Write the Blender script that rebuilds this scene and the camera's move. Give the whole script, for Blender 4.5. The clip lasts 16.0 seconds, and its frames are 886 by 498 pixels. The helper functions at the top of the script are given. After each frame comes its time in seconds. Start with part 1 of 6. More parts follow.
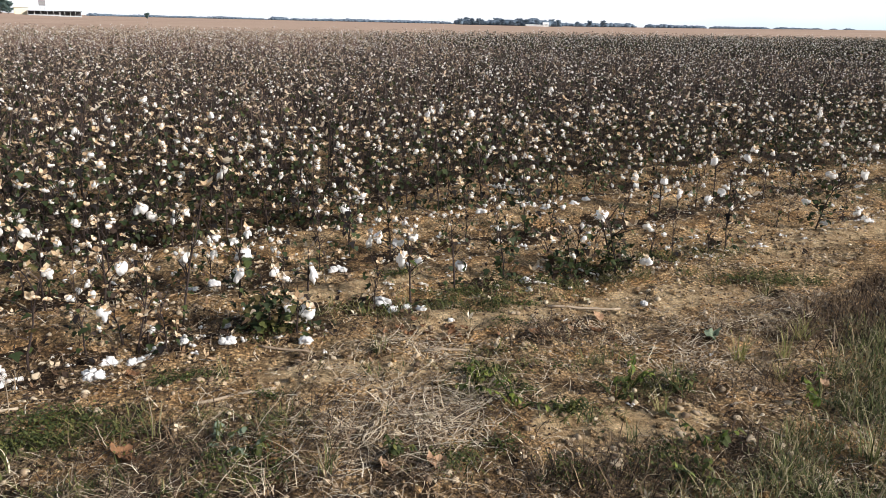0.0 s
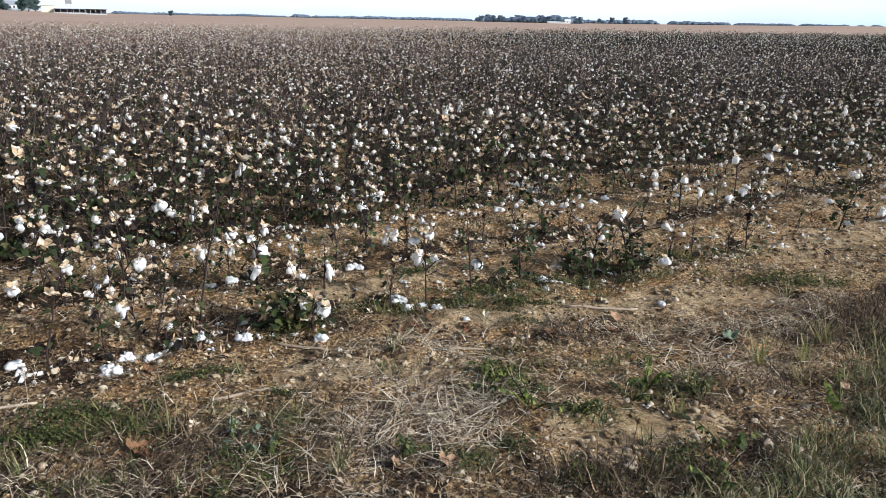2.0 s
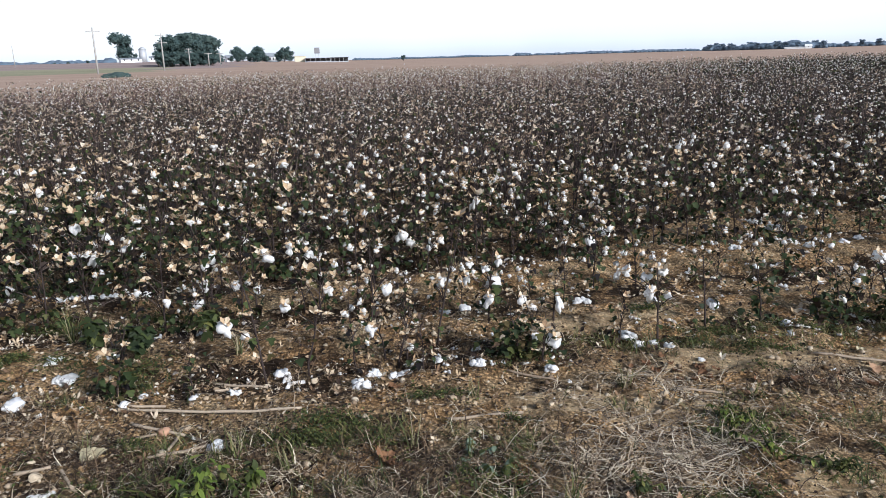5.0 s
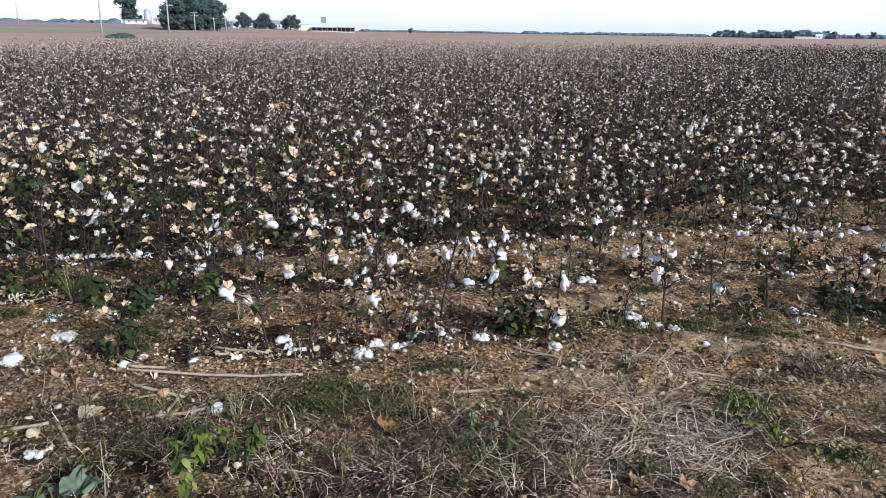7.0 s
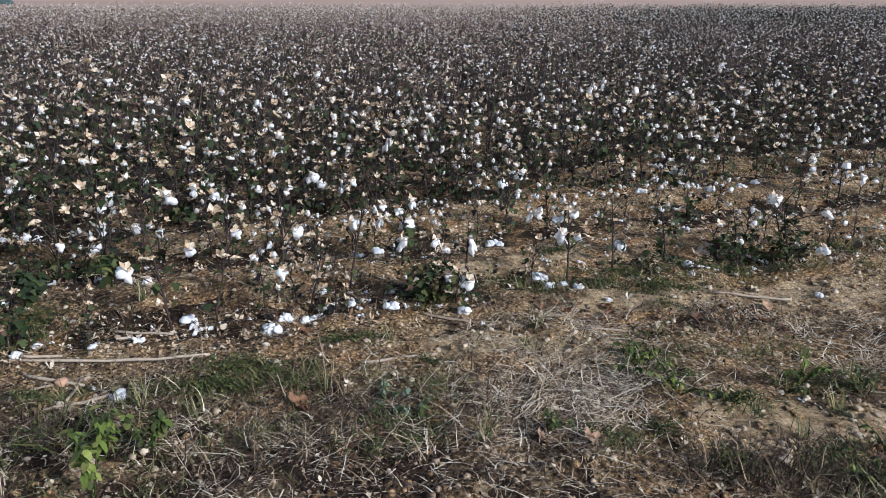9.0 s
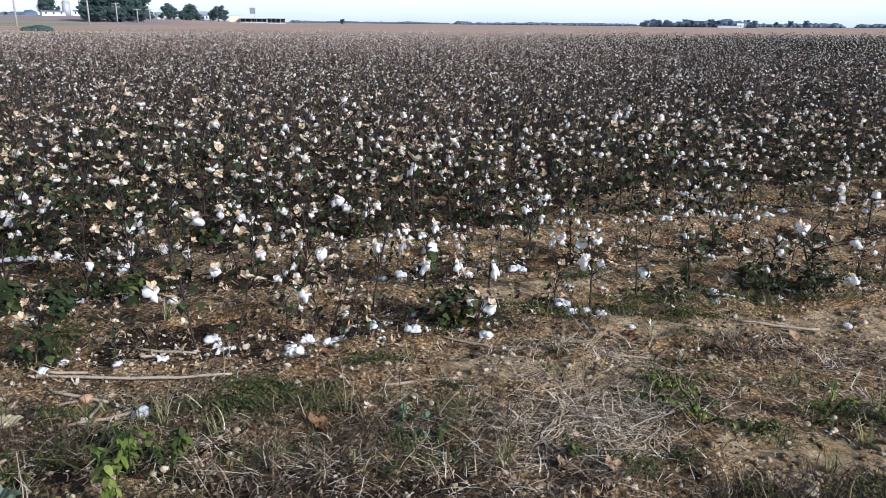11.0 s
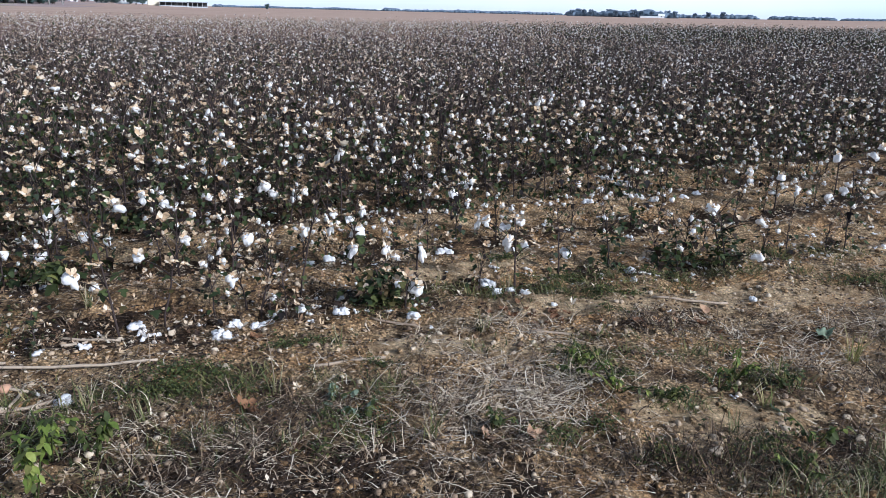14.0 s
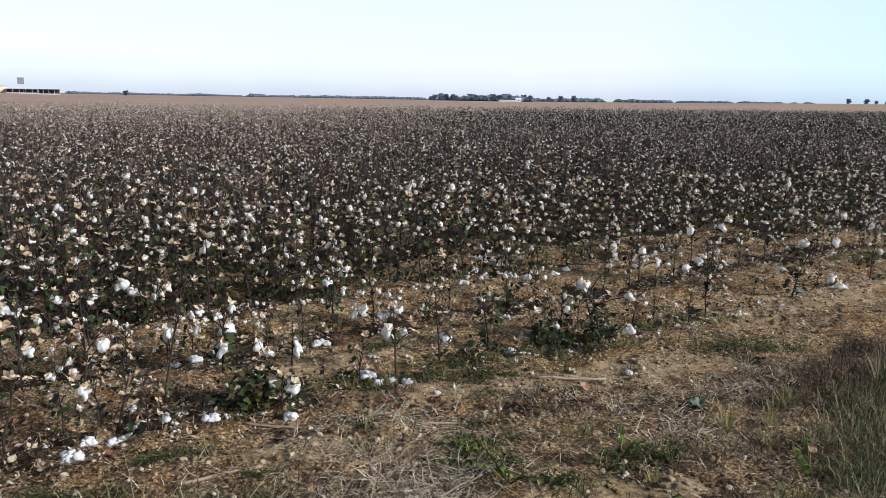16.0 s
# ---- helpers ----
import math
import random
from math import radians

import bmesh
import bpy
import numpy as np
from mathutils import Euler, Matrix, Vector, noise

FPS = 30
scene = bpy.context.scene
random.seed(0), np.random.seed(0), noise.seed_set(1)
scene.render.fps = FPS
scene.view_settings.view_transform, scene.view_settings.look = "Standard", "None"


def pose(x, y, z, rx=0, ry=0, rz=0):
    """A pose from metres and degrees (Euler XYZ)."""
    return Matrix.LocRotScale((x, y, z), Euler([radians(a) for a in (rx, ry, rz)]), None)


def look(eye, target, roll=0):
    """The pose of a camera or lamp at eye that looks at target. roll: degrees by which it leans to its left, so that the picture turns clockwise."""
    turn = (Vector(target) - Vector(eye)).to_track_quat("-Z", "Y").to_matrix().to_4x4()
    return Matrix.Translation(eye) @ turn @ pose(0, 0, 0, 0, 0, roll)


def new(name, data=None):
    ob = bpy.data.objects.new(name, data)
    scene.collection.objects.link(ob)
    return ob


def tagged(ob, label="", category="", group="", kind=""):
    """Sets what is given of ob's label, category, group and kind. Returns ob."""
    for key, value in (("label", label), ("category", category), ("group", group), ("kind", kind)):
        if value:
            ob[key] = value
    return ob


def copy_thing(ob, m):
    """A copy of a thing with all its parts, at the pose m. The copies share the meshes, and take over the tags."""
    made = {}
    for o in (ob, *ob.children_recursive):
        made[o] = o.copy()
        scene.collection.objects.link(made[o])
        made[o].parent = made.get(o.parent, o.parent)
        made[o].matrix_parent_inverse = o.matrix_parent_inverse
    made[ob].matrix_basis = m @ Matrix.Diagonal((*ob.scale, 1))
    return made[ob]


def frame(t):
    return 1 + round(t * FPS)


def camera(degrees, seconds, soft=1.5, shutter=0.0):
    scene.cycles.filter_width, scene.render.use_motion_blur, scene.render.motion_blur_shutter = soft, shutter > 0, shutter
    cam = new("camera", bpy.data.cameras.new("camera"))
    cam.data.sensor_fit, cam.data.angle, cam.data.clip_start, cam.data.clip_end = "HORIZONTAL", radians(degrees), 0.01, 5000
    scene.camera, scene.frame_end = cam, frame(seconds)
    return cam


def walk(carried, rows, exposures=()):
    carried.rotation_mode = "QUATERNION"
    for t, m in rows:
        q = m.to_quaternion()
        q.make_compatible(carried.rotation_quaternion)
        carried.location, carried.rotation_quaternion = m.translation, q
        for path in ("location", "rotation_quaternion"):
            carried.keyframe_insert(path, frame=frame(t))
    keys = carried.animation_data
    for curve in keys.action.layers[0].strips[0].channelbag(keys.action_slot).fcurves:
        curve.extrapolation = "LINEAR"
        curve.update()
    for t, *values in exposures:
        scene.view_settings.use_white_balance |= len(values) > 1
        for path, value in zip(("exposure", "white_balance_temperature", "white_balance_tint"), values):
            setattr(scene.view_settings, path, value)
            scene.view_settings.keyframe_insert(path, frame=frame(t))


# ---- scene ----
cam = camera(61.7, 16.0, soft=0.8)
PATH = [
    (0, (0.122, -0.012, 1.445), (0.603, 1.839, 0.862), 1.3),
    (0.5, (0.134, 0.004, 1.447), (0.702, 1.821, 0.833), 1.5),
    (1, (0.11, 0.019, 1.439), (0.693, 1.829, 0.817), 2.3),
    (1.5, (0.124, 0.022, 1.451), (0.661, 1.846, 0.83), 2.5),
    (2, (0.143, -0.008, 1.449), (0.572, 1.854, 0.858), 1.2),
    (2.5, (0.161, -0.03, 1.462), (0.483, 1.855, 0.879), -0.8),
    (3, (0.164, -0.033, 1.467), (0.42, 1.879, 0.936), -1.6),
    (3.5, (0.165, -0.001, 1.46), (0.36, 1.924, 0.954), -1.7),
    (4, (0.127, 0.0, 1.459), (0.188, 1.936, 0.961), -2.0),
    (4.5, (0.093, -0.038, 1.461), (0.036, 1.895, 0.951), -1.9),
    (5, (0.047, -0.077, 1.465), (-0.091, 1.855, 0.964), -1.6),
    (5.2, (0.026, -0.091, 1.466), (-0.16, 1.838, 0.97), -1.5),
    (7.3, (0.004, -0.034, 1.431), (-0.09, 1.876, 0.847), 2.0),
    (7.5, (0.007, -0.03, 1.441), (-0.03, 1.878, 0.843), 2.5),
    (8, (0.021, -0.026, 1.447), (0.084, 1.876, 0.831), 2.1),
    (8.5, (0.032, -0.03, 1.44), (0.129, 1.864, 0.806), 0.9),
    (9, (0.039, -0.036, 1.446), (0.136, 1.854, 0.798), 0.4),
    (9.2, (0.04, -0.037, 1.446), (0.127, 1.854, 0.799), 0.4),
    (11.3, (0.053, -0.048, 1.436), (0.062, 1.866, 0.857), 0.7),
    (11.5, (0.055, -0.035, 1.43), (0.039, 1.875, 0.839), 0.7),
    (12, (0.038, -0.031, 1.432), (-0.103, 1.869, 0.824), -0.1),
    (12.5, (0.023, -0.046, 1.432), (-0.158, 1.85, 0.821), 0.4),
    (13, (0.039, -0.074, 1.435), (-0.056, 1.831, 0.835), 0.8),
    (13.5, (0.056, -0.094, 1.435), (0.115, 1.813, 0.836), 1.0),
    (14, (0.069, -0.12, 1.433), (0.284, 1.773, 0.823), 1.4),
    (14.5, (0.061, -0.138, 1.438), (0.395, 1.744, 0.852), 1.1),
    (15, (0.089, -0.166, 1.447), (0.552, 1.704, 0.909), 1.4),
    (15.5, (0.091, -0.157, 1.462), (0.655, 1.706, 1.003), 0.9),
    (16, (0.078, -0.024, 1.454), (0.627, 1.858, 1.058), 1.0),
]
EXPOSURES = [(0, 0.96, 6600, 13), (0.5, 1.04, 6450, 13), (1, 1.06, 6150, 10), (1.5, 1.01, 6080, 10), (2, 0.9, 5960, 11), (3, 0.85, 5880, 11), (4.5, 0.71, 5850, 12), (7.5, 0.74, 5680, 13), (8.5, 0.74, 5500, 13),
             (11.5, 0.74, 5580, 14), (12.5, 0.71, 5500, 15), (14, 0.8, 5440, 14), (15, 0.87, 5480, 13), (15.5, 0.82, 5580, 13), (16, 0.53, 5980, 12)]
walk(cam, [(t, look(eye, target, roll)) for t, eye, target, roll in PATH], EXPOSURES)

# ---- world, sun, exposure ----
SUN_AZ, SUN_EL = 128.0, 25.0            # degrees from +y to the right, and above the horizon
world = bpy.data.worlds.new("world")
scene.world = world
world.use_nodes = True
wn = world.node_tree
sky = wn.nodes.new("ShaderNodeTexSky")
sky.sky_type = "NISHITA"
sky.sun_disc = False
sky.sun_elevation = radians(SUN_EL)
sky.sun_rotation = radians(SUN_AZ)
sky.air_density, sky.dust_density, sky.ozone_density = 1.0, 0.35, 1.0
veil = wn.nodes.new("ShaderNodeMix")           # thin bright cloud over the clear sky
veil.data_type = "RGBA"
veil.inputs[0].default_value = 0.62
_dir = wn.nodes.new("ShaderNodeSeparateXYZ")
wn.links.new(wn.nodes.new("ShaderNodeTexCoord").outputs["Generated"], _dir.inputs[0])
_puff = wn.nodes.new("ShaderNodeTexNoise")
_puff.inputs["Scale"].default_value, _puff.inputs["Detail"].default_value = 2.2, 5.0
_warp = wn.nodes.new("ShaderNodeMath")
_warp.operation, _warp.inputs[1].default_value = "MULTIPLY_ADD", 0.06
wn.links.new(_puff.outputs["Fac"], _warp.inputs[0])
wn.links.new(_dir.outputs[2], _warp.inputs[2])
cloud = wn.nodes.new("ShaderNodeValToRGB")     # haze low down, bright thin cloud over it, unseen overhead dimmed to cut fill
for _p, _c in ((0.0, (0.60, 0.67, 0.81)), (0.03, (0.69, 0.76, 0.88)), (0.05, (0.92, 0.95, 1.0)), (0.075, (1.06, 1.06, 1.06)), (0.20, (1.06, 1.06, 1.06)), (0.42, (0.22, 0.245, 0.29))):
    _e = cloud.color_ramp.elements.new(_p) if _p > 0 else cloud.color_ramp.elements[0]
    _e.color = (*_c, 1)
cloud.color_ramp.elements[-1].color = (0.15, 0.18, 0.23, 1)
wn.links.new(_warp.outputs[0], cloud.inputs[0])
east = wn.nodes.new("ShaderNodeMapRange")      # the cloud thins out to the east
east.inputs["From Min"].default_value, east.inputs["From Max"].default_value = 0.50, 0.90
wn.links.new(_dir.outputs[0], east.inputs["Value"])
tone = wn.nodes.new("ShaderNodeMix")
tone.data_type, tone.blend_type = "RGBA", "MULTIPLY"
tone.inputs[7].default_value = (0.62, 0.93, 1.0, 1)
wn.links.new(east.outputs[0], tone.inputs[0])
wn.links.new(cloud.outputs[0], tone.inputs[6])
bright = wn.nodes.new("ShaderNodeVectorMath")
bright.operation = "MULTIPLY"
bright.inputs[1].default_value = (16.6, 17.2, 17.8)
wn.links.new(tone.outputs[2], bright.inputs[0])
wn.links.new(bright.outputs[0], veil.inputs[7])
wn.links.new(sky.outputs[0], veil.inputs[6])
wn.links.new(veil.outputs[2], wn.nodes["Background"].inputs[0])
wn.nodes["Background"].inputs[1].default_value = 0.052
sun = new("sun", bpy.data.lights.new("sun", "SUN"))
sun.data.energy, sun.data.angle, sun.data.color = 3.8, radians(10), (1.0, 0.965, 0.91)
_sd = Vector((math.sin(radians(SUN_AZ)) * math.cos(radians(SUN_EL)),
              math.cos(radians(SUN_AZ)) * math.cos(radians(SUN_EL)), math.sin(radians(SUN_EL))))
sun.matrix_world = look((0, 0, 30), Vector((0, 0, 30)) - _sd)


# ---- materials ----
def nodes_of(name):
    m = bpy.data.materials.new(name)
    m.use_nodes = True
    nt = m.node_tree
    return m, nt, nt.nodes["Principled BSDF"], nt.nodes["Material Output"]


def noise_node(nt, scale, detail=4.0, rough=0.6, vec=None):
    n = nt.nodes.new("ShaderNodeTexNoise")
    n.inputs["Scale"].default_value, n.inputs["Detail"].default_value, n.inputs["Roughness"].default_value = scale, detail, rough
    if vec is not None:
        nt.links.new(vec, n.inputs["Vector"])
    return n.outputs["Fac"]


def ramp_node(nt, fac, stops):
    r = nt.nodes.new("ShaderNodeValToRGB")
    while len(r.color_ramp.elements) < len(stops):
        r.color_ramp.elements.new(0.5)
    for e, (p, c) in zip(r.color_ramp.elements, stops):
        e.position, e.color = p, (*c, 1)
    nt.links.new(fac, r.inputs[0])
    return r.outputs[0]


def mix_node(nt, fac, a, b, kind="MIX"):
    m = nt.nodes.new("ShaderNodeMix")
    m.data_type, m.blend_type = "RGBA", kind
    for sock, v in ((m.inputs[0], fac), (m.inputs[6], a), (m.inputs[7], b)):
        if isinstance(v, (int, float)):
            sock.default_value = v
        elif isinstance(v, tuple):
            sock.default_value = (*v, 1)
        else:
            nt.links.new(v, sock)
    return m.outputs[2]


def bump_node(nt, bsdf, height, strength, dist):
    b = nt.nodes.new("ShaderNodeBump")
    b.inputs["Strength"].default_value, b.inputs["Distance"].default_value = strength, dist
    nt.links.new(height, b.inputs["Height"])
    nt.links.new(b.outputs[0], bsdf.inputs["Normal"])


def world_pos(nt):
    return nt.nodes.new("ShaderNodeNewGeometry").outputs["Position"]


def varied(name, stops, rough=0.85, grain=60.0, island=True, grain_amount=0.35, bump=0.3, through_light=0.0):
    """A dry plant-like surface: one hue per piece, fine grain on it."""
    m, nt, bsdf, out = nodes_of(name)
    if island:
        pick = nt.nodes.new("ShaderNodeNewGeometry").outputs["Random Per Island"]
    else:
        pick = nt.nodes.new("ShaderNodeObjectInfo").outputs["Random"]
    col = ramp_node(nt, pick, stops)
    pos = world_pos(nt)
    g = noise_node(nt, grain, 4.0, 0.65, pos)
    shade = ramp_node(nt, g, [(0.3, (1 - grain_amount,) * 3), (0.7, (1.0 + 0.0 * grain_amount,) * 3)])
    col = mix_node(nt, 1.0, col, shade, "MULTIPLY")
    nt.links.new(col, bsdf.inputs["Base Color"])
    bsdf.inputs["Roughness"].default_value = rough
    bsdf.inputs["Specular IOR Level"].default_value = 0.25
    if bump:
        bump_node(nt, bsdf, g, bump, 0.01)
    if through_light:
        tr = nt.nodes.new("ShaderNodeBsdfTranslucent")
        nt.links.new(col, tr.inputs[0])
        mx = nt.nodes.new("ShaderNodeMixShader")
        mx.inputs[0].default_value = through_light
        nt.links.new(bsdf.outputs[0], mx.inputs[1])
        nt.links.new(tr.outputs[0], mx.inputs[2])
        nt.links.new(mx.outputs[0], out.inputs[0])
    return m


def soil_material(name="dry_sandy_soil", bare=0.0):
    """bare: how much of the sand is lost under dark leaf mould; also deepens it for shade between plants."""
    m, nt, bsdf, _ = nodes_of(name)
    pos = world_pos(nt)
    big = noise_node(nt, 1.9, 9.0, 0.68, pos)
    mid = noise_node(nt, 11.0, 8.0, 0.75, pos)
    fine = noise_node(nt, 140.0, 3.0, 0.7, pos)
    sand = ramp_node(nt, mid, [(0.28, (0.14, 0.088, 0.046)), (0.46, (0.48, 0.335, 0.185)), (0.62, (0.86, 0.66, 0.40))])
    rust = noise_node(nt, 3.4, 5.0, 0.6, pos)
    sand = mix_node(nt, ramp_node(nt, rust, [(0.42, (0, 0, 0)), (0.63, (0.85 if bare >= 0 else 0.25,) * 3)]), sand, ramp_node(nt, mid, [(0.3, (0.20, 0.102, 0.042)), (0.64, (0.82, 0.50, 0.225))]))
    # (1 - bare) puts the shade between plants into the mould's colour
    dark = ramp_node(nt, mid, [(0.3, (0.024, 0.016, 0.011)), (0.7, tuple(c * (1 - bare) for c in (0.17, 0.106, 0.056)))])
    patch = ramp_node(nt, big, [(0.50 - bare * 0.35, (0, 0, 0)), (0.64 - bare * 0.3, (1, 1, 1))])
    col = mix_node(nt, patch, sand, dark)
    rough = 1.0 if bare >= 0 else 0.45
    grit = ramp_node(nt, fine, [(0.32, (1 - 0.58 * rough,) * 3), (0.68, (1 + 0.5 * rough, 1 + 0.46 * rough, 1 + 0.40 * rough))])
    col = mix_node(nt, 1.0, col, grit, "MULTIPLY")
    crumb = nt.nodes.new("ShaderNodeTexVoronoi")
    crumb.inputs["Scale"].default_value = 62.0
    nt.links.new(pos, crumb.inputs["Vector"])
    col = mix_node(nt, 1.0, col, ramp_node(nt, crumb.outputs["Distance"], [(0.15, (1 + 0.35 * rough, 1 + 0.33 * rough, 1 + 0.3 * rough)), (0.62, (1 - 0.56 * rough, 1 - 0.57 * rough, 1 - 0.58 * rough))]), "MULTIPLY")
    nt.links.new(col, bsdf.inputs["Base Color"])
    bsdf.inputs["Roughness"].default_value = 0.95
    bsdf.inputs["Specular IOR Level"].default_value = 0.15
    both = nt.nodes.new("ShaderNodeMath")
    both.operation = "ADD"
    nt.links.new(mid, both.inputs[0])
    nt.links.new(fine, both.inputs[1])
    bump_node(nt, bsdf, both.outputs[0], 1.0, 0.035)
    return m


def far_field(name, lo, hi, streak=0.5):
    m, nt, bsdf, _ = nodes_of(name)
    pos = world_pos(nt)
    mapping = nt.nodes.new("ShaderNodeMapping")
    mapping.inputs["Rotation"].default_value = (0, 0, radians(-15))
    mapping.inputs["Scale"].default_value = (0.02, 0.12, 1.0)
    nt.links.new(pos, mapping.inputs["Vector"])
    a = noise_node(nt, streak, 6.0, 0.65, mapping.outputs[0])
    b = noise_node(nt, 3.0, 4.0, 0.7, pos)
    col = ramp_node(nt, a, [(0.3, lo), (0.7, hi)])
    col = mix_node(nt, 1.0, col, ramp_node(nt, b, [(0.3, (0.75, 0.75, 0.75)), (0.7, (1.1, 1.1, 1.1))]), "MULTIPLY")
    nt.links.new(col, bsdf.inputs["Base Color"])
    bsdf.inputs["Roughness"].default_value = 1.0
    bsdf.inputs["Specular IOR Level"].default_value = 0.0
    return m


def plain(name, colour, rough=0.6, metal=0.0, grain=8.0, amount=0.25):
    m, nt, bsdf, _ = nodes_of(name)
    pos = world_pos(nt)
    g = noise_node(nt, grain, 5.0, 0.65, pos)
    dark = tuple(c * (1 - amount) for c in colour)
    nt.links.new(ramp_node(nt, g, [(0.3, dark), (0.65, colour)]), bsdf.inputs["Base Color"])
    bsdf.inputs["Roughness"].default_value, bsdf.inputs["Metallic"].default_value = rough, metal
    return m


M_SOIL = soil_material()
# leaf mould, with the stand's shade in its colour
M_UNDER = soil_material("littered_shaded_soil", 0.42)
M_SAND = soil_material("bare_sand", -0.35)
# tan and brown fields carry some pale distance haze in their colours
M_TAN = far_field("dry_tan_field", (0.36, 0.255, 0.195), (0.48, 0.355, 0.275))
M_BROWN = far_field("brown_crop_field", (0.29, 0.225, 0.205), (0.40, 0.315, 0.285))
M_GREEN = far_field("mown_grass_strip", (0.24, 0.235, 0.15), (0.38, 0.35, 0.24))
M_FLUFF = varied("cotton_fluff", [(0.0, (0.88, 0.86, 0.82)), (0.5, (0.93, 0.92, 0.90)), (1.0, (0.95, 0.94, 0.93))], 1.0, 160.0, False, 0.08, 0.5, 0.35)
M_FLUFF_S = varied("cotton_fluff_crop", [(0.0, (0.52, 0.44, 0.37)), (0.3, (0.74, 0.68, 0.61)), (0.6, (0.84, 0.82, 0.79)), (1.0, (0.90, 0.89, 0.88))], 1.0, 160.0, True, 0.08, 0.0, 0.3)
M_BUR = varied("dry_boll_bur", [(0.0, (0.12, 0.07, 0.04)), (0.25, (0.28, 0.175, 0.10)), (0.5, (0.54, 0.37, 0.21)), (0.75, (0.70, 0.55, 0.37)), (1.0, (0.80, 0.70, 0.55))], 0.8, 120.0, True, 0.35, 0.3, 0.2)
M_BUR_S = varied("dry_bur_crop", [(0.0, (0.12, 0.08, 0.06)), (0.3, (0.29, 0.205, 0.14)), (0.6, (0.50, 0.375, 0.26)), (0.8, (0.66, 0.54, 0.40)), (1.0, (0.80, 0.73, 0.60))], 0.85, 120.0, True, 0.3, 0.0, 0.15)
# withered leaf, near-black: shadow between the plants is in this colour
M_TWIG_LEAF = varied("withered_shaded_leaf", [(0.0, (0.008, 0.006, 0.006)), (0.7, (0.016, 0.012, 0.011)), (1.0, (0.08, 0.054, 0.040))], 0.85, 70.0, True, 0.3, 0.0, 0.1)
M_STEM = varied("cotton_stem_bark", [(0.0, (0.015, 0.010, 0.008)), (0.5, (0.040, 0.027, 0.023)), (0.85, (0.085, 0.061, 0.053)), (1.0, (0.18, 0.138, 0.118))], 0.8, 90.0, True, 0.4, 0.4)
# dry reddish stem, paler than the bark: distance haze put into the colour
M_HAZED_STEM = varied("hazed_red_stem", [(0.0, (0.10, 0.062, 0.054)), (0.6, (0.21, 0.140, 0.122)), (1.0, (0.34, 0.245, 0.21))], 0.85, 90.0, True, 0.3, 0.0)
M_LEAF = varied("cotton_leaf", [(0.0, (0.016, 0.025, 0.009)), (0.5, (0.030, 0.046, 0.014)), (0.85, (0.072, 0.092, 0.026)), (1.0, (0.13, 0.088, 0.035))], 0.7, 70.0, True, 0.35, 0.2, 0.18)
M_DRYLEAF = varied("dead_leaf", [(0.0, (0.018, 0.012, 0.009)), (0.5, (0.05, 0.031, 0.021)), (0.7, (0.17, 0.105, 0.06)), (0.82, (0.44, 0.31, 0.19)), (1.0, (0.72, 0.61, 0.45))], 0.85, 70.0, True, 0.4, 0.3, 0.1)
M_STRAW = varied("dry_straw", [(0.0, (0.04, 0.027, 0.02)), (0.3, (0.14, 0.096, 0.066)), (0.5, (0.42, 0.32, 0.215)), (0.75, (0.68, 0.55, 0.39)), (1.0, (0.84, 0.74, 0.57))], 0.75, 90.0, True, 0.3, 0.0)
M_PALE_STRAW = varied("bleached_grass", [(0.0, (0.05, 0.034, 0.025)), (0.3, (0.16, 0.115, 0.08)), (0.5, (0.42, 0.32, 0.21)), (0.75, (0.64, 0.52, 0.36)), (1.0, (0.86, 0.75, 0.57))], 0.7, 90.0, True, 0.25, 0.0)
M_BRICK = varied("reddish_stone", [(0.0, (0.36, 0.20, 0.12)), (1.0, (0.46, 0.27, 0.17))], 0.85, 50.0, False, 0.3, 0.4)
M_PEBBLE = varied("pebble", [(0.0, (0.15, 0.10, 0.064)), (0.35, (0.27, 0.195, 0.125)), (0.7, (0.42, 0.32, 0.21)), (1.0, (0.60, 0.50, 0.36))], 0.85, 60.0, True, 0.3, 0.4)
M_WEED = varied("weed_green", [(0.0, (0.032, 0.045, 0.016)), (0.6, (0.082, 0.102, 0.030)), (1.0, (0.19, 0.19, 0.055))], 0.65, 80.0, True, 0.3, 0.2, 0.3)
M_LIME = varied("lime_leaf", [(0.0, (0.10, 0.15, 0.03)), (0.6, (0.20, 0.26, 0.05)), (1.0, (0.34, 0.36, 0.09))], 0.6, 70.0, True, 0.3, 0.2, 0.35)
M_GRASS = varied("verge_grass", [(0.0, (0.03, 0.036, 0.016)), (0.35, (0.095, 0.115, 0.040)), (0.62, (0.20, 0.215, 0.078)), (0.82, (0.40, 0.34, 0.18)), (1.0, (0.66, 0.56, 0.38))], 0.75, 60.0, True, 0.3, 0.0, 0.3)
M_CANE = varied("bleached_cane", [(0.0, (0.30, 0.225, 0.155)), (1.0, (0.46, 0.37, 0.27))], 0.75, 70.0, False, 0.35, 0.4)
# leaf green made paler and bluer: distance haze put into the colour
M_TREE = varied("hazed_tree_leaf", [(0.0, (0.07, 0.115, 0.115)), (0.5, (0.09, 0.135, 0.125)), (1.0, (0.11, 0.155, 0.135))], 0.9, 1.5, True, 0.2, 0.0, 0.4)
# aerial haze is mixed into this colour, bluer than foliage
M_HAZED_WOODS = varied("far_woods", [(0.0, (0.11, 0.15, 0.195)), (1.0, (0.12, 0.16, 0.205))], 1.0, 0.3, True, 0.1, 0.0)
M_TRUNK = plain("tree_bark", (0.10, 0.075, 0.055), 0.9, 0.0, 3.0, 0.4)
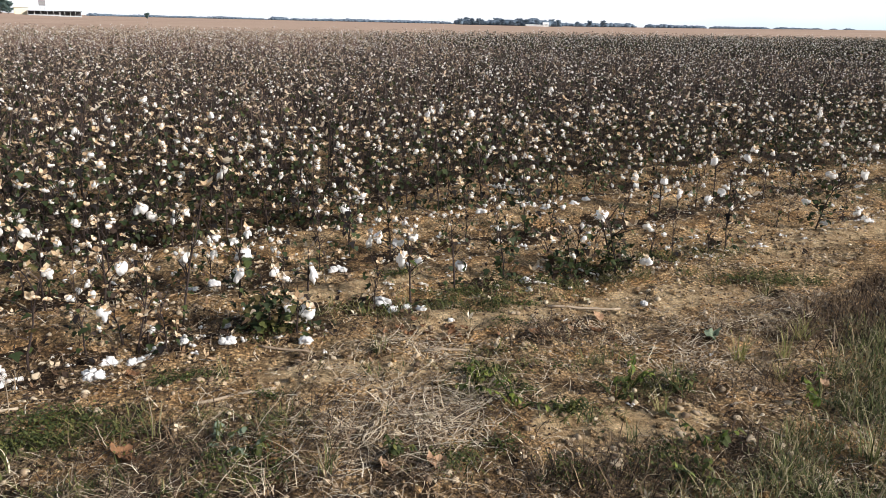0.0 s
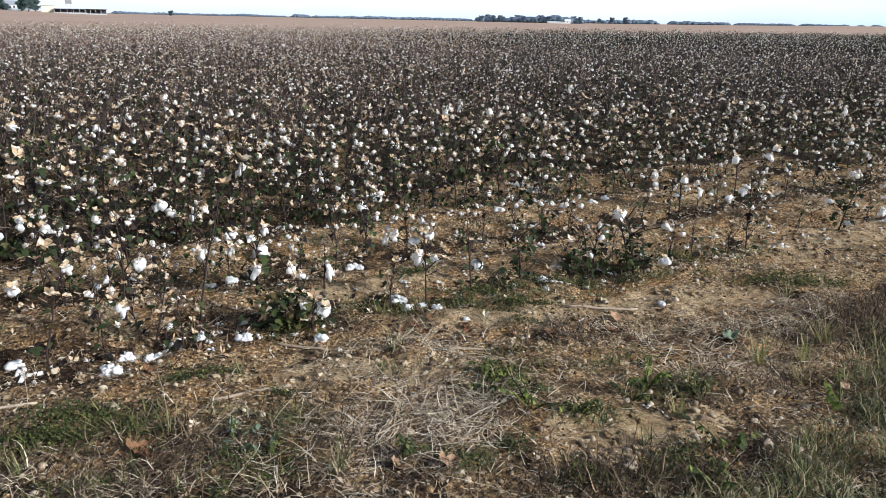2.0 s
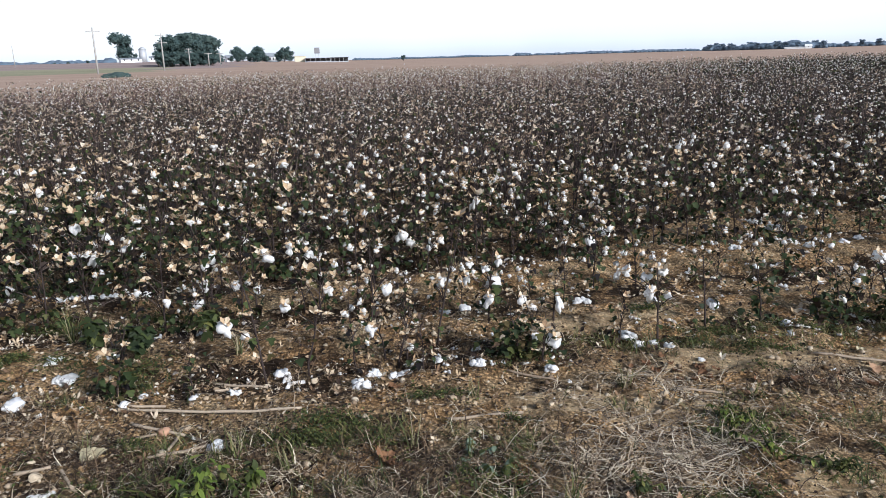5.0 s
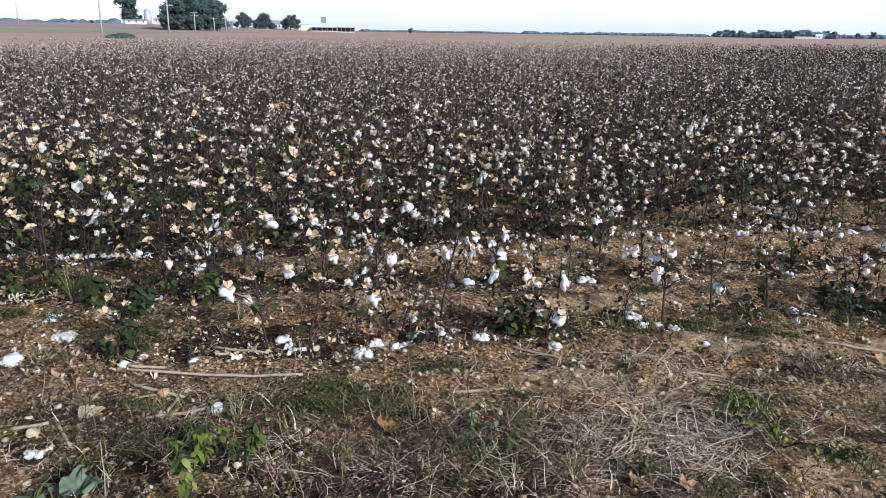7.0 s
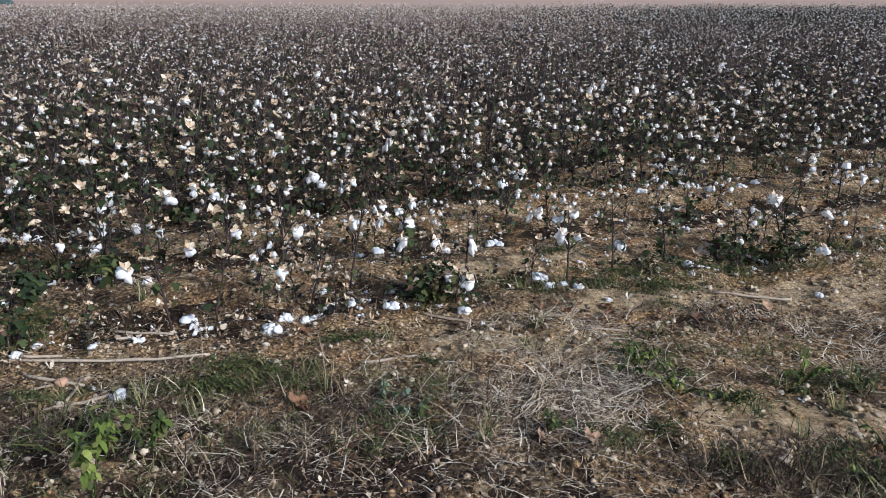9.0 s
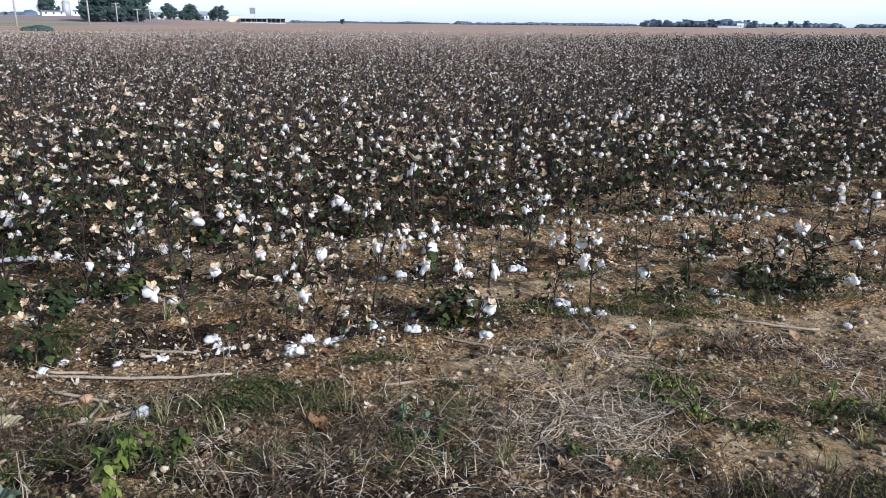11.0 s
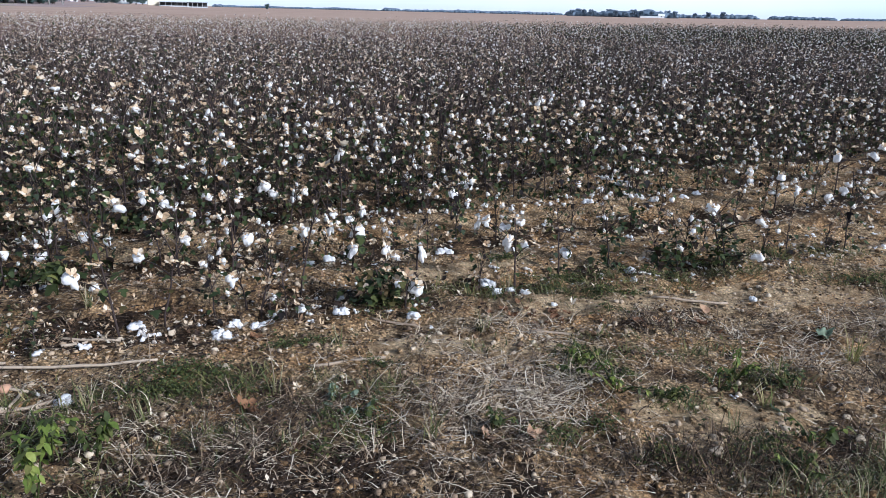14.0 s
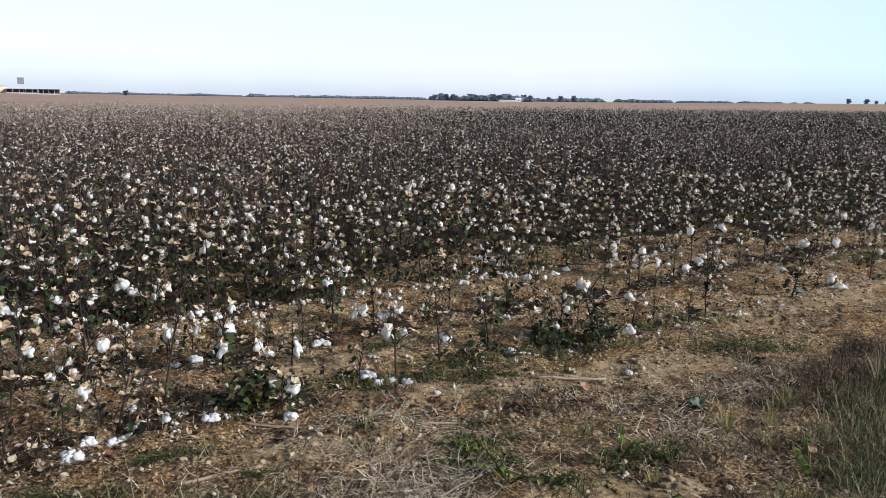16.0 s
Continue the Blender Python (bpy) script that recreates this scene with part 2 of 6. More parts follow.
M_POLE = plain("weathered_pole", (0.40, 0.38, 0.35), 0.85, 0.0, 4.0, 0.35)
M_WHITE = plain("white_painted_siding", (0.78, 0.78, 0.77), 0.6, 0.0, 1.0, 0.12)
M_ROOF = plain("grey_metal_roof", (0.36, 0.38, 0.40), 0.45, 0.3, 1.0, 0.25)
M_DARK = plain("dark_machinery", (0.05, 0.05, 0.055), 0.6, 0.0, 2.0, 0.4)
M_YELLOW = plain("yellow_painted_steel", (0.66, 0.60, 0.44), 0.55, 0.0, 2.0, 0.2)
M_STEEL = plain("galvanised_steel", (0.46, 0.47, 0.48), 0.6, 0.25, 2.0, 0.3)
M_SIGN = plain("grey_hopper", (0.24, 0.235, 0.24), 0.6, 0.2, 2.0, 0.3)


# ---- mesh helpers ----
def mesh_of(name, verts, tris, mats, index=None, smooth=True):
    """A mesh from numpy arrays of vertices and triangles."""
    verts, tris = np.asarray(verts, np.float32), np.asarray(tris, np.int32)
    me = bpy.data.meshes.new(name)
    me.vertices.add(len(verts))
    me.vertices.foreach_set("co", verts.ravel())
    me.loops.add(tris.size)
    me.loops.foreach_set("vertex_index", tris.ravel())
    me.polygons.add(len(tris))
    me.polygons.foreach_set("loop_start", np.arange(0, tris.size, 3, dtype=np.int32))
    for m in mats:
        me.materials.append(m)
    if index is not None:
        me.polygons.foreach_set("material_index", np.asarray(index, np.int32))
    me.polygons.foreach_set("use_smooth", np.full(len(tris), smooth))
    me.update(calc_edges=True)
    return me


class Soup:
    """Gathers pieces into one mesh."""

    def __init__(self):
        self.v, self.f, self.m, self.n = [], [], [], 0

    def add(self, piece, mat=0, matrix=None):
        v, f = piece
        v = np.asarray(v, float)
        if matrix is not None:
            a = np.array(matrix)
            v = v @ a[:3, :3].T + a[:3, 3]
        self.v.append(v)
        self.f.append(np.asarray(f, int) + self.n)
        self.m.append(np.full(len(f), mat))
        self.n += len(v)

    def arrays(self):
        return np.concatenate(self.v), np.concatenate(self.f), np.concatenate(self.m)

    def mesh(self, name, mats, smooth=True):
        v, f, m = self.arrays()
        return mesh_of(name, v, f, mats, m, smooth)


def part(name, data, parent, label="", matrix=None):
    ob = new(name, data)
    ob.parent = parent
    if matrix is not None:
        ob.matrix_local = matrix
    return tagged(ob, label)


def ico_template(sub):
    bm = bmesh.new()
    bmesh.ops.create_icosphere(bm, subdivisions=sub, radius=1.0)
    v = np.array([x.co[:] for x in bm.verts])
    f = np.array([[x.index for x in p.verts] for p in bm.faces])
    bm.free()
    return v, f


ICO = {s: ico_template(s) for s in (1, 2, 3)}
ICO[0] = (np.array([[1, 0, 0], [-1, 0, 0], [0, 1, 0], [0, -1, 0], [0, 0, 1], [0, 0, -1]], float),
          np.array([(0, 2, 4), (2, 1, 4), (1, 3, 4), (3, 0, 4), (2, 0, 5), (1, 2, 5), (3, 1, 5), (0, 3, 5)]))


def tube(points, radii, sides=5):
    pts = [Vector(p) for p in points]
    rings, faces = [], []
    side = None
    for i, p in enumerate(pts):
        d = (pts[min(i + 1, len(pts) - 1)] - pts[max(i - 1, 0)]).normalized()
        if side is None:
            side = d.cross(Vector((0.3, 0.9, 0.2))).normalized()
        side = (side - d * side.dot(d)).normalized()
        up = d.cross(side)
        for s in range(sides):
            a = 2 * math.pi * s / sides
            rings.append(p + radii[i] * (math.cos(a) * side + math.sin(a) * up))
    for i in range(len(pts) - 1):
        for s in range(sides):
            a, b = i * sides + s, i * sides + (s + 1) % sides
            faces += [(a, b, b + sides), (a, b + sides, a + sides)]
    last = (len(pts) - 1) * sides
    for s in range(1, sides - 1):
        faces += [(last, last + s, last + s + 1), (0, s + 1, s)]
    return np.array([r[:] for r in rings]), np.array(faces)


def box(sx, sy, sz, z0=0.0):
    v = np.array([[x * sx / 2, y * sy / 2, z0 + z * sz] for z in (0, 1) for y in (-1, 1) for x in (-1, 1)])
    f = [(0, 2, 3), (0, 3, 1), (4, 5, 7), (4, 7, 6), (0, 1, 5), (0, 5, 4), (2, 6, 7), (2, 7, 3), (0, 4, 6), (0, 6, 2), (1, 3, 7), (1, 7, 5)]
    return v, np.array(f)


def fluff_shape(seed, sub):
    """Open cotton: five or six round locks grown together, with creases between them."""
    r = np.random.default_rng(seed)
    v, f = ICO[sub]
    n = int(r.integers(4, 6))
    ang = np.arange(n) * 2 * np.pi / n + r.uniform(-0.35, 0.35, n)
    c = np.stack([np.cos(ang) * 0.5, np.sin(ang) * 0.5, r.uniform(-0.5, 0.3, n)], 1)
    c = np.vstack([c, [0, 0, r.uniform(0.1, 0.4)]])
    rho = np.r_[r.uniform(0.34, 0.6, n), 0.45]
    dc = v @ c.T
    disc = np.maximum(dc**2 - (c**2).sum(1) + rho**2, 0)
    rad = np.where(disc > 0, dc + np.sqrt(disc), 0.34).max(1)
    rad *= 1 + 0.10 * np.sin(v @ r.normal(0, 5, 3) + 1) + 0.08 * np.sin(v @ r.normal(0, 10, 3)) + r.normal(0, (0.3, 0.16, 0.075)[sub - 1], len(v))
    out = v * rad[:, None]
    out[:, 2] *= r.uniform(0.85, 1.15)
    return out, f


def locks_shape(seed, sub):
    """Open cotton further off: three to five loose locks."""
    r = np.random.default_rng(seed)
    v0, f0 = ICO[sub - 1]
    n = 3 if sub == 1 else int(r.integers(4, 6))
    vs, fs = [], []
    for k in range(n + (sub > 1)):
        a = k * 2 * np.pi / n + r.uniform(-0.4, 0.4)
        reach = 0.0 if k == n else r.uniform(0.3, 0.5)
        rough = 1 + r.normal(0, (0.16, 0.12, 0.07)[sub - 1], len(v0)) + 0.13 * np.sin(v0 @ r.normal(0, 4.0, 3)) + 0.08 * np.sin(v0 @ r.normal(0, 8, 3))
        v = v0 * rough[:, None] * [r.uniform(0.4, 0.62), r.uniform(0.38, 0.56), r.uniform(0.42, 0.66)]
        v[:, 0] -= 0.15 * v[:, 2]
        c, q = np.cos(a), np.sin(a)
        v = np.stack([v[:, 0] * c - v[:, 1] * q + reach * c, v[:, 0] * q + v[:, 1] * c + reach * q, v[:, 2] + r.uniform(-0.4, 0.25)], 1)
        fs.append(f0 + sum(len(x) for x in vs))
        vs.append(v)
    out = np.concatenate(vs)
    out[:, 2] *= r.uniform(0.85, 1.25)
    return out, np.concatenate(fs)


def bur_shape(seed):
    """The dry bur: five pointed curled bracts on a short stalk."""
    r = np.random.default_rng(seed)
    v, f = [], []
    for k in range(5):
        a = k * 2 * np.pi / 5 + r.uniform(-0.25, 0.25)
        u, w = np.array([np.cos(a), np.sin(a), 0]), np.array([-np.sin(a), np.cos(a), 0])
        l, z1, z2 = r.uniform(0.65, 1.1), r.uniform(0.05, 0.5), r.uniform(-0.1, 0.9)
        b = len(v)
        v += [0.12 * u - 0.1 * w, 0.12 * u + 0.1 * w, 0.6 * l * u - 0.4 * w + [0, 0, z1], 0.6 * l * u + 0.4 * w + [0, 0, z1],
              0.5 * l * u + [0, 0, z1 - 0.16], l * u + [0, 0, z2]]
        f += [(b, b + 4, b + 2), (b, b + 1, b + 4), (b + 1, b + 3, b + 4), (b + 2, b + 4, b + 5), (b + 4, b + 3, b + 5)]
    return np.array(v), np.array(f)


def bur_simple(seed):
    """A bur seen from further off: five bent points."""
    r = np.random.default_rng(seed)
    v, f = [[0, 0, -0.1]], []
    for k in range(5):
        a = k * 2 * np.pi / 5 + r.uniform(-0.25, 0.25)
        l, z, w = r.uniform(0.35, 1.3), r.uniform(-0.35, 1.15), r.uniform(0.28, 0.58)
        tip = a + r.uniform(-0.3, 0.3)
        v += [[0.6 * l * np.cos(a - w), 0.6 * l * np.sin(a - w), 0.55 * z - 0.1], [0.6 * l * np.cos(a + w), 0.6 * l * np.sin(a + w), 0.55 * z + 0.1], [l * np.cos(tip), l * np.sin(tip), z]]
        f += [(0, 3 * k + 1, 3 * k + 2), (3 * k + 1, 3 * k + 3, 3 * k + 2)]
    return np.array(v), np.array(f)


def leaf_simple(seed):
    r = np.random.default_rng(seed)
    return np.array([[0, 0, 0], [0.55, 0.36, r.uniform(-0.1, 0.2)], [1, 0, r.uniform(-0.4, 0.1)], [0.5, -0.36, r.uniform(-0.1, 0.2)]]), np.array([(0, 3, 2), (0, 2, 1)])


def spike(a, b, radius):
    """A twig as a three-sided spike."""
    v, f = tube([a, b], [radius, radius * 0.15], 3)
    return v, f[:6]


def leaf_shape(seed, lobes=True):
    """A three-lobed leaf, folded along its middle and drooping; grows along +x."""
    r = np.random.default_rng(seed)
    if lobes:
        out = [(0, 0), (0.1, 0.38), (0.38, 0.55), (0.42, 0.3), (0.72, 0.28), (1.0, 0.0), (0.72, -0.28), (0.42, -0.3), (0.38, -0.55), (0.1, -0.38)]
    else:
        out = [(0, 0), (0.2, 0.2), (0.5, 0.27), (0.8, 0.15), (1.0, 0.0), (0.8, -0.15), (0.5, -0.27), (0.2, -0.2)]
    out = np.array(out) * r.uniform(0.85, 1.15, (len(out), 2))
    p = np.vstack([out, [0.4, 0.0]])
    z = 0.35 * np.abs(p[:, 1]) * r.uniform(-0.6, 1.0) - r.uniform(0.1, 0.5) * p[:, 0] ** 2 + r.normal(0, 0.03, len(p))
    n = len(out)
    return np.c_[p, z], np.array([(n, k, (k + 1) % n) for k in range(n)])


def frame_to(place, direction, size, spin=0.0):
    """A matrix that sets +z of a piece along direction."""
    q = Vector(direction).to_track_quat("Z", "Y").to_matrix().to_4x4()
    return Matrix.Translation(place) @ q @ Matrix.Rotation(spin, 4, "Z") @ Matrix.Scale(size, 4)


def leaf_to(place, yaw, tilt, size):
    return Matrix.Translation(place) @ Matrix.Rotation(yaw, 4, "Z") @ Matrix.Rotation(tilt, 4, "Y") @ Matrix.Scale(size, 4)


# ---- the lie of the land ----
def lattice(ix, iy, seed):
    h = (ix.astype(np.int64) * 374761393 + iy.astype(np.int64) * 668265263 + seed * 974711) & 0x7FFFFFFF
    h = ((h ^ (h >> 13)) * 1274126177) & 0x7FFFFFFF
    return ((h ^ (h >> 16)) & 0xFFFF) / 65535.0


def soft_noise(x, y, seed=0):
    ix, iy = np.floor(x), np.floor(y)
    fx, fy = x - ix, y - iy
    fx, fy = fx * fx * (3 - 2 * fx), fy * fy * (3 - 2 * fy)
    a, b = lattice(ix, iy, seed), lattice(ix + 1, iy, seed)
    c, d = lattice(ix, iy + 1, seed), lattice(ix + 1, iy + 1, seed)
    return (a + (b - a) * fx) * (1 - fy) + (c + (d - c) * fx) * fy - 0.5


ROW_Y, ROW_SLOPE, ROW_STEP = 3.42, 0.28, 0.88      # the rows: y = ROW_Y + ROW_SLOPE * x + k * ROW_STEP


def row_of(x, y):
    return (y - ROW_Y - ROW_SLOPE * x) / ROW_STEP


def ground_z(x, y):
    x, y = np.asarray(x, float), np.asarray(y, float)
    d = row_of(x, y)
    near = np.clip((30 - np.hypot(x, y)) / 15, 0, 1)
    inside = np.clip((d + 0.35) / 0.5, 0, 1)
    z = 0.045 * inside * near * (0.5 - 0.5 * np.cos(2 * np.pi * d)) * (0.6 + 1.2 * (soft_noise(x * 1.1, y * 1.1, 3) + 0.3))
    z = z + near * (0.06 * soft_noise(x * 0.7, y * 0.7, 5) + 0.045 * soft_noise(x * 2.6, y * 2.6, 6))
    z = z + near * (0.034 * soft_noise(x * 7, y * 7, 7) + 0.022 * soft_noise(x * 17, y * 17, 8))
    r = np.hypot(x, y)
    az = np.degrees(np.arctan2(x, y))
    left = np.clip((-az - 9) / 14, 0, 1)
    right = np.clip((az - 24) / 20, 0, 1)
    z = z + np.clip(r - 230, 0, 600) * (0.0125 * left * left * (3 - 2 * left) * np.clip((560 - r) / 200 + 1, 0.35, 1) + 0.0065 * right)
    return z


def graded(lo, hi, step, far, grow=1.13):
    mid = list(np.arange(lo, hi, step))
    out, s, v = [], step, hi
    while v < far:
        out.append(v)
        s *= grow
        v += s
    back, s, v = [], step, lo
    while v > -far:
        s *= grow
        v -= s
        back.append(v)
    return np.array(back[::-1] + mid + out)


COTTON_LEFT = lambda x, y: x > -15 - 0.16 * y - 0.0025 * np.maximum(y - 30, 0) ** 2
COTTON_FAR = lambda x, y: y < 54 + 0.30 * x


def in_cotton(x, y):
    return (row_of(x, y) > -0.3) & COTTON_LEFT(x, y) & COTTON_FAR(x, y)


def build_ground():
    xs, ys = graded(-3.6, 7.0, 0.038, 3200, 1.16), graded(1.2, 6.6, 0.038, 3200, 1.16)
    gx, gy = np.meshgrid(xs, ys)
    v = np.stack([gx.ravel(), gy.ravel(), ground_z(gx, gy).ravel()], 1)
    w, h = len(xs), len(ys)
    i = (np.arange(h - 1)[:, None] * w + np.arange(w - 1)[None]).ravel()
    f = np.concatenate([np.stack([i, i + 1, i + w + 1], 1), np.stack([i, i + w + 1, i + w], 1)])
    cx, cy = v[f].mean(1)[:, 0], v[f].mean(1)[:, 1]
    r, az = np.hypot(cx, cy), np.degrees(np.arctan2(cx, cy))
    index = np.zeros(len(f), int)
    row = row_of(cx, cy)
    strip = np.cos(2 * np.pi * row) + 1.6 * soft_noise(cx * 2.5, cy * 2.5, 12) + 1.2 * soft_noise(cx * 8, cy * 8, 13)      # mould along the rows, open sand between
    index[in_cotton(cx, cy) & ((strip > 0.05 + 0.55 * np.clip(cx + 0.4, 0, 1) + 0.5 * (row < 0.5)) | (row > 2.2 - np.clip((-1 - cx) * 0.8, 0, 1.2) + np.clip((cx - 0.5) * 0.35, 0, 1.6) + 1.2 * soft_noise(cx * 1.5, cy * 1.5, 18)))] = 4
    bare = np.exp(-((cx - 1.4) / 0.42) ** 2 - ((cy - 2.2) / 0.17) ** 2) + 0.9 * np.exp(-((cx - 4.3) / 1.3) ** 2 - ((cy - 4.45 - 0.25 * (cx - 4.3)) / 0.3) ** 2) \
        + 1.1 * np.exp(-((cx - 0.6) / 0.55) ** 2 - ((cy - 2.84) / 0.16) ** 2) + np.exp(-((cx - 0.55) / 0.6) ** 2 - ((cy - 3.86 - 0.28 * (cx - 0.55)) / 0.13) ** 2) \
        + np.exp(-((cx - 1.15) / 0.5) ** 2 - ((cy - 3.35) / 0.16) ** 2) + np.exp(-((cx - 2.3) / 0.7) ** 2 - ((cy - 3.45) / 0.2) ** 2)
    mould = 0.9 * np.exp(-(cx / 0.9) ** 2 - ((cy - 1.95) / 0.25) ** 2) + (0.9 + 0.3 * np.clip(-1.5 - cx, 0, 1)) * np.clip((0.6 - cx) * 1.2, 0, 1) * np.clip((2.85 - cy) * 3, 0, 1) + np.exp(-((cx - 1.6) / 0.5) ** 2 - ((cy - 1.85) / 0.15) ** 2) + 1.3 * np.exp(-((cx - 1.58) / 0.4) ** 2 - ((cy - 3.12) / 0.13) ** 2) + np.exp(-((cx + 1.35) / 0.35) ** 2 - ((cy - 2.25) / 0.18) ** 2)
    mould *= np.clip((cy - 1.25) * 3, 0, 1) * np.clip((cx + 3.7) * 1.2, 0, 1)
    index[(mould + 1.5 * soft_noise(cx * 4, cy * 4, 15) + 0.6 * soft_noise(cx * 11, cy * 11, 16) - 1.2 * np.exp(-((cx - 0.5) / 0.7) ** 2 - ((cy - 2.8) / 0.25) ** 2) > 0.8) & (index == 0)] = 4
    index[(bare + 0.5 * soft_noise(cx * 5, cy * 5, 14) > 0.42)] = 5
    seen = (cx > -3.9) & (cx < 7.4) & (cy > 0.9) & (cy < 7.0)
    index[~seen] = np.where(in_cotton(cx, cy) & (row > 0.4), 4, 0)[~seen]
    index[(r > 25) & ~in_cotton(cx, cy)] = 1
    index[(az < -19) & (az > -80) & (r > 240)] = 2
    index[(az < -25.5) & (az > -80) & (r > 185) & (r < 300)] = 3
    me = mesh_of("ground", v, f, [M_SOIL, M_TAN, M_BROWN, M_GREEN, M_UNDER, M_SAND], index, True)
    tagged(new("ground", me), "dry sandy field soil with ridged rows and tan fields beyond", "ground", kind="structure")


build_ground()

# ---- cotton ----
def plan_plant(seed, height, bolls, leaves, ripe=0.46, twigs=0):
    """Where the parts of a plant go: main stem, fruiting branches, bolls at their ends, leaves."""
    r = random.Random(seed)
    lean = (r.uniform(-0.12, 0.12), r.uniform(-0.12, 0.12))
    n = 7
    stem = [Vector((lean[0] * height * (i / n) ** 1.4 + r.uniform(-0.008, 0.008) * (i > 0),
                    lean[1] * height * (i / n) ** 1.4 + r.uniform(-0.008, 0.008) * (i > 0), height * i / n - 0.03 * (i == 0))) for i in range(n + 1)]
    radii = [0.0058 * (1 - 0.78 * i / n) for i in range(n + 1)]
    limbs, fruit, leafs = [], [], []
    turn = r.uniform(0, 6.28)
    for k in range(bolls):
        u = 0.16 + 0.84 * (k + r.uniform(0.2, 0.8)) / bolls
        u = min(u, 1.0)
        i = min(int(u * n), n - 1)
        at = stem[i].lerp(stem[i + 1], u * n - i)
        turn += 2.4 + r.uniform(-0.5, 0.5)
        length = (0.05 + 0.19 * (1 - u) ** 0.6) * r.uniform(0.6, 1.25) * min(1, height / 0.6)
        rise = r.uniform(0.25, 1.3)
        way = Vector((math.cos(turn), math.sin(turn), rise)).normalized()
        mid = at + way * length * 0.55 + Vector((0, 0, 0.012))
        end = at + way * length + Vector((0, 0, 0.012 * r.uniform(-2, 1)))
        limbs.append(([at, mid, end], [0.0030, 0.0023, 0.0017]))
        out = (way * 0.6 + Vector((0, 0, r.uniform(0.1, 0.9)))).normalized()
        kind = "open" if r.random() < ripe else "bur"
        fruit.append((end, out, r.uniform(0.016, 0.031), kind, r.uniform(0, 6.28)))
        if r.random() < 0.12:
            fruit.append((mid + Vector((0, 0, 0.015)), (out + Vector((0, 0, 0.6))).normalized(), r.uniform(0.014, 0.026), "bur", r.uniform(0, 6.28)))
    for k in range(twigs):
        i = r.randrange(1, n)
        a, l = r.uniform(0, 6.28), r.uniform(0.04, 0.11)
        limbs.append(([stem[i], stem[i], stem[i] + Vector((math.cos(a) * l, math.sin(a) * l, l * r.uniform(0.8, 3.2)))], [0.0028, 0.002, 0.0014]))
    for k in range(leaves):
        h = height * (0.06 + 0.8 * r.random() ** 1.5)
        a = r.uniform(0, 6.28)
        d = r.uniform(0.02, 0.16)
        leafs.append((Vector((math.cos(a) * d, math.sin(a) * d, h)), a + r.uniform(-0.7, 0.7), r.uniform(0.0, 1.1), r.uniform(0.035, 0.075)))
    return stem, radii, limbs, fruit, leafs


FLUFFS = [mesh_of("fluff", *fluff_shape(100 + s, 3), [M_FLUFF]) for s in range(8)]
FLUFFS_S = [mesh_of("fluff", *fluff_shape(140 + s, 2), [M_FLUFF]) for s in range(8)]
BURS = [mesh_of("bur", *bur_shape(200 + s), [M_BUR], None, False) for s in range(6)]


def boll_part(plant, place, out, size, kind, spin, pick):
    b = part("boll", BURS[pick % 6], plant, "dry tan boll bur", frame_to(place, out, size * 1.3, spin))
    if kind == "open":
        w, h = 0.54 + 0.07 * (pick % 5), 0.5 + 0.08 * (pick % 7)
        part("fluff", FLUFFS_S[pick % 8], b, "open white cotton", Matrix.Translation((0, 0, 0.22 - 0.2 * h)) @ Matrix.Diagonal((w, 0.66, h, 1)))
    return b


def cotton_plant(seed, height, bolls, leaves, label, ripe=0.42):
    stem, radii, limbs, fruit, leafs = plan_plant(seed, height, bolls, int(leaves * 1.4), ripe, int(height * 28))
    plant = new("cotton_plant")
    s = Soup()
    s.add(tube(stem, radii, 6))
    for pts, rad in limbs:
        s.add(tube(pts if pts[0] != pts[1] else pts[1:], rad if pts[0] != pts[1] else rad[1:], 4))
    part("stem", s.mesh("stem", [M_STEM]), plant)
    for k, (place, out, size, kind, spin) in enumerate(fruit):
        boll_part(plant, place, out, size, kind, spin, seed * 3 + k)
    if leafs:
        s = Soup()
        for k, (place, yaw, tilt, size) in enumerate(leafs):
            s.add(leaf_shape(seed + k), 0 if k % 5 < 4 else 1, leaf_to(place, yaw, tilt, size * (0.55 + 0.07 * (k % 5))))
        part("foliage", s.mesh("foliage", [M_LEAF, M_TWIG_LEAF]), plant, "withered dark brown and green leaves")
    return tagged(plant, label, "cotton plant", "cotton plants in the rows")


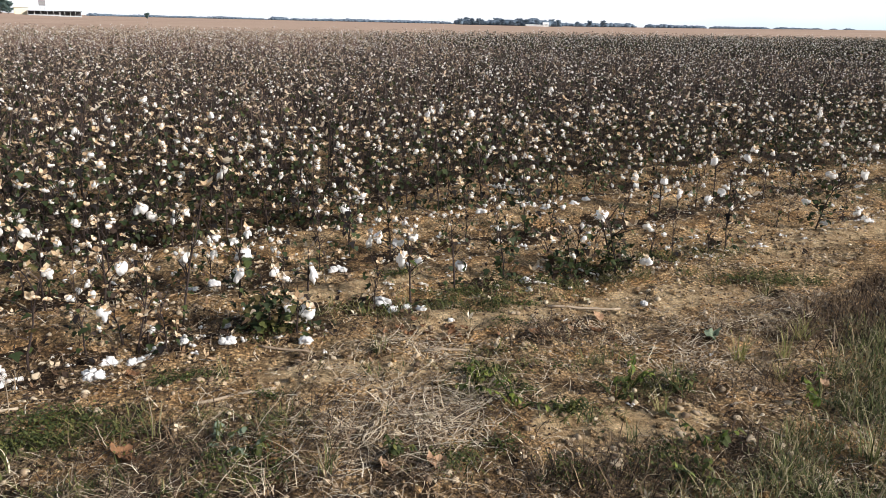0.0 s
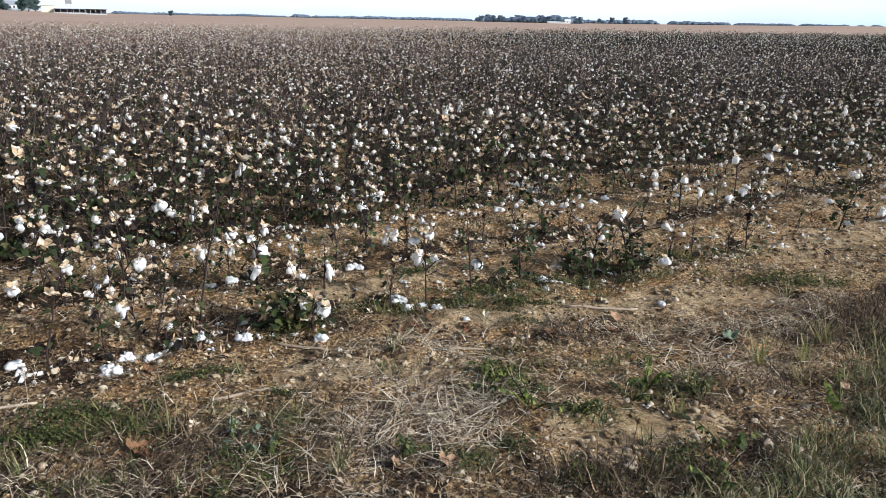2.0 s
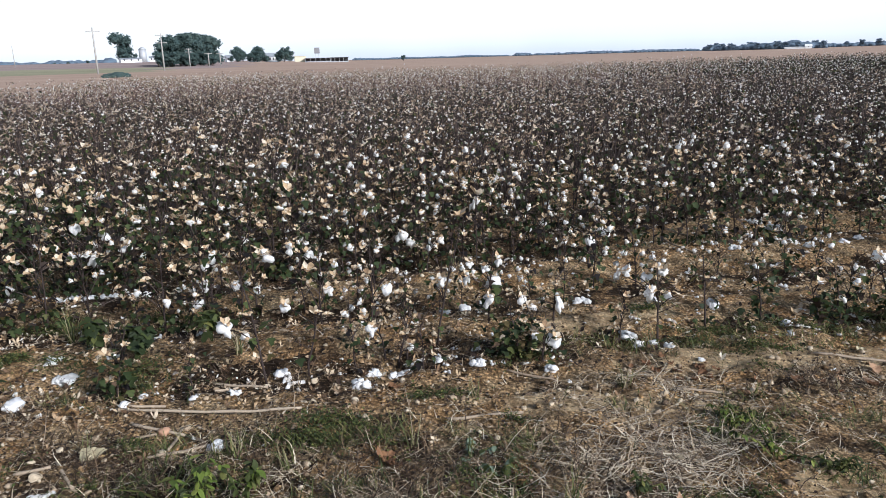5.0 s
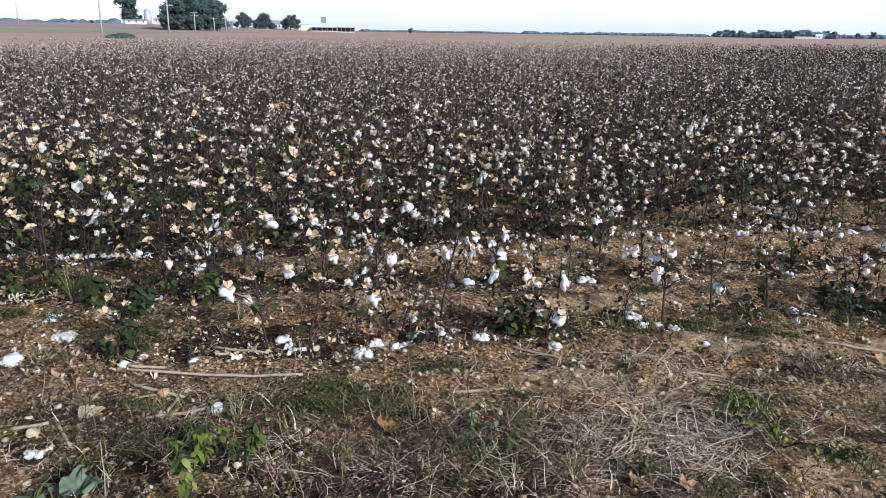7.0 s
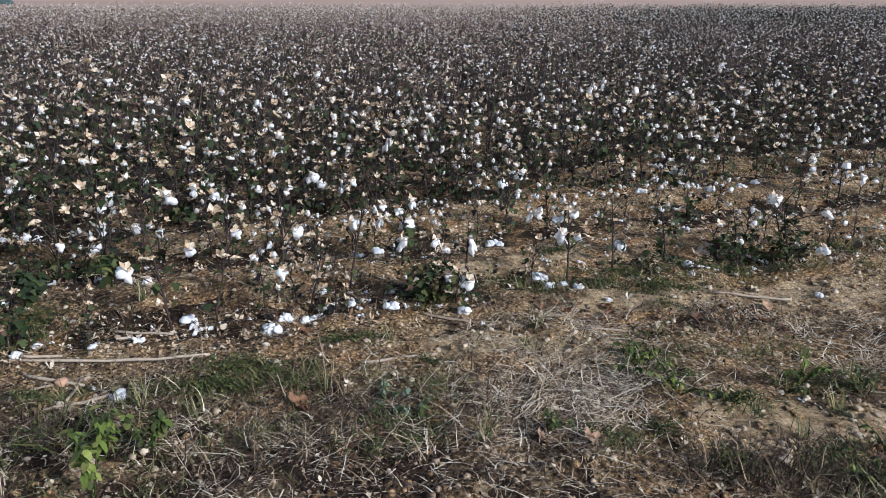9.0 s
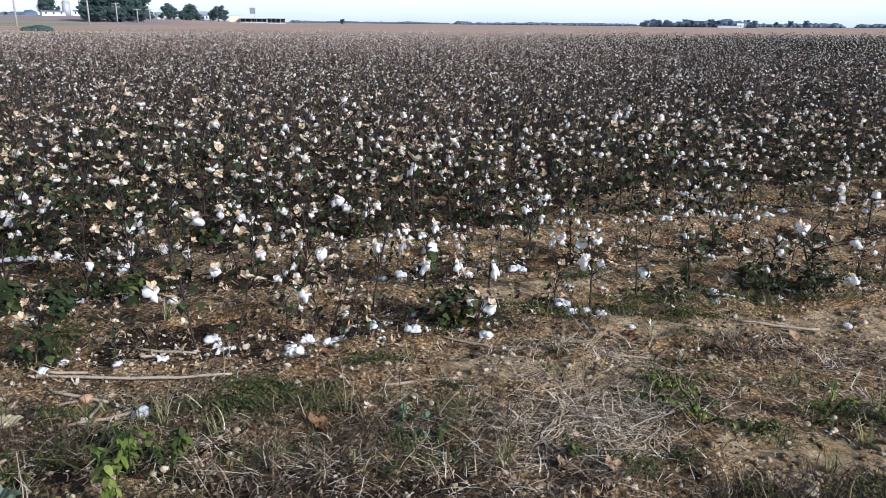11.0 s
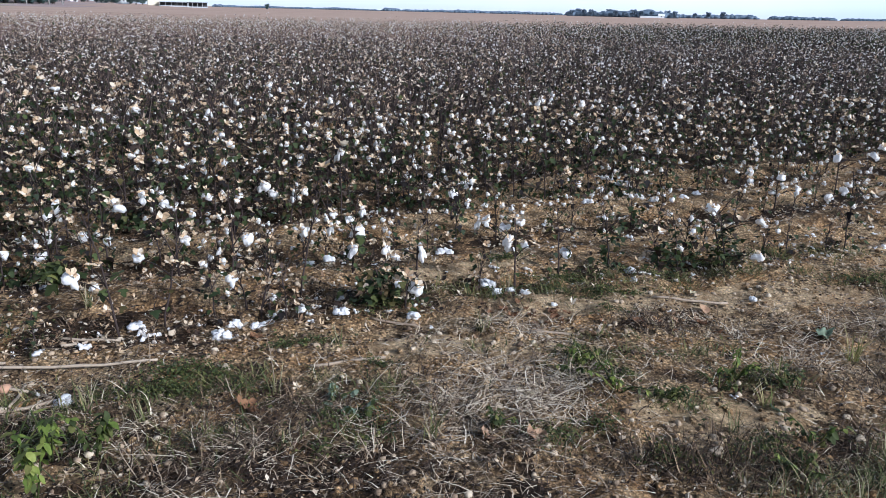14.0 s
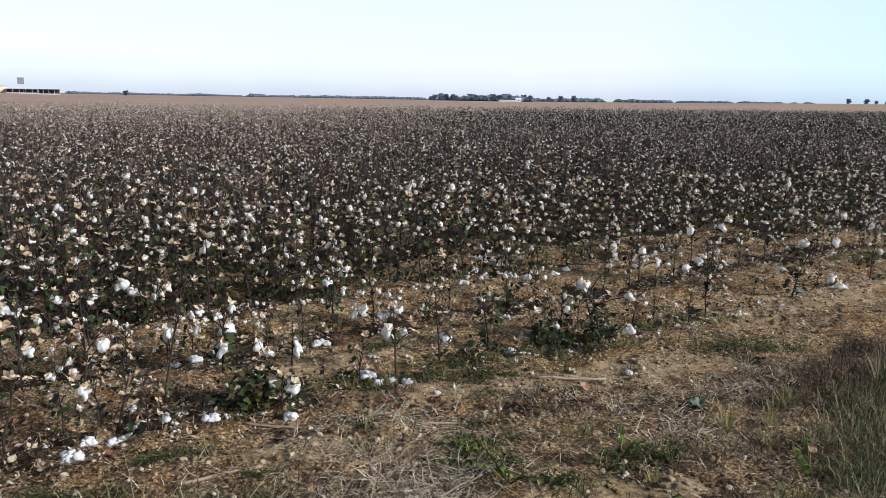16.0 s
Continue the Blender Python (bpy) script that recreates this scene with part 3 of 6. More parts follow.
def crop_template(seed, height, bolls, leaves, sub, sides, burs=1.0, ripe=0.41, green=0.8):
    """A simpler plant for the crop further off, as arrays."""
    stem, radii, limbs, fruit, leafs = plan_plant(seed, height, bolls, leaves, ripe, 7 if sub == 1 else 13)
    s = Soup()
    thick = 1.15 if sides == 3 else 1.7
    if sides == 3:
        s.add(tube(stem[::2] + [stem[-1]], [x * thick for x in radii[::2] + [radii[-1]]], 3), 0)
    else:
        s.add(spike(stem[0], stem[-1], radii[0] * 1.3), 0)
    r = random.Random(seed + 5)
    for k in range(3):                                        # upright side shoots
        a, d = r.uniform(0, 6.28), r.uniform(0.05, 0.13)
        s.add(spike(stem[1 + k % 2], stem[-2] + Vector((math.cos(a) * d, math.sin(a) * d, r.uniform(-0.12, 0.08))), 0.0042 * thick), 0)
    for pts, rad in limbs:
        s.add(spike(pts[0], pts[2], rad[0] * thick), 0)
    for k, (place, out, size, kind, spin) in enumerate(fruit):
        if kind == "open":
            v, f = locks_shape(seed * 7 + k, sub)
            v = v * [r.uniform(0.7, 1.1), r.uniform(0.65, 1.0), r.uniform(0.55, 1.0)]
            hang = (Vector(out) * 0.8 + Vector((r.uniform(-0.3, 0.3), r.uniform(-0.3, 0.3), 0.7))).normalized()
            s.add((v, f), 1, frame_to(place + Vector((0, 0, -0.2 * size)), hang, size * (1.02 if sub > 1 else 0.92), spin))
        if (kind == "bur" or sub > 1) and r.random() < burs:
            s.add(bur_simple(seed + k), 2, frame_to(place, out, size * (1.5 if kind == "bur" else 1.6) * r.uniform(0.8, 1.2), spin))
    for k, (place, yaw, tilt, size) in enumerate(leafs):
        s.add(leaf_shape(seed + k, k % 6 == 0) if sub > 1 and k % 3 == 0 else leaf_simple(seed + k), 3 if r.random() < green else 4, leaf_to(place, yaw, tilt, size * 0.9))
    return s.arrays()


def far_template(seed, height, bolls, ripe=0.68, stem=0, leaves=7):
    """A plant a long way off: a few dark twigs with flecks of cotton and bur."""
    r = np.random.default_rng(seed)
    s = Soup()
    for k in range(7):
        a, w = r.uniform(0, 6.28), r.uniform(0.006, 0.016)
        b, t = r.uniform(-0.05, 0.05, 2), r.uniform(-0.2, 0.2, 2)
        z1 = height * r.uniform(0.6, 1.0)
        dx, dy = w * np.cos(a), w * np.sin(a)
        s.add((np.array([[b[0] - dx, b[1] - dy, 0], [b[0] + dx, b[1] + dy, 0], [t[0], t[1], z1]]), [(0, 1, 2)]), stem)
    tetra = np.array([[0.6, 0.6, 1.3], [-0.6, -0.6, 1.3], [-0.6, 0.6, -1.3], [0.6, -0.6, -1.3]]) * [0.75, 0.75, 0.5]
    for k in range(bolls):
        a, d = r.uniform(0, 6.28), r.uniform(0, 0.2)
        z = height * (0.25 + 0.75 * r.random() ** 0.7)
        size = r.uniform(0.018, 0.035)
        q = Matrix.Translation((d * np.cos(a), d * np.sin(a), z)) @ Euler((r.uniform(-0.9, 0.9), r.uniform(-0.9, 0.9), r.uniform(0, 6))).to_matrix().to_4x4() @ Matrix.Scale(size, 4)
        s.add((tetra, [(0, 1, 2), (0, 3, 1), (0, 2, 3), (1, 3, 2)]), 1 if r.random() < ripe else 2, q)
    for k in range(leaves):
        z = height * r.uniform(0.15, 0.98)
        q = leaf_to(Vector((*r.uniform(-0.18, 0.18, 2), z)), r.uniform(0, 6.28), r.uniform(0, 1), r.uniform(0.05, 0.10))
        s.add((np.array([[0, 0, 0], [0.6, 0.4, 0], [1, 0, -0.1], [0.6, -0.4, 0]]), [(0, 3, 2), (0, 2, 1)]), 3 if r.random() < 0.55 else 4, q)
    return s.arrays()


def scatter(soups, places, out):
    """Sets copies of the templates at rows of x, y, z, turn, size."""
    rng = np.random.default_rng(17)
    pick = rng.integers(0, len(soups), len(places))
    for k, (v, f, m) in enumerate(soups):
        p = places[pick == k]
        if not len(p):
            continue
        c, s = np.cos(p[:, 3])[:, None], np.sin(p[:, 3])[:, None]
        x = (v[None, :, 0] * c - v[None, :, 1] * s) * p[:, 4:5] + p[:, 0:1]
        y = (v[None, :, 0] * s + v[None, :, 1] * c) * p[:, 4:5] + p[:, 1:2]
        z = v[None, :, 2] * p[:, 4:5] + p[:, 2:3]
        out.v.append(np.stack([x, y, z], -1).reshape(-1, 3))
        off = out.n + np.arange(len(p))[:, None, None] * len(v)
        out.f.append((f[None] + off).reshape(-1, 3))
        out.m.append(np.tile(m, len(p)))
        out.n += len(p) * len(v)


def row_places(k0, k1, gap):
    """Places along the rows k0 to k1, jittered; x, y and row number."""
    rng = np.random.default_rng(1000 + k0)
    got = []
    for k in range(k0, k1):
        x = np.arange(-70, 130, gap)
        x = x + rng.uniform(-0.45, 0.45, len(x)) * gap
        y = ROW_Y + ROW_SLOPE * x + k * ROW_STEP + rng.normal(0, 0.09, len(x))
        got.append(np.stack([x, y, np.full(len(x), k)], 1))
    return np.concatenate(got)


def seen_wedge(x, y, lo=-37.0, hi=48.5):
    az = np.degrees(np.arctan2(x, y + 0.6))
    return (az > lo) & (az < hi)


def thin_factor(x, k):
    """How full the stand is: thin at the field's edge, more so towards the east, full further in."""
    edge = 0.8 + np.clip((x - 0.6) * 0.27, 0, 1.0) - np.clip((-0.9 - x) * 0.8, 0, 1.0)
    return np.clip((k - edge + 0.35) / 1.9, 0, 1)


NEAR_ROWS = 4
PLANT_LABELS = ("defoliated cotton plant with open white bolls and tan burs",
                "short sparse cotton plant at the field edge",
                "low bare cotton stalk with dry tan burs")


def build_near_cotton():
    rng = random.Random(7)
    tall = [cotton_plant(20 + s, h, b, l, PLANT_LABELS[0]) for s, (h, b, l) in enumerate(
        ((0.74, 15, 44), (0.80, 17, 38), (0.66, 13, 48), (0.78, 16, 36), (0.70, 14, 46), (0.82, 17, 42), (0.62, 13, 44), (0.74, 15, 48)))]
    green = [cotton_plant(40 + s, h, b, l, PLANT_LABELS[0], 0.24) for s, (h, b, l) in enumerate(((0.70, 12, 64), (0.78, 13, 56), (0.64, 11, 70), (0.74, 12, 60)))]
    low = [cotton_plant(60 + s, h, b, l, PLANT_LABELS[1], 0.62) for s, (h, b, l) in enumerate(
        ((0.40, 9, 22), (0.52, 11, 18), (0.46, 10, 28), (0.58, 12, 24)))]
    bare = [cotton_plant(80 + s, h, b, l, PLANT_LABELS[2], 0.12) for s, (h, b, l) in enumerate(((0.30, 6, 5), (0.42, 8, 9), (0.36, 7, 16), (0.26, 5, 10)))]
    first = set(tall + green + low + bare)
    count = 0
    for k in range(0, NEAR_ROWS):
        x = -5.0
        while x < 11:
            full = float(thin_factor(np.array(x), k))
            x += (0.14 if full > 0.6 else 0.165) * rng.uniform(0.5, 1.6)
            y = ROW_Y + ROW_SLOPE * x + k * ROW_STEP + rng.gauss(0, 0.07)
            if not seen_wedge(x, y, -36, 49) or rng.random() > ((0.42 if x > 1.0 else 0.34) if k == 0 else (0.62, 0.8, 0.9)[k - 1] + 0.5 * full):
                continue
            kin = (green if rng.random() < 0.15 - 0.5 * (x + 0.3) else tall) if rng.random() < full else (bare if k == 0 and rng.random() < 0.8 else low)
            size = rng.uniform(0.85, 1.12) * (0.82 + 0.18 * full)
            m = Matrix.Translation((x, y, float(ground_z(x, y)))) @ Matrix.Rotation(rng.uniform(0, 6.28), 4, "Z") @ Matrix.Scale(size, 4)
            pick = kin[rng.randrange(len(kin))]
            if pick in first:
                pick.matrix_basis = m
                first.discard(pick)
            else:
                copy_thing(pick, m)
            count += 1
    for ob in first:
        for o in (*ob.children_recursive, ob):
            bpy.data.objects.remove(o)
    return count


def build_crop():
    mats = [M_STEM, M_FLUFF_S, M_BUR_S, M_LEAF, M_TWIG_LEAF, M_HAZED_STEM]
    out = Soup()
    rng = np.random.default_rng(3)

    def laid(p, lo, hi):
        x, y, k = p.T
        p = p[in_cotton(x, y) & seen_wedge(x, y) & (np.hypot(x, y) >= lo) & (np.hypot(x, y) < hi)]
        full = thin_factor(p[:, 0], p[:, 2])
        p = p[rng.random(len(p)) < 0.3 + 0.7 * full]
        n = len(p)
        return np.stack([p[:, 0], p[:, 1], ground_z(p[:, 0], p[:, 1]), rng.uniform(0, 6.28, n), rng.uniform(0.78, 1.18, n)], 1)

    mid = [crop_template(400 + s, 0.62 + 0.035 * s, (12, 16, 8, 14, 18, 10, 15, 7)[s], 58, 2, 3, 1.0, 0.32) for s in range(8)]
    low = [crop_template(430 + s, 0.62 + 0.035 * s, (13, 17, 9, 15, 19, 11, 16, 8)[s], 16, 1, 4, 1.0, 0.34) for s in range(8)]
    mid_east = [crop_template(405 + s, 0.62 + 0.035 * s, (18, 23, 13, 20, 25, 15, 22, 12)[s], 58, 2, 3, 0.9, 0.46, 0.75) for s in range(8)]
    # near-black leaves added here stand in for the dimmer light to the east
    low_east_shaded = [crop_template(435 + s, 0.62 + 0.035 * s, (15, 19, 11, 17, 21, 13, 18, 10)[s], 46, 1, 4, 0.6, 0.5, 0.45) for s in range(8)]

    leafy = [crop_template(415 + s, 0.60 + 0.03 * s, 10 + s % 4, 88, 2, 3, 0.9, 0.34, 0.9) for s in range(6)]

    def both(west, east, p):
        az, near = np.degrees(np.arctan2(p[:, 0], p[:, 1])), np.clip((10 - np.hypot(p[:, 0], p[:, 1])) / 4, 0, 1)
        lush = rng.random(len(p)) < 0.75 * near * np.clip((1 - az) / 16, 0, 1)      # still in leaf towards the west
        scatter(leafy, p[lush], out)
        p = p[~lush]
        right = rng.random(len(p)) < np.clip((np.degrees(np.arctan2(p[:, 0], p[:, 1])) - 4) / 18, 0, 1)
        scatter(west, p[~right], out)
        scatter(east, p[right], out)

    # far plants to the west take the haze-lightened stem colour
    far = [far_template(460 + s, 0.70 + 0.02 * s, 13, 0.36, 5, 4) for s in range(10)]
    # same dimming further off: extra dark leaves, unhazed stems
    far_east_shaded = [far_template(470 + s, 0.70 + 0.02 * s, 6, 0.75, 0, 20) for s in range(10)]
    both(mid, mid_east, laid(row_places(NEAR_ROWS, 18, 0.13), 0, 6.6))
    both(low, low_east_shaded, laid(row_places(NEAR_ROWS, 45, 0.20), 6.6, 24.0))
    both(far, far_east_shaded, laid(row_places(NEAR_ROWS, 90, 0.30), 24.0, 52.0))
    thin = laid(row_places(NEAR_ROWS, 170, 0.55), 52.0, 130.0)
    thin[:, 4] *= 1.12
    both(far, far_east_shaded, thin)
    tagged(new("cotton_crop", out.mesh("cotton_crop", mats)), "dense stand of ripe cotton with white bolls", "cotton crop", kind="stuff")
    return len(out.f)


build_near_cotton()
build_crop()


# ---- trees and buildings far off ----
def at_far(az, dist):
    x, y = dist * math.sin(radians(az)), dist * math.cos(radians(az))
    return x, y, float(ground_z(x, y))


def tree(seed, height, spread, label, leaf=None):
    r = random.Random(seed)
    rn = np.random.default_rng(seed)
    t = new("tree")
    s = Soup()
    s.add(tube([(0, 0, -0.3), (0.1, 0, height * 0.3), (0, 0.1, height * 0.62), (0.1, 0, height * 0.85)],
               [height * 0.03, height * 0.022, height * 0.013, height * 0.004], 7))
    blobs = []
    for k in range(13):
        a, u = r.uniform(0, 6.28), r.uniform(0.08, 0.75)
        reach = spread * r.uniform(0.4, 0.85) * (1.1 - 0.5 * abs(u - 0.45))
        end = Vector((math.cos(a) * reach, math.sin(a) * reach, height * (u + r.uniform(0.05, 0.22))))
        base = Vector((0.05, 0.05, height * (u - 0.1)))
        s.add(tube([base, base.lerp(end, 0.55) + Vector((0, 0, 0.3)), end], [height * 0.01, height * 0.006, height * 0.002], 4))
        blobs.append((end, height * r.uniform(0.11, 0.19)))
    blobs += [(Vector((r.uniform(-.3, .3) * spread, r.uniform(-.3, .3) * spread, height * r.uniform(0.22, 0.86))), height * r.uniform(0.13, 0.21)) for _ in range(9)]
    part("trunk", s.mesh("trunk", [M_TRUNK]), t)
    v, f = [], []
    for c, rad in blobs:
        core, tri = ICO[1]
        f += [tri + sum(len(x) for x in v)]
        v += [np.array(c) + core * (1 + rn.normal(0, 0.1, (len(core), 1))) * rad * 0.78 * [1.1, 1.1, 0.85]]
        n = 64
        d = rn.normal(size=(n, 3))
        d /= np.linalg.norm(d, axis=1)[:, None]
        p = np.array(c) + d * rad * (0.72 + 0.33 * rn.random((n, 1))) * [1.15, 1.15, 0.85]
        q = rn.normal(size=(n, 2, 3))
        q /= np.linalg.norm(q, axis=2)[:, :, None]
        size = rad * rn.uniform(0.18, 0.42, (n, 1))
        b = len(v) and sum(len(x) for x in v)
        v += [np.stack([p - q[:, 0] * size, p + q[:, 1] * size, p + q[:, 0] * size], 1).reshape(-1, 3)]
        i = b + 3 * np.arange(n)
        f += [np.stack([i, i + 1, i + 2], 1)]
    part("crown", mesh_of("crown", np.concatenate(v), np.concatenate(f), [leaf or M_TREE], None, False), t)
    return tagged(t, label, "tree", "trees round the far fields")


def build_trees():
    rng = random.Random(21)
    kinds = [tree(500 + s, 12.0, 4.6 + 0.4 * (s % 3), "dark green broadleaf tree far behind the fields") for s in range(5)]
    kinds += [tree(520 + s, 12.0, 4.8 + 0.4 * s, "hazy blue green broadleaf tree in the distance", M_HAZED_WOODS) for s in range(3)]
    used = set()
    spots = []
    for k in range(16):                                   # the dense grove
        spots.append((rng.uniform(-23.9, -20.5), rng.uniform(298, 335), rng.uniform(11.3, 13.2)))
    spots += [(-26.4, 520, 21.0), (-26.0, 540, 7.0), (-25.6, 545, 6.0)]
    for k in range(16):                                   # shrubs closing its foot
        spots.append((-24.15 + 3.9 * (k + rng.random()) / 16, rng.uniform(288, 295), rng.uniform(4.0, 6.4)))
    low = random.Random(34)
    for k in range(9):
        spots.append((low.uniform(-19.4, -16.5), low.uniform(418, 426), low.uniform(2.6, 5.2)))
    for k in range(7):
        spots.append((rng.uniform(-18.9, -16.9), rng.uniform(430, 470), rng.uniform(5.5, 10.5) * (1.1 if k < 3 else 0.8)))
    spots += [(-15.4, 430, 7.6), (-15.0, 435, 6.6), (-15.8, 432, 5.5)]
    spots += [(-6.65, 480, 3.4)]
    for k in range(17):                                   # the copse beyond the tan field
        spots.append((15.2 + 7.6 * (k + rng.uniform(0, 0.8)) / 17, rng.uniform(880, 930), rng.uniform(8.0, 11.5)))
    for k in range(18):
        spots.append((15.2 + 7.6 * (k + rng.uniform(0, 0.8)) / 18, rng.uniform(875, 880), rng.uniform(4.0, 6.0)))
    spots += [(24.05, 890, 8.0), (24.9, 890, 9.3), (25.9, 890, 9.8)]
    spots += [(44.3, 1300, 11.5), (45.35, 1300, 11.0), (45.9, 1330, 8.5), (46.5, 1330, 8.0)]
    spots += [(-28.6, 700, 5.0), (-29.8, 700, 4.5), (-30.6, 700, 4.0), (-34.0, 700, 3.5)]
    for az, dist, h in spots:
        x, y, z = at_far(az, dist)
        s = h / 12.0 * (0.86 if dist < 400 or dist > 500 else 1.0) * (0.9 if dist > 800 else 1.0)
        m = Matrix.Translation((x, y, z)) @ Matrix.Rotation(rng.uniform(0, 6.28), 4, "Z") @ Matrix.Diagonal((s * 1.05, s * 1.05, s, 1))
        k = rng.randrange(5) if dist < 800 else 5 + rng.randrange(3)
        if k not in used:
            kinds[k].matrix_basis = m
            used.add(k)
        else:
            copy_thing(kinds[k], m).scale = (s * 1.05, s * 1.05, s)


def woods_band(name, az0, az1, dist, h0, h1, step, label, leaf=None):
    """A belt of distant woods: crowns of uneven height run together."""
    rng = np.random.default_rng(int(dist + az0 * 10 + 400))
    out = Soup()
    for row, share in ((0, 0.72), (9, 0.9), (20, 1.0)):
        az = np.arange(az0, az1, step) + rng.uniform(-0.5, 0.5, len(np.arange(az0, az1, step))) * step
        n = len(az)
        top = h0 + (h1 - h0) * (0.5 + 0.9 * soft_noise(az * 0.6, np.full(n, dist), 9) + 0.6 * soft_noise(az * 2.5, np.full(n, dist), 19))
        top *= np.clip(np.minimum(0.35 + (az - az0) * 2.5, 0.35 + (az1 - az) * 2.5), 0, 1) * share * rng.uniform(0.85, 1.1, n)
        for a, h in zip(az, top):
            x, y, z = at_far(float(a), dist + row + rng.uniform(-3, 3))
            v, f = ICO[2]
            v = v * (1 + rng.normal(0, 0.09, len(v)))[:, None] * [rng.uniform(0.5, 0.9) * h + min(1.2, 0.3 * h), rng.uniform(0.5, 0.9) * h + min(1.2, 0.3 * h), h * 0.62]
            out.add((v + [x, y, z + h * 0.42], f))
    tagged(new(name, out.mesh(name, [leaf or M_HAZED_WOODS])), label, "woods", kind="stuff")


build_trees()
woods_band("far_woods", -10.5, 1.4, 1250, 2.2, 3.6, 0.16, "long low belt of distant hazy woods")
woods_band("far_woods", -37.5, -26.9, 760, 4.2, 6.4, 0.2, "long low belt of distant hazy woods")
woods_band("field_shrubs", -27.9, -26.0, 112, 0.25, 0.75, 0.07, "low dark shrubs at the edge of the grass strip", M_TREE)
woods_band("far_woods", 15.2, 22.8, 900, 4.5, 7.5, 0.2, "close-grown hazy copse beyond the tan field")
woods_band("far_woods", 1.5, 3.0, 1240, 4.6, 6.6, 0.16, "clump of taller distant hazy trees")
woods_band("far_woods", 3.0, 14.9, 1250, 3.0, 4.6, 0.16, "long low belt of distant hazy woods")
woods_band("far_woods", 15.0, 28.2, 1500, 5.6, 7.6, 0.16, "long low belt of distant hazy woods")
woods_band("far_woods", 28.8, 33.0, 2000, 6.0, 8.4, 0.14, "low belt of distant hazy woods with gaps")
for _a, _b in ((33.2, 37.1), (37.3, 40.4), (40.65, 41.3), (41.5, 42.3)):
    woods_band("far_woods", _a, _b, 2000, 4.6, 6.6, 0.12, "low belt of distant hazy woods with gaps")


def utility_pole(height, arms, label):
    p = new("utility_pole")
    part("pole", Soup_of(tube([(0, 0, -0.5), (0, 0, height * 0.5), (0, 0, height)], [0.2, 0.17, 0.13], 8)).mesh("pole", [M_POLE]), p)
    for z in arms:
        part("crossarm", Soup_of(box(2.6, 0.14, 0.16, height - z)).mesh("crossarm", [M_POLE]), p)
        for x in (-1.15, -0.6, 0.6, 1.15):
            part("insulator", Soup_of(tube([(x, 0, height - z + 0.16), (x, 0, height - z + 0.3)], [0.05, 0.035], 6)).mesh("insulator", [M_STEEL]), p)
    return tagged(p, label, "utility pole", "utility poles along the road")


def Soup_of(piece):
    s = Soup()
    s.add(piece)
    return s


def build_poles():
    for az, dist, h, arms in ((-32.95, 400, 9.6, ()), (-28.05, 165, 8.9, (0.9,)), (-23.75, 200, 9.0, (0.6, 2.4)), (-22.0, 278, 6.2, (0.4, 1.4)),
                              (-20.7, 284, 4.6, (0.4,)), (-19.9, 284, 4.6, (0.4,))):
        x, y, z = at_far(az, dist)
        p = utility_pole(h, arms, "weathered grey wooden utility pole with crossarm" if arms else "bare weathered wooden utility pole")
        p.matrix_basis = Matrix.Translation((x, y, z)) @ Matrix.Rotation(radians(-az + 8), 4, "Z")


build_poles()


def gable_house(name, w, d, h, roof_h, label, category, wall=None, roof=None, openings=3):
    house = new(name)
    part("wall", Soup_of(box(w, d, h + 0.6, -0.6)).mesh("wall", [wall or M_WHITE], False), house)
    o = 0.4
    v = np.array([[-w / 2 - o, -d / 2 - o, h], [w / 2 + o, -d / 2 - o, h], [w / 2 + o, d / 2 + o, h], [-w / 2 - o, d / 2 + o, h], [-w / 2 - o, 0, h + roof_h], [w / 2 + o, 0, h + roof_h]])
    f = [(0, 1, 5), (0, 5, 4), (2, 3, 4), (2, 4, 5), (0, 4, 3), (1, 2, 5), (0, 3, 2), (0, 2, 1)]
    part("roof", mesh_of("roof", v, f, [roof or M_ROOF], None, False), house)
    for k in range(openings):
        x = w * ((k + 0.5) / openings - 0.5)
        part("window", Soup_of(box(0.9, 0.1, 1.2, h * 0.42)).mesh("window", [M_DARK], False), house, "", Matrix.Translation((x, -d / 2 - 0.02, 0)))
    return tagged(house, label, category)


def set_far(ob, az, dist, turn=0.0):
    x, y, z = at_far(az, dist)
    ob.matrix_basis = Matrix.Translation((x, y, z)) @ Matrix.Rotation(radians(-az + turn), 4, "Z")


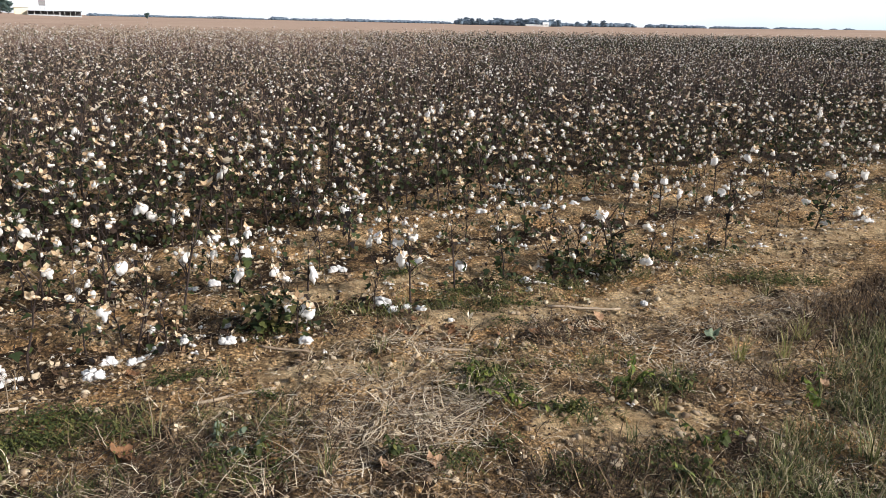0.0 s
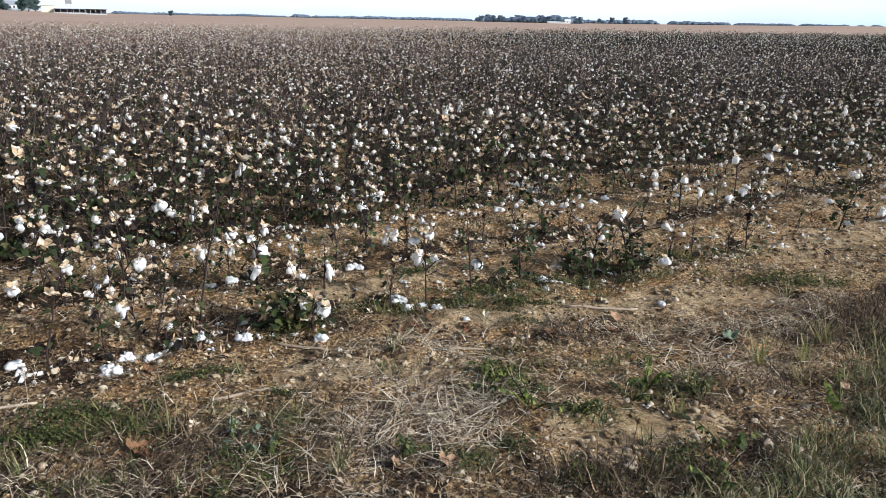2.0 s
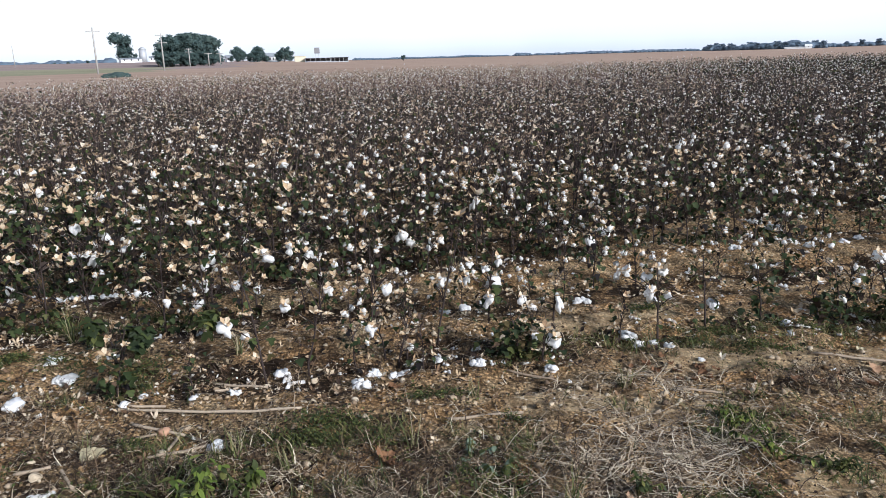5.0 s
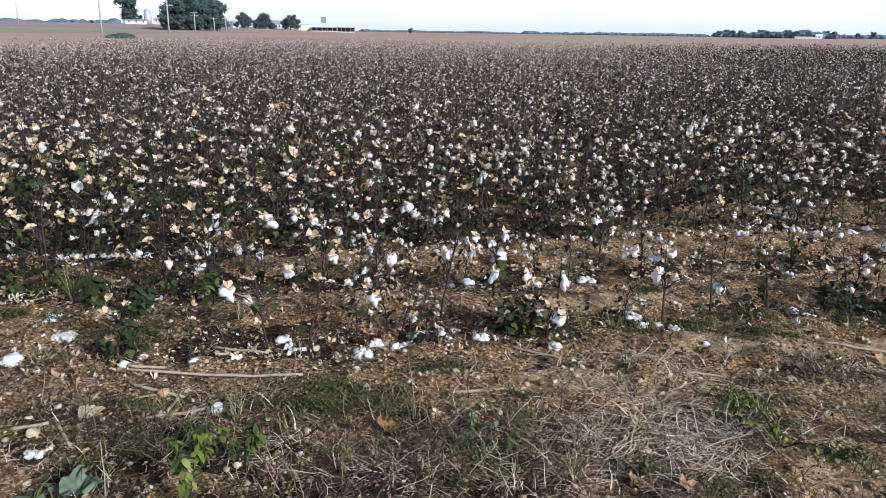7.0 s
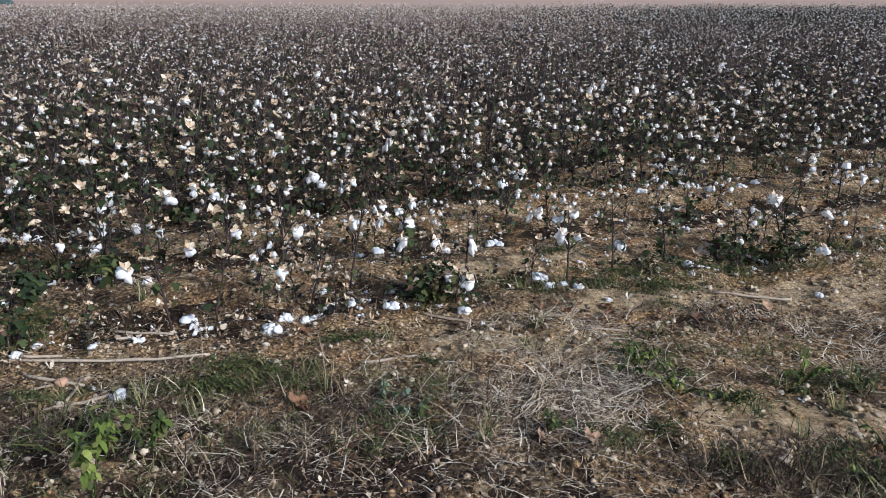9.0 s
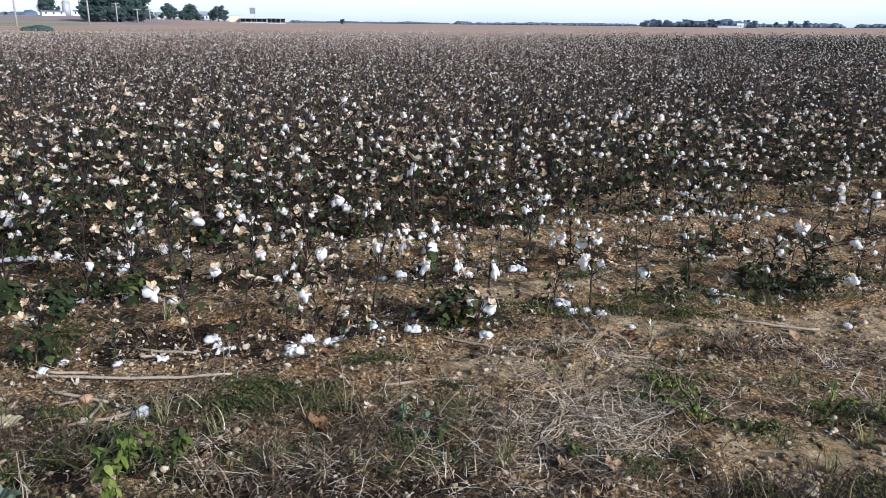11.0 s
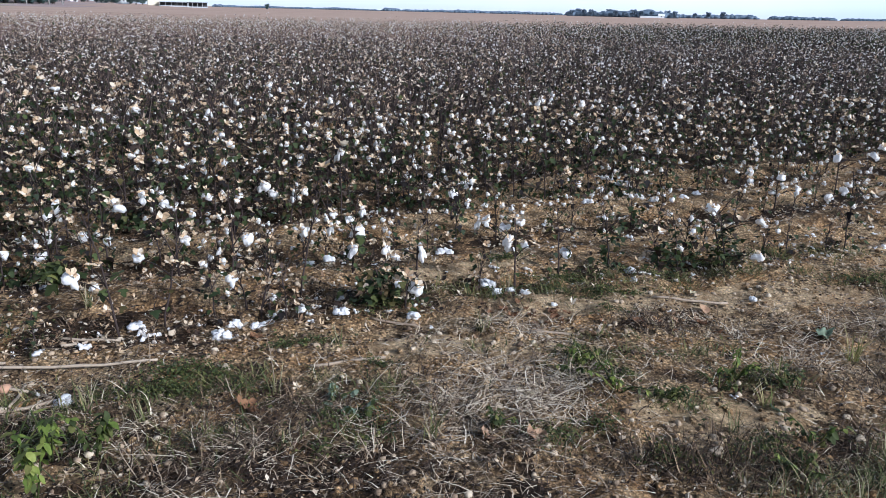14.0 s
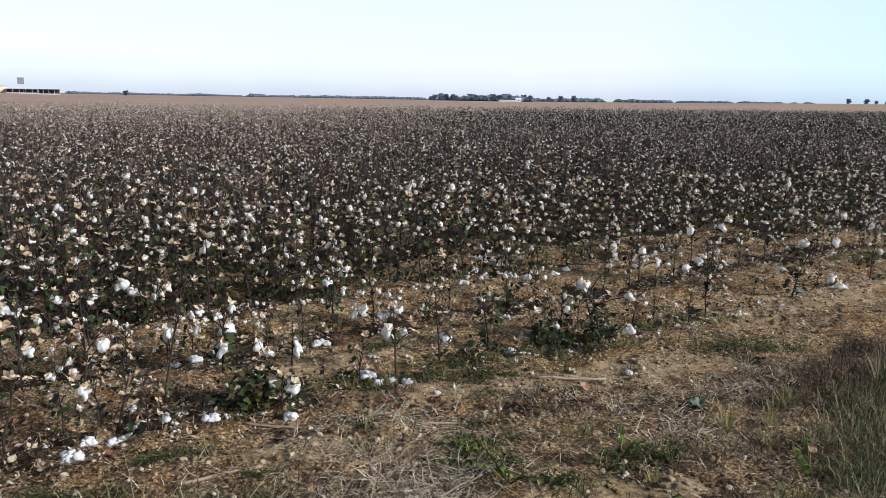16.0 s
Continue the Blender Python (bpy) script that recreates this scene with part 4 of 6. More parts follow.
def build_farm():
    set_far(gable_house("farm_shed", 12, 7, 1.9, 0.9, "long low white farm shed beside trees", "shed"), -25.9, 500, 10)
    silo = new("silo")
    part("wall", Soup_of(tube([(0, 0, -0.5), (0, 0, 7.5)], [2.2, 2.2], 20)).mesh("wall", [M_STEEL]), silo)
    part("roof", Soup_of(tube([(0, 0, 7.5), (0, 0, 8.7), (0, 0, 9.1)], [2.3, 1.1, 0.25], 20)).mesh("roof", [M_STEEL]), silo)
    set_far(tagged(silo, "pale galvanised round grain silo with domed top", "silo"), -25.05, 505)
    set_far(gable_house("farm_shed", 6, 6, 2.4, 1.0, "small pale farm shed beside the grove", "shed"), -24.3, 510)
    set_far(gable_house("farm_house", 3.2, 5, 2.2, 1.4, "white farm house half hidden by trees", "house"), -19.3, 425, 15)
    set_far(gable_house("farm_house", 6, 6, 2.7, 2.2, "white farm house with gabled roof", "house"), -16.3, 445, 20)
    set_far(gable_house("farm_shed", 7, 6, 2.0, 0.9, "low white farm shed beside the house", "shed"), -17.5, 440)
    hopper = new("storage_hopper")
    for sx in (-1, 1):
        for sy in (-1, 1):
            part("leg", Soup_of(box(0.18, 0.18, 5.4, -0.3)).mesh("leg", [M_STEEL], False), hopper, "", Matrix.Translation((sx * 0.9, sy * 0.9, 0)))
    part("bin", Soup_of(box(3.1, 3.0, 3.3, 4.9)).mesh("bin", [M_SIGN], False), hopper)
    set_far(tagged(hopper, "grey square hopper bin raised on legs", "hopper"), -13.0, 452)
    set_far(gable_house("storage_container", 6.5, 3, 3.4, 0.15, "pale yellow storage container", "container", M_YELLOW, M_YELLOW, 0), -14.25, 455, 5)
    for az, w, h, roof, words in ((-12.94, 15.0, 2.3, M_ROOF, "long open-fronted machine shed with a pale grey roof"), (-11.4, 10.4, 2.6, M_DARK, "open-fronted machine shed with a dark roof")):
        shed = new("machine_shed")
        part("roof", Soup_of(box(w + 0.6, 6.6, 0.22, h)).mesh("roof", [roof], False), shed)
        # near-black wall colour carries the shade inside the open bays
        part("back_wall", Soup_of(box(w, 0.2, h + 0.5, -0.5)).mesh("back_wall", [M_DARK], False), shed, "", Matrix.Translation((0, 3.0, 0)))
        bays = int(w // 2.6)
        for k in range(bays + 1):
            part("post", Soup_of(box(0.22, 0.22, h + 0.5, -0.5)).mesh("post", [M_STEEL], False), shed, "", Matrix.Translation((w * (k / bays - 0.5) * 0.98, -3.0, 0)))
        part("front_rail", Soup_of(box(w, 0.12, 0.7, -0.1)).mesh("front_rail", [M_STEEL], False), shed, "low grey front wall", Matrix.Translation((0, -3.2, 0)))
        set_far(tagged(shed, words, "shed"), az, 450)
    set_far(gable_house("barn", 20, 9, 1.3, 0.6, "long low white barn before the copse", "barn", M_WHITE, M_WHITE, 0), 20.95, 870, 5)
    set_far(gable_house("barn", 6, 8, 2.4, 2.0, "tall white barn before the copse", "barn", M_WHITE, M_WHITE, 1), 21.75, 872, 5)


build_farm()


# ---- plants at the field edge ----
def edge_plant(x, y, lean, height, bolls, leaves):
    """A plant of the thin first rows. lean and the bolls' first number run across the row's face, sizes are half widths."""
    r = random.Random(int(x * 100) * 31 + int(y * 100))
    a = math.atan2(x, y)
    across, away = Vector((math.cos(a), -math.sin(a), 0)), Vector((math.sin(a), math.cos(a), 0))
    plant = new("cotton_plant")
    plant.matrix_basis = Matrix.Translation((x, y, float(ground_z(x, y))))
    n = 6
    stem = [across * (lean * (i / n) ** 1.3 + r.uniform(-0.006, 0.006) * (i > 0)) + away * r.uniform(-0.008, 0.008) + Vector((0, 0, height * i / n - 0.03 * (i == 0))) for i in range(n + 1)]
    s = Soup()
    s.add(tube(stem, [0.0062 * (1 - 0.7 * i / n) for i in range(n + 1)], 6))
    ends = []
    for dx, z, size, ratio, kind in bolls:
        z = max(z, 0.045)
        end = across * dx + away * r.uniform(-0.05, 0.05) + Vector((0, 0, z - size * 0.4))
        u = max(0.08, min(0.95, (z / height) * 0.75 - 0.05))
        i = min(int(u * n), n - 1)
        at = stem[i].lerp(stem[i + 1], u * n - i)
        mid = at.lerp(end, 0.5) + Vector((0, 0, 0.012))
        s.add(tube([at, mid, end], [0.0034, 0.0026, 0.0019], 5))
        ends.append((end, size, ratio, kind))
    for k in range(int(2 + 4 * height / 0.5)):                 # bare side twigs
        u = r.uniform(0.3, 0.98)
        i = min(int(u * n), n - 1)
        at = stem[i].lerp(stem[i + 1], u * n - i)
        tip = at + across * r.uniform(-0.11, 0.11) + away * r.uniform(-0.08, 0.08) + Vector((0, 0, r.uniform(0.02, 0.1)))
        s.add(tube([at, tip], [0.0022, 0.0012], 4))
        if r.random() < 0.6:
            ends.append((tip, r.uniform(0.010, 0.017), 1.0, "bur"))
    part("stem", s.mesh("stem", [M_STEM]), plant)
    for k, (end, size, ratio, kind) in enumerate(ends):
        out = (Vector((0, 0, 1)) + across * r.uniform(-0.4, 0.4) - away * r.uniform(-0.2, 0.5)).normalized()
        if kind == "open":
            end = end + Vector((0, 0, size * min(ratio, 1.9) * 0.55))
        wide = 0.034 if kind == "open" else size * 1.65
        b = part("boll", BURS[r.randrange(6)], plant, "dry tan boll bur", frame_to(end, out, wide, r.uniform(0, 6.28)))
        if kind == "open":
            w = min(size, 0.042 if y < 4.4 else 0.027) * 1.16 / 0.82 / wide
            part("fluff", FLUFFS[r.randrange(8)], b, "open white cotton", Matrix.Translation((0, 0, -0.55 * w * min(ratio, 1.9))) @ Matrix.Diagonal((w, w * 0.85, w * min(ratio, 1.9) * 1.0, 1)))
    if leaves:
        s = Soup()
        for k in range(int(leaves * (7 if leaves > 20 else 4.5 if leaves > 9 else 1.8))):
            h = height * r.uniform(0.05, 0.8)
            spread = 0.03 + 0.0045 * leaves * r.random()
            spot = across * r.uniform(-1, 1) * spread * 1.3 + away * r.uniform(-1, 1) * spread + Vector((0, 0, max(h, 0.03)))
            s.add(leaf_shape(k + 9), 1 if k % 7 == 5 else 0, leaf_to(spot, r.uniform(0, 6.28), r.uniform(-0.2, 0.9), r.uniform(0.022, 0.05)))
        part("foliage", s.mesh("foliage", [M_LEAF, M_DRYLEAF]), plant, "dark green cotton leaves")
    kind = "bushy low cotton plant with dark green leaves" if leaves > 11 else "sparse bare-stemmed cotton plant with open white bolls"
    return tagged(plant, kind, "cotton plant", "cotton plants in the rows")


edge_plant(-1.03, 3.10, -0.09, 0.60, [(-0.16, 0.32, 0.036, 1.1, "open"), (-0.08, 0.26, 0.018, 1.2, "open"), (-0.09, 0.36, 0.013, 1.0, "bur"), (-0.04, 0.15, 0.016, 0.8, "bur")], 5)
edge_plant(-0.85, 3.17, 0.10, 0.42, [(0.05, 0.32, 0.018, 1.2, "bur"), (0.12, 0.43, 0.019, 1.1, "open"), (-0.08, 0.37, 0.020, 1.2, "open"), (0.01, 0.48, 0.016, 1.2, "bur")], 4)
edge_plant(-0.50, 3.37, -0.04, 0.21, [(-0.06, 0.18, 0.028, 1.3, "open"), (-0.02, 0.12, 0.020, 0.7, "bur"), (-0.10, 0.23, 0.020, 0.9, "bur")], 1)
edge_plant(-0.43, 3.31, 0.07, 0.31, [(0.06, 0.12, 0.014, 1.4, "open"), (0.03, 0.12, 0.017, 0.8, "bur"), (0.10, 0.24, 0.016, 0.7, "bur")], 1)
edge_plant(-0.26, 3.56, 0.14, 0.63, [(0.03, 0.35, 0.023, 1.1, "open"), (-0.00, 0.35, 0.014, 1.2, "bur"), (0.09, 0.49, 0.013, 1.0, "bur")], 4)
edge_plant(-0.60, 3.59, 0.01, 0.58, [(0.08, 0.28, 0.027, 1.4, "open"), (-0.01, 0.38, 0.023, 0.8, "bur"), (0.11, 0.36, 0.018, 0.8, "bur")], 2)
edge_plant(0.01, 3.85, 0.03, 0.44, [(0.02, 0.25, 0.034, 1.3, "open"), (0.01, 0.16, 0.027, 1.6, "open"), (-0.02, 0.33, 0.019, 1.4, "open"), (0.06, 0.37, 0.021, 1.2, "open"), (-0.11, 0.28, 0.019, 1.7, "open"), (-0.10, 0.35, 0.017, 1.0, "open"), (0.02, 0.29, 0.022, 0.7, "bur")], 14)
edge_plant(0.16, 3.38, -0.04, 0.26, [(-0.07, 0.20, 0.013, 0.9, "bur")], 34)
edge_plant(0.28, 3.32, 0.01, 0.25, [(-0.04, 0.16, 0.018, 1.1, "open"), (0.06, 0.13, 0.033, 0.8, "open"), (0.03, 0.15, 0.019, 1.0, "bur"), (0.01, 0.21, 0.022, 1.0, "bur"), (-0.03, 0.08, 0.025, 0.6, "bur")], 2)
edge_plant(0.37, 3.82, 0.01, 0.25, [(0.02, 0.13, 0.023, 1.9, "open"), (0.01, 0.21, 0.028, 0.9, "bur"), (-0.17, 0.14, 0.020, 1.2, "open"), (-0.12, 0.09, 0.020, 0.8, "open")], 3)
edge_plant(0.89, 3.60, -0.02, 0.44, [(-0.04, 0.28, 0.022, 2.3, "open"), (-0.07, 0.35, 0.022, 1.1, "open"), (-0.17, 0.40, 0.022, 1.1, "open"), (-0.21, 0.38, 0.015, 2.0, "open"), (0.03, 0.27, 0.019, 1.0, "open"), (0.01, 0.39, 0.021, 0.9, "open"), (0.00, 0.12, 0.015, 2.0, "bur"), (0.09, 0.29, 0.021, 0.7, "bur")], 3)
edge_plant(1.20, 3.85, -0.03, 0.40, [(0.03, 0.14, 0.023, 1.4, "open"), (-0.01, 0.28, 0.019, 1.2, "bur")], 8)
edge_plant(1.52, 3.92, -0.04, 0.33, [(0.05, 0.31, 0.020, 0.7, "bur"), (-0.05, 0.31, 0.013, 1.0, "open")], 14)
edge_plant(1.82, 3.86, -0.08, 0.28, [(-0.12, 0.10, 0.024, 0.9, "bur"), (-0.02, 0.29, 0.013, 0.9, "open")], 12)
edge_plant(2.24, 3.97, -0.11, 0.40, [(-0.09, 0.35, 0.032, 0.8, "open"), (0.04, 0.16, 0.014, 1.2, "bur")], 14)
edge_plant(-0.08, 5.04, 0.00, 0.61, [(0.00, 0.50, 0.024, 2.0, "open"), (0.01, 0.58, 0.043, 0.7, "bur"), (-0.12, 0.42, 0.047, 0.9, "bur")], 4)
edge_plant(-0.43, 4.94, 0.06, 0.36, [(-0.16, 0.30, 0.029, 1.5, "open"), (-0.10, 0.23, 0.029, 1.2, "open"), (0.03, 0.23, 0.020, 2.2, "open"), (0.10, 0.26, 0.020, 1.4, "open"), (-0.03, 0.21, 0.031, 0.6, "bur")], 4)
edge_plant(0.39, 5.47, -0.04, 0.35, [(0.02, 0.21, 0.030, 1.0, "open"), (-0.15, 0.25, 0.019, 1.0, "bur"), (0.07, 0.16, 0.017, 1.0, "bur")], 6)
edge_plant(-1.65, 4.05, 0.04, 0.46, [(-0.02, 0.18, 0.025, 1.6, "open"), (0.04, 0.35, 0.024, 1.7, "open"), (-0.01, 0.30, 0.019, 1.2, "open"), (0.04, 0.26, 0.016, 1.3, "open"), (-0.05, 0.34, 0.017, 1.0, "bur"), (-0.09, 0.05, 0.036, 0.8, "open")], 8)
edge_plant(-2.54, 4.32, 0.17, 0.50, [(0.05, 0.25, 0.030, 2.0, "open"), (-0.01, 0.30, 0.036, 0.4, "open"), (0.21, 0.30, 0.028, 0.9, "open"), (0.11, 0.40, 0.028, 1.1, "open"), (-0.05, 0.45, 0.028, 1.4, "open")], 8)
edge_plant(-0.94, 3.86, 0.01, 0.46, [(-0.05, 0.42, 0.025, 0.9, "open"), (-0.14, 0.47, 0.019, 1.7, "open"), (0.09, 0.36, 0.016, 1.4, "open"), (-0.06, 0.34, 0.032, 0.7, "bur")], 5)
edge_plant(-1.39, 4.08, -0.00, 0.55, [(0.10, 0.35, 0.031, 0.7, "open"), (0.03, 0.38, 0.021, 0.8, "bur"), (0.01, 0.16, 0.021, 1.7, "open"), (-0.11, 0.19, 0.021, 1.2, "open")], 6)
edge_plant(-1.68, 2.93, 0.07, 0.33, [(0.01, 0.21, 0.022, 0.8, "open"), (-0.02, 0.25, 0.020, 1.1, "bur"), (0.06, 0.28, 0.011, 1.0, "bur")], 16)
edge_plant(0.70, 4.97, 0.01, 0.28, [(-0.00, 0.18, 0.036, 1.4, "open"), (-0.12, -0.02, 0.024, 1.5, "bur"), (0.13, 0.24, 0.024, 1.3, "open")], 3)
edge_plant(2.23, 3.88, -0.08, 0.37, [(0.16, 0.35, 0.024, 1.0, "open"), (0.17, 0.14, 0.030, 0.9, "open"), (0.07, 0.35, 0.028, 0.9, "bur"), (0.02, 0.50, 0.016, 1.1, "bur"), (-0.12, 0.38, 0.026, 0.9, "open")], 10)
edge_plant(3.32, 5.28, -0.02, 0.40, [(0.02, 0.29, 0.041, 0.9, "open"), (0.05, 0.21, 0.062, 0.8, "open"), (-0.02, 0.15, 0.043, 0.7, "open"), (0.14, 0.18, 0.022, 1.6, "open"), (-0.20, 0.22, 0.024, 1.8, "open"), (-0.21, 0.31, 0.024, 1.4, "open")], 5)
edge_plant(3.77, 5.21, -0.02, 0.54, [(-0.04, 0.11, 0.035, 1.0, "open"), (0.05, 0.16, 0.030, 1.2, "open"), (-0.03, 0.42, 0.029, 1.2, "open"), (0.22, 0.44, 0.032, 1.0, "open"), (0.26, 0.51, 0.042, 0.8, "open"), (0.28, 0.17, 0.040, 0.6, "bur")], 4)
edge_plant(4.19, 4.52, 0.15, 0.49, [(-0.09, 0.21, 0.028, 0.9, "open"), (0.05, 0.43, 0.038, 0.9, "open"), (0.26, 0.46, 0.033, 1.2, "open"), (0.24, 0.38, 0.057, 0.3, "open"), (0.26, 0.19, 0.033, 1.1, "open"), (0.32, 0.14, 0.033, 0.6, "open"), (0.05, 0.07, 0.029, 0.8, "open")], 18)
edge_plant(1.98, 3.99, -0.06, 0.35, [(-0.20, -0.07, 0.021, 1.2, "open"), (-0.16, -0.01, 0.018, 0.8, "bur"), (-0.11, 0.06, 0.021, 0.7, "bur")], 16)
edge_plant(6.31, 6.73, -0.10, 0.49, [(0.34, 0.25, 0.056, 1.0, "open"), (-0.15, 0.25, 0.042, 1.2, "open"), (0.04, 0.13, 0.042, 1.0, "open"), (-0.24, 0.57, 0.042, 1.8, "open")], 6)


# ---- cotton fallen on the ground ----
def fallen_cotton(spots, seed):
    r = random.Random(seed)
    for x, y, size, flat in spots:
        size *= 1.12
        tuft = new("fallen_cotton")
        n = 5 if size < 0.03 else 8 if size < 0.05 else 12
        long = flat < 0.55
        for k in range(n):
            off = Vector((r.uniform(-1, 1) * size * (0.85 if long else 0.6), r.uniform(-0.5, 0.5) * size, 0))
            q = size * r.uniform(0.5, 0.95) * (0.85 if long else 1.0) * (1.0 if size < 0.05 else 0.62)
            part("lock", FLUFFS[r.randrange(8)] if k < 2 else FLUFFS_S[r.randrange(8)], tuft, "", Matrix.Translation(off + Vector((0, 0, q * 0.6))) @ Euler((r.uniform(-0.5, 0.5), r.uniform(-0.5, 0.5), r.uniform(0, 6))).to_matrix().to_4x4() @ Matrix.Diagonal((q, q, q * 0.75, 1)))
        part("bur", BURS[r.randrange(6)], tuft, "dry tan bur", frame_to((size * 0.5, -size * 0.3, 0.008), (0.3, -0.3, 1), 0.018, r.uniform(0, 6)))
        tuft.matrix_basis = Matrix.Translation((x, y, float(ground_z(x, y)) - 0.006)) @ Matrix.Rotation(-math.atan2(x, y) + r.uniform(-0.2, 0.2), 4, "Z")
        tagged(tuft, "loose white cotton tuft fallen on the soil", "cotton tuft", "fallen cotton tufts")


fallen_cotton(((-0.57, 3.05, 0.048, 0.6), (-0.53, 3.16, 0.032, 1.2), (-0.41, 3.21, 0.049, 0.3), (-0.24, 3.31, 0.025, 0.8), (-0.04, 3.26, 0.027, 0.9), (0.29, 3.22, 0.033, 0.5), (0.75, 3.67, 0.037, 0.6), (0.80, 3.60, 0.027, 0.6), (0.86, 3.60, 0.027, 0.7), (0.93, 3.51, 0.021, 0.6), (1.05, 3.37, 0.016, 0.9), (-0.99, 3.19, 0.031, 0.7), (-0.87, 3.08, 0.019, 1.0), (-1.14, 2.99, 0.025, 0.9), (-1.31, 2.91, 0.019, 0.9)), 11)
fallen_cotton(((-1.60, 2.83, 0.022, 0.9), (-1.56, 2.93, 0.020, 0.7), (-1.05, 2.48, 0.028, 0.8), (-2.00, 3.06, 0.061, 0.3), (-2.67, 4.27, 0.073, 0.5), (-2.50, 4.20, 0.047, 0.4), (-2.37, 4.21, 0.047, 0.4), (-2.26, 4.31, 0.031, 0.7), (-2.20, 4.36, 0.028, 0.6), (-0.25, 4.09, 0.033, 0.5), (-0.13, 4.13, 0.030, 0.6), (0.59, 4.33, 0.049, 0.3), (-0.05, 3.48, 0.023, 0.6), (-0.16, 3.52, 0.018, 0.8), (-0.38, 3.33, 0.020, 0.5), (2.25, 6.23, 0.062, 0.5), (2.35, 6.06, 0.086, 0.3), (2.34, 5.70, 0.063, 0.4)), 12)
fallen_cotton(((-2.06, 2.77, 0.043, 0.7), (-1.56, 2.13, 0.028, 0.5), (-2.00, 3.05, 0.039, 0.5), (-2.14, 3.18, 0.022, 0.6), (2.14, 3.36, 0.022, 0.8), (1.62, 3.84, 0.034, 0.7), (1.60, 3.71, 0.020, 0.8), (1.81, 5.33, 0.035, 0.9), (2.39, 5.44, 0.037, 0.9), (2.68, 5.53, 0.048, 0.7), (2.83, 5.62, 0.034, 0.7), (-2.15, 3.24, 0.032, 0.5), (-1.56, 3.70, 0.030, 0.4), (-1.83, 3.70, 0.020, 0.7), (-1.54, 2.17, 0.014, 0.8)), 13)


# ---- stones, canes and leaves lying about ----
def pebble(x, y, size, flat, seed, mat=M_PEBBLE, label="rounded tan stone lying on the soil"):
    r = np.random.default_rng(seed)
    v, f = ICO[3]
    bump = 1 + 0.14 * np.sin(v @ r.normal(0, 2.2, 3)) + 0.07 * np.sin(v @ r.normal(0, 5, 3)) + 0.02 * np.sin(v @ r.normal(0, 14, 3))
    v = v * bump[:, None]
    for _ in range(9):                                        # broken faces
        d = r.normal(size=3)
        d /= np.linalg.norm(d)
        v = v - np.maximum(v @ d - r.uniform(0.5, 0.85), 0)[:, None] * d
    v = v * [size, size * r.uniform(0.7, 1.0), size * max(flat, 0.5)]
    ob = new("stone", mesh_of("stone", v, f, [mat]))
    ob.matrix_basis = pose(x, y, float(ground_z(x, y)) + size * flat * 0.3, r.uniform(-12, 12), r.uniform(-12, 12), r.uniform(0, 360))
    tagged(ob, label, "stone", "loose stones")


for k, (x, y, size, flat) in enumerate(((-0.80, 3.10, 0.024, 0.7), (-0.76, 2.89, 0.015, 0.8), (-0.49, 2.69, 0.024, 0.8), (0.17, 2.79, 0.012, 0.8), (0.38, 2.87, 0.016, 0.6), (0.57, 2.33, 0.023, 0.6), (0.21, 2.48, 0.018, 0.8), (0.38, 2.87, 0.018, 0.6), (0.33, 2.98, 0.015, 0.7), (1.33, 2.27, 0.018, 0.5), (1.60, 2.11, 0.025, 0.5), (2.08, 2.35, 0.015, 0.8), (0.65, 2.90, 0.015, 0.8), (1.28, 3.08, 0.016, 0.8), (1.75, 2.23, 0.014, 1.0), (1.88, 2.17, 0.017, 0.9), (1.27, 1.98, 0.031, 0.7), (1.19, 2.02, 0.016, 0.6))):
    pebble(x, y, size, flat, 900 + k)
for k, (x, y, size, flat) in enumerate(((0.42, 3.01, 0.020, 0.6), (0.28, 2.78, 0.017, 0.6), (0.16, 2.79, 0.012, 0.8), (1.20, 2.53, 0.012, 0.8), (-1.63, 2.23, 0.024, 0.8), (-0.98, 2.46, 0.012, 0.8), (1.91, 1.96, 0.021, 0.7), (1.91, 1.91, 0.018, 0.6), (1.52, 2.09, 0.015, 0.7), (1.41, 2.76, 0.013, 0.8), (1.83, 2.02, 0.023, 0.5), (1.18, 3.02, 0.019, 0.6))):
    pebble(x, y, size, flat, 940 + k)


pebble(-1.33, 2.63, 0.034, 0.6, 960, M_BRICK, "blocky reddish brown stone among dry stalks")


def cane(x0, y0, x1, y1, radius, label, lift=0.0):
    r = random.Random(int(x0 * 1000))
    a, b = Vector((x0, y0, 0)), Vector((x1, y1, 0))
    n = 8
    side = (b - a).cross(Vector((0, 0, 1))).normalized()
    pts = []
    for i in range(n + 1):
        p = a.lerp(b, i / n) + side * math.sin(i / n * 3.1) * (b - a).length * 0.009
        p.z = float(ground_z(p.x, p.y))
        pts.append(p)
    z = [p.z for p in pts]
    for i, p in enumerate(pts):                             # stiff: follows the ground only roughly
        p.z = 0.35 * p.z + 0.65 * (z[0] + (z[-1] - z[0]) * i / n) + radius * 0.9 + lift * i / n + 0.002
    radius = min(radius, 0.0065)
    rad = [radius * (1.12 if i in (2, 5) else 1.0) * r.uniform(0.94, 1.04) for i in range(n + 1)]
    centre = a.lerp(b, 0.5)
    off = Vector((centre.x, centre.y, pts[4].z))
    ob = new("dry_cane", Soup_of(tube([p - off for p in pts], rad, 8)).mesh("dry_cane", [M_CANE]))
    ob.matrix_basis = Matrix.Translation(off)
    tagged(ob, label, "dry stalk", "dry stalks on the ground")


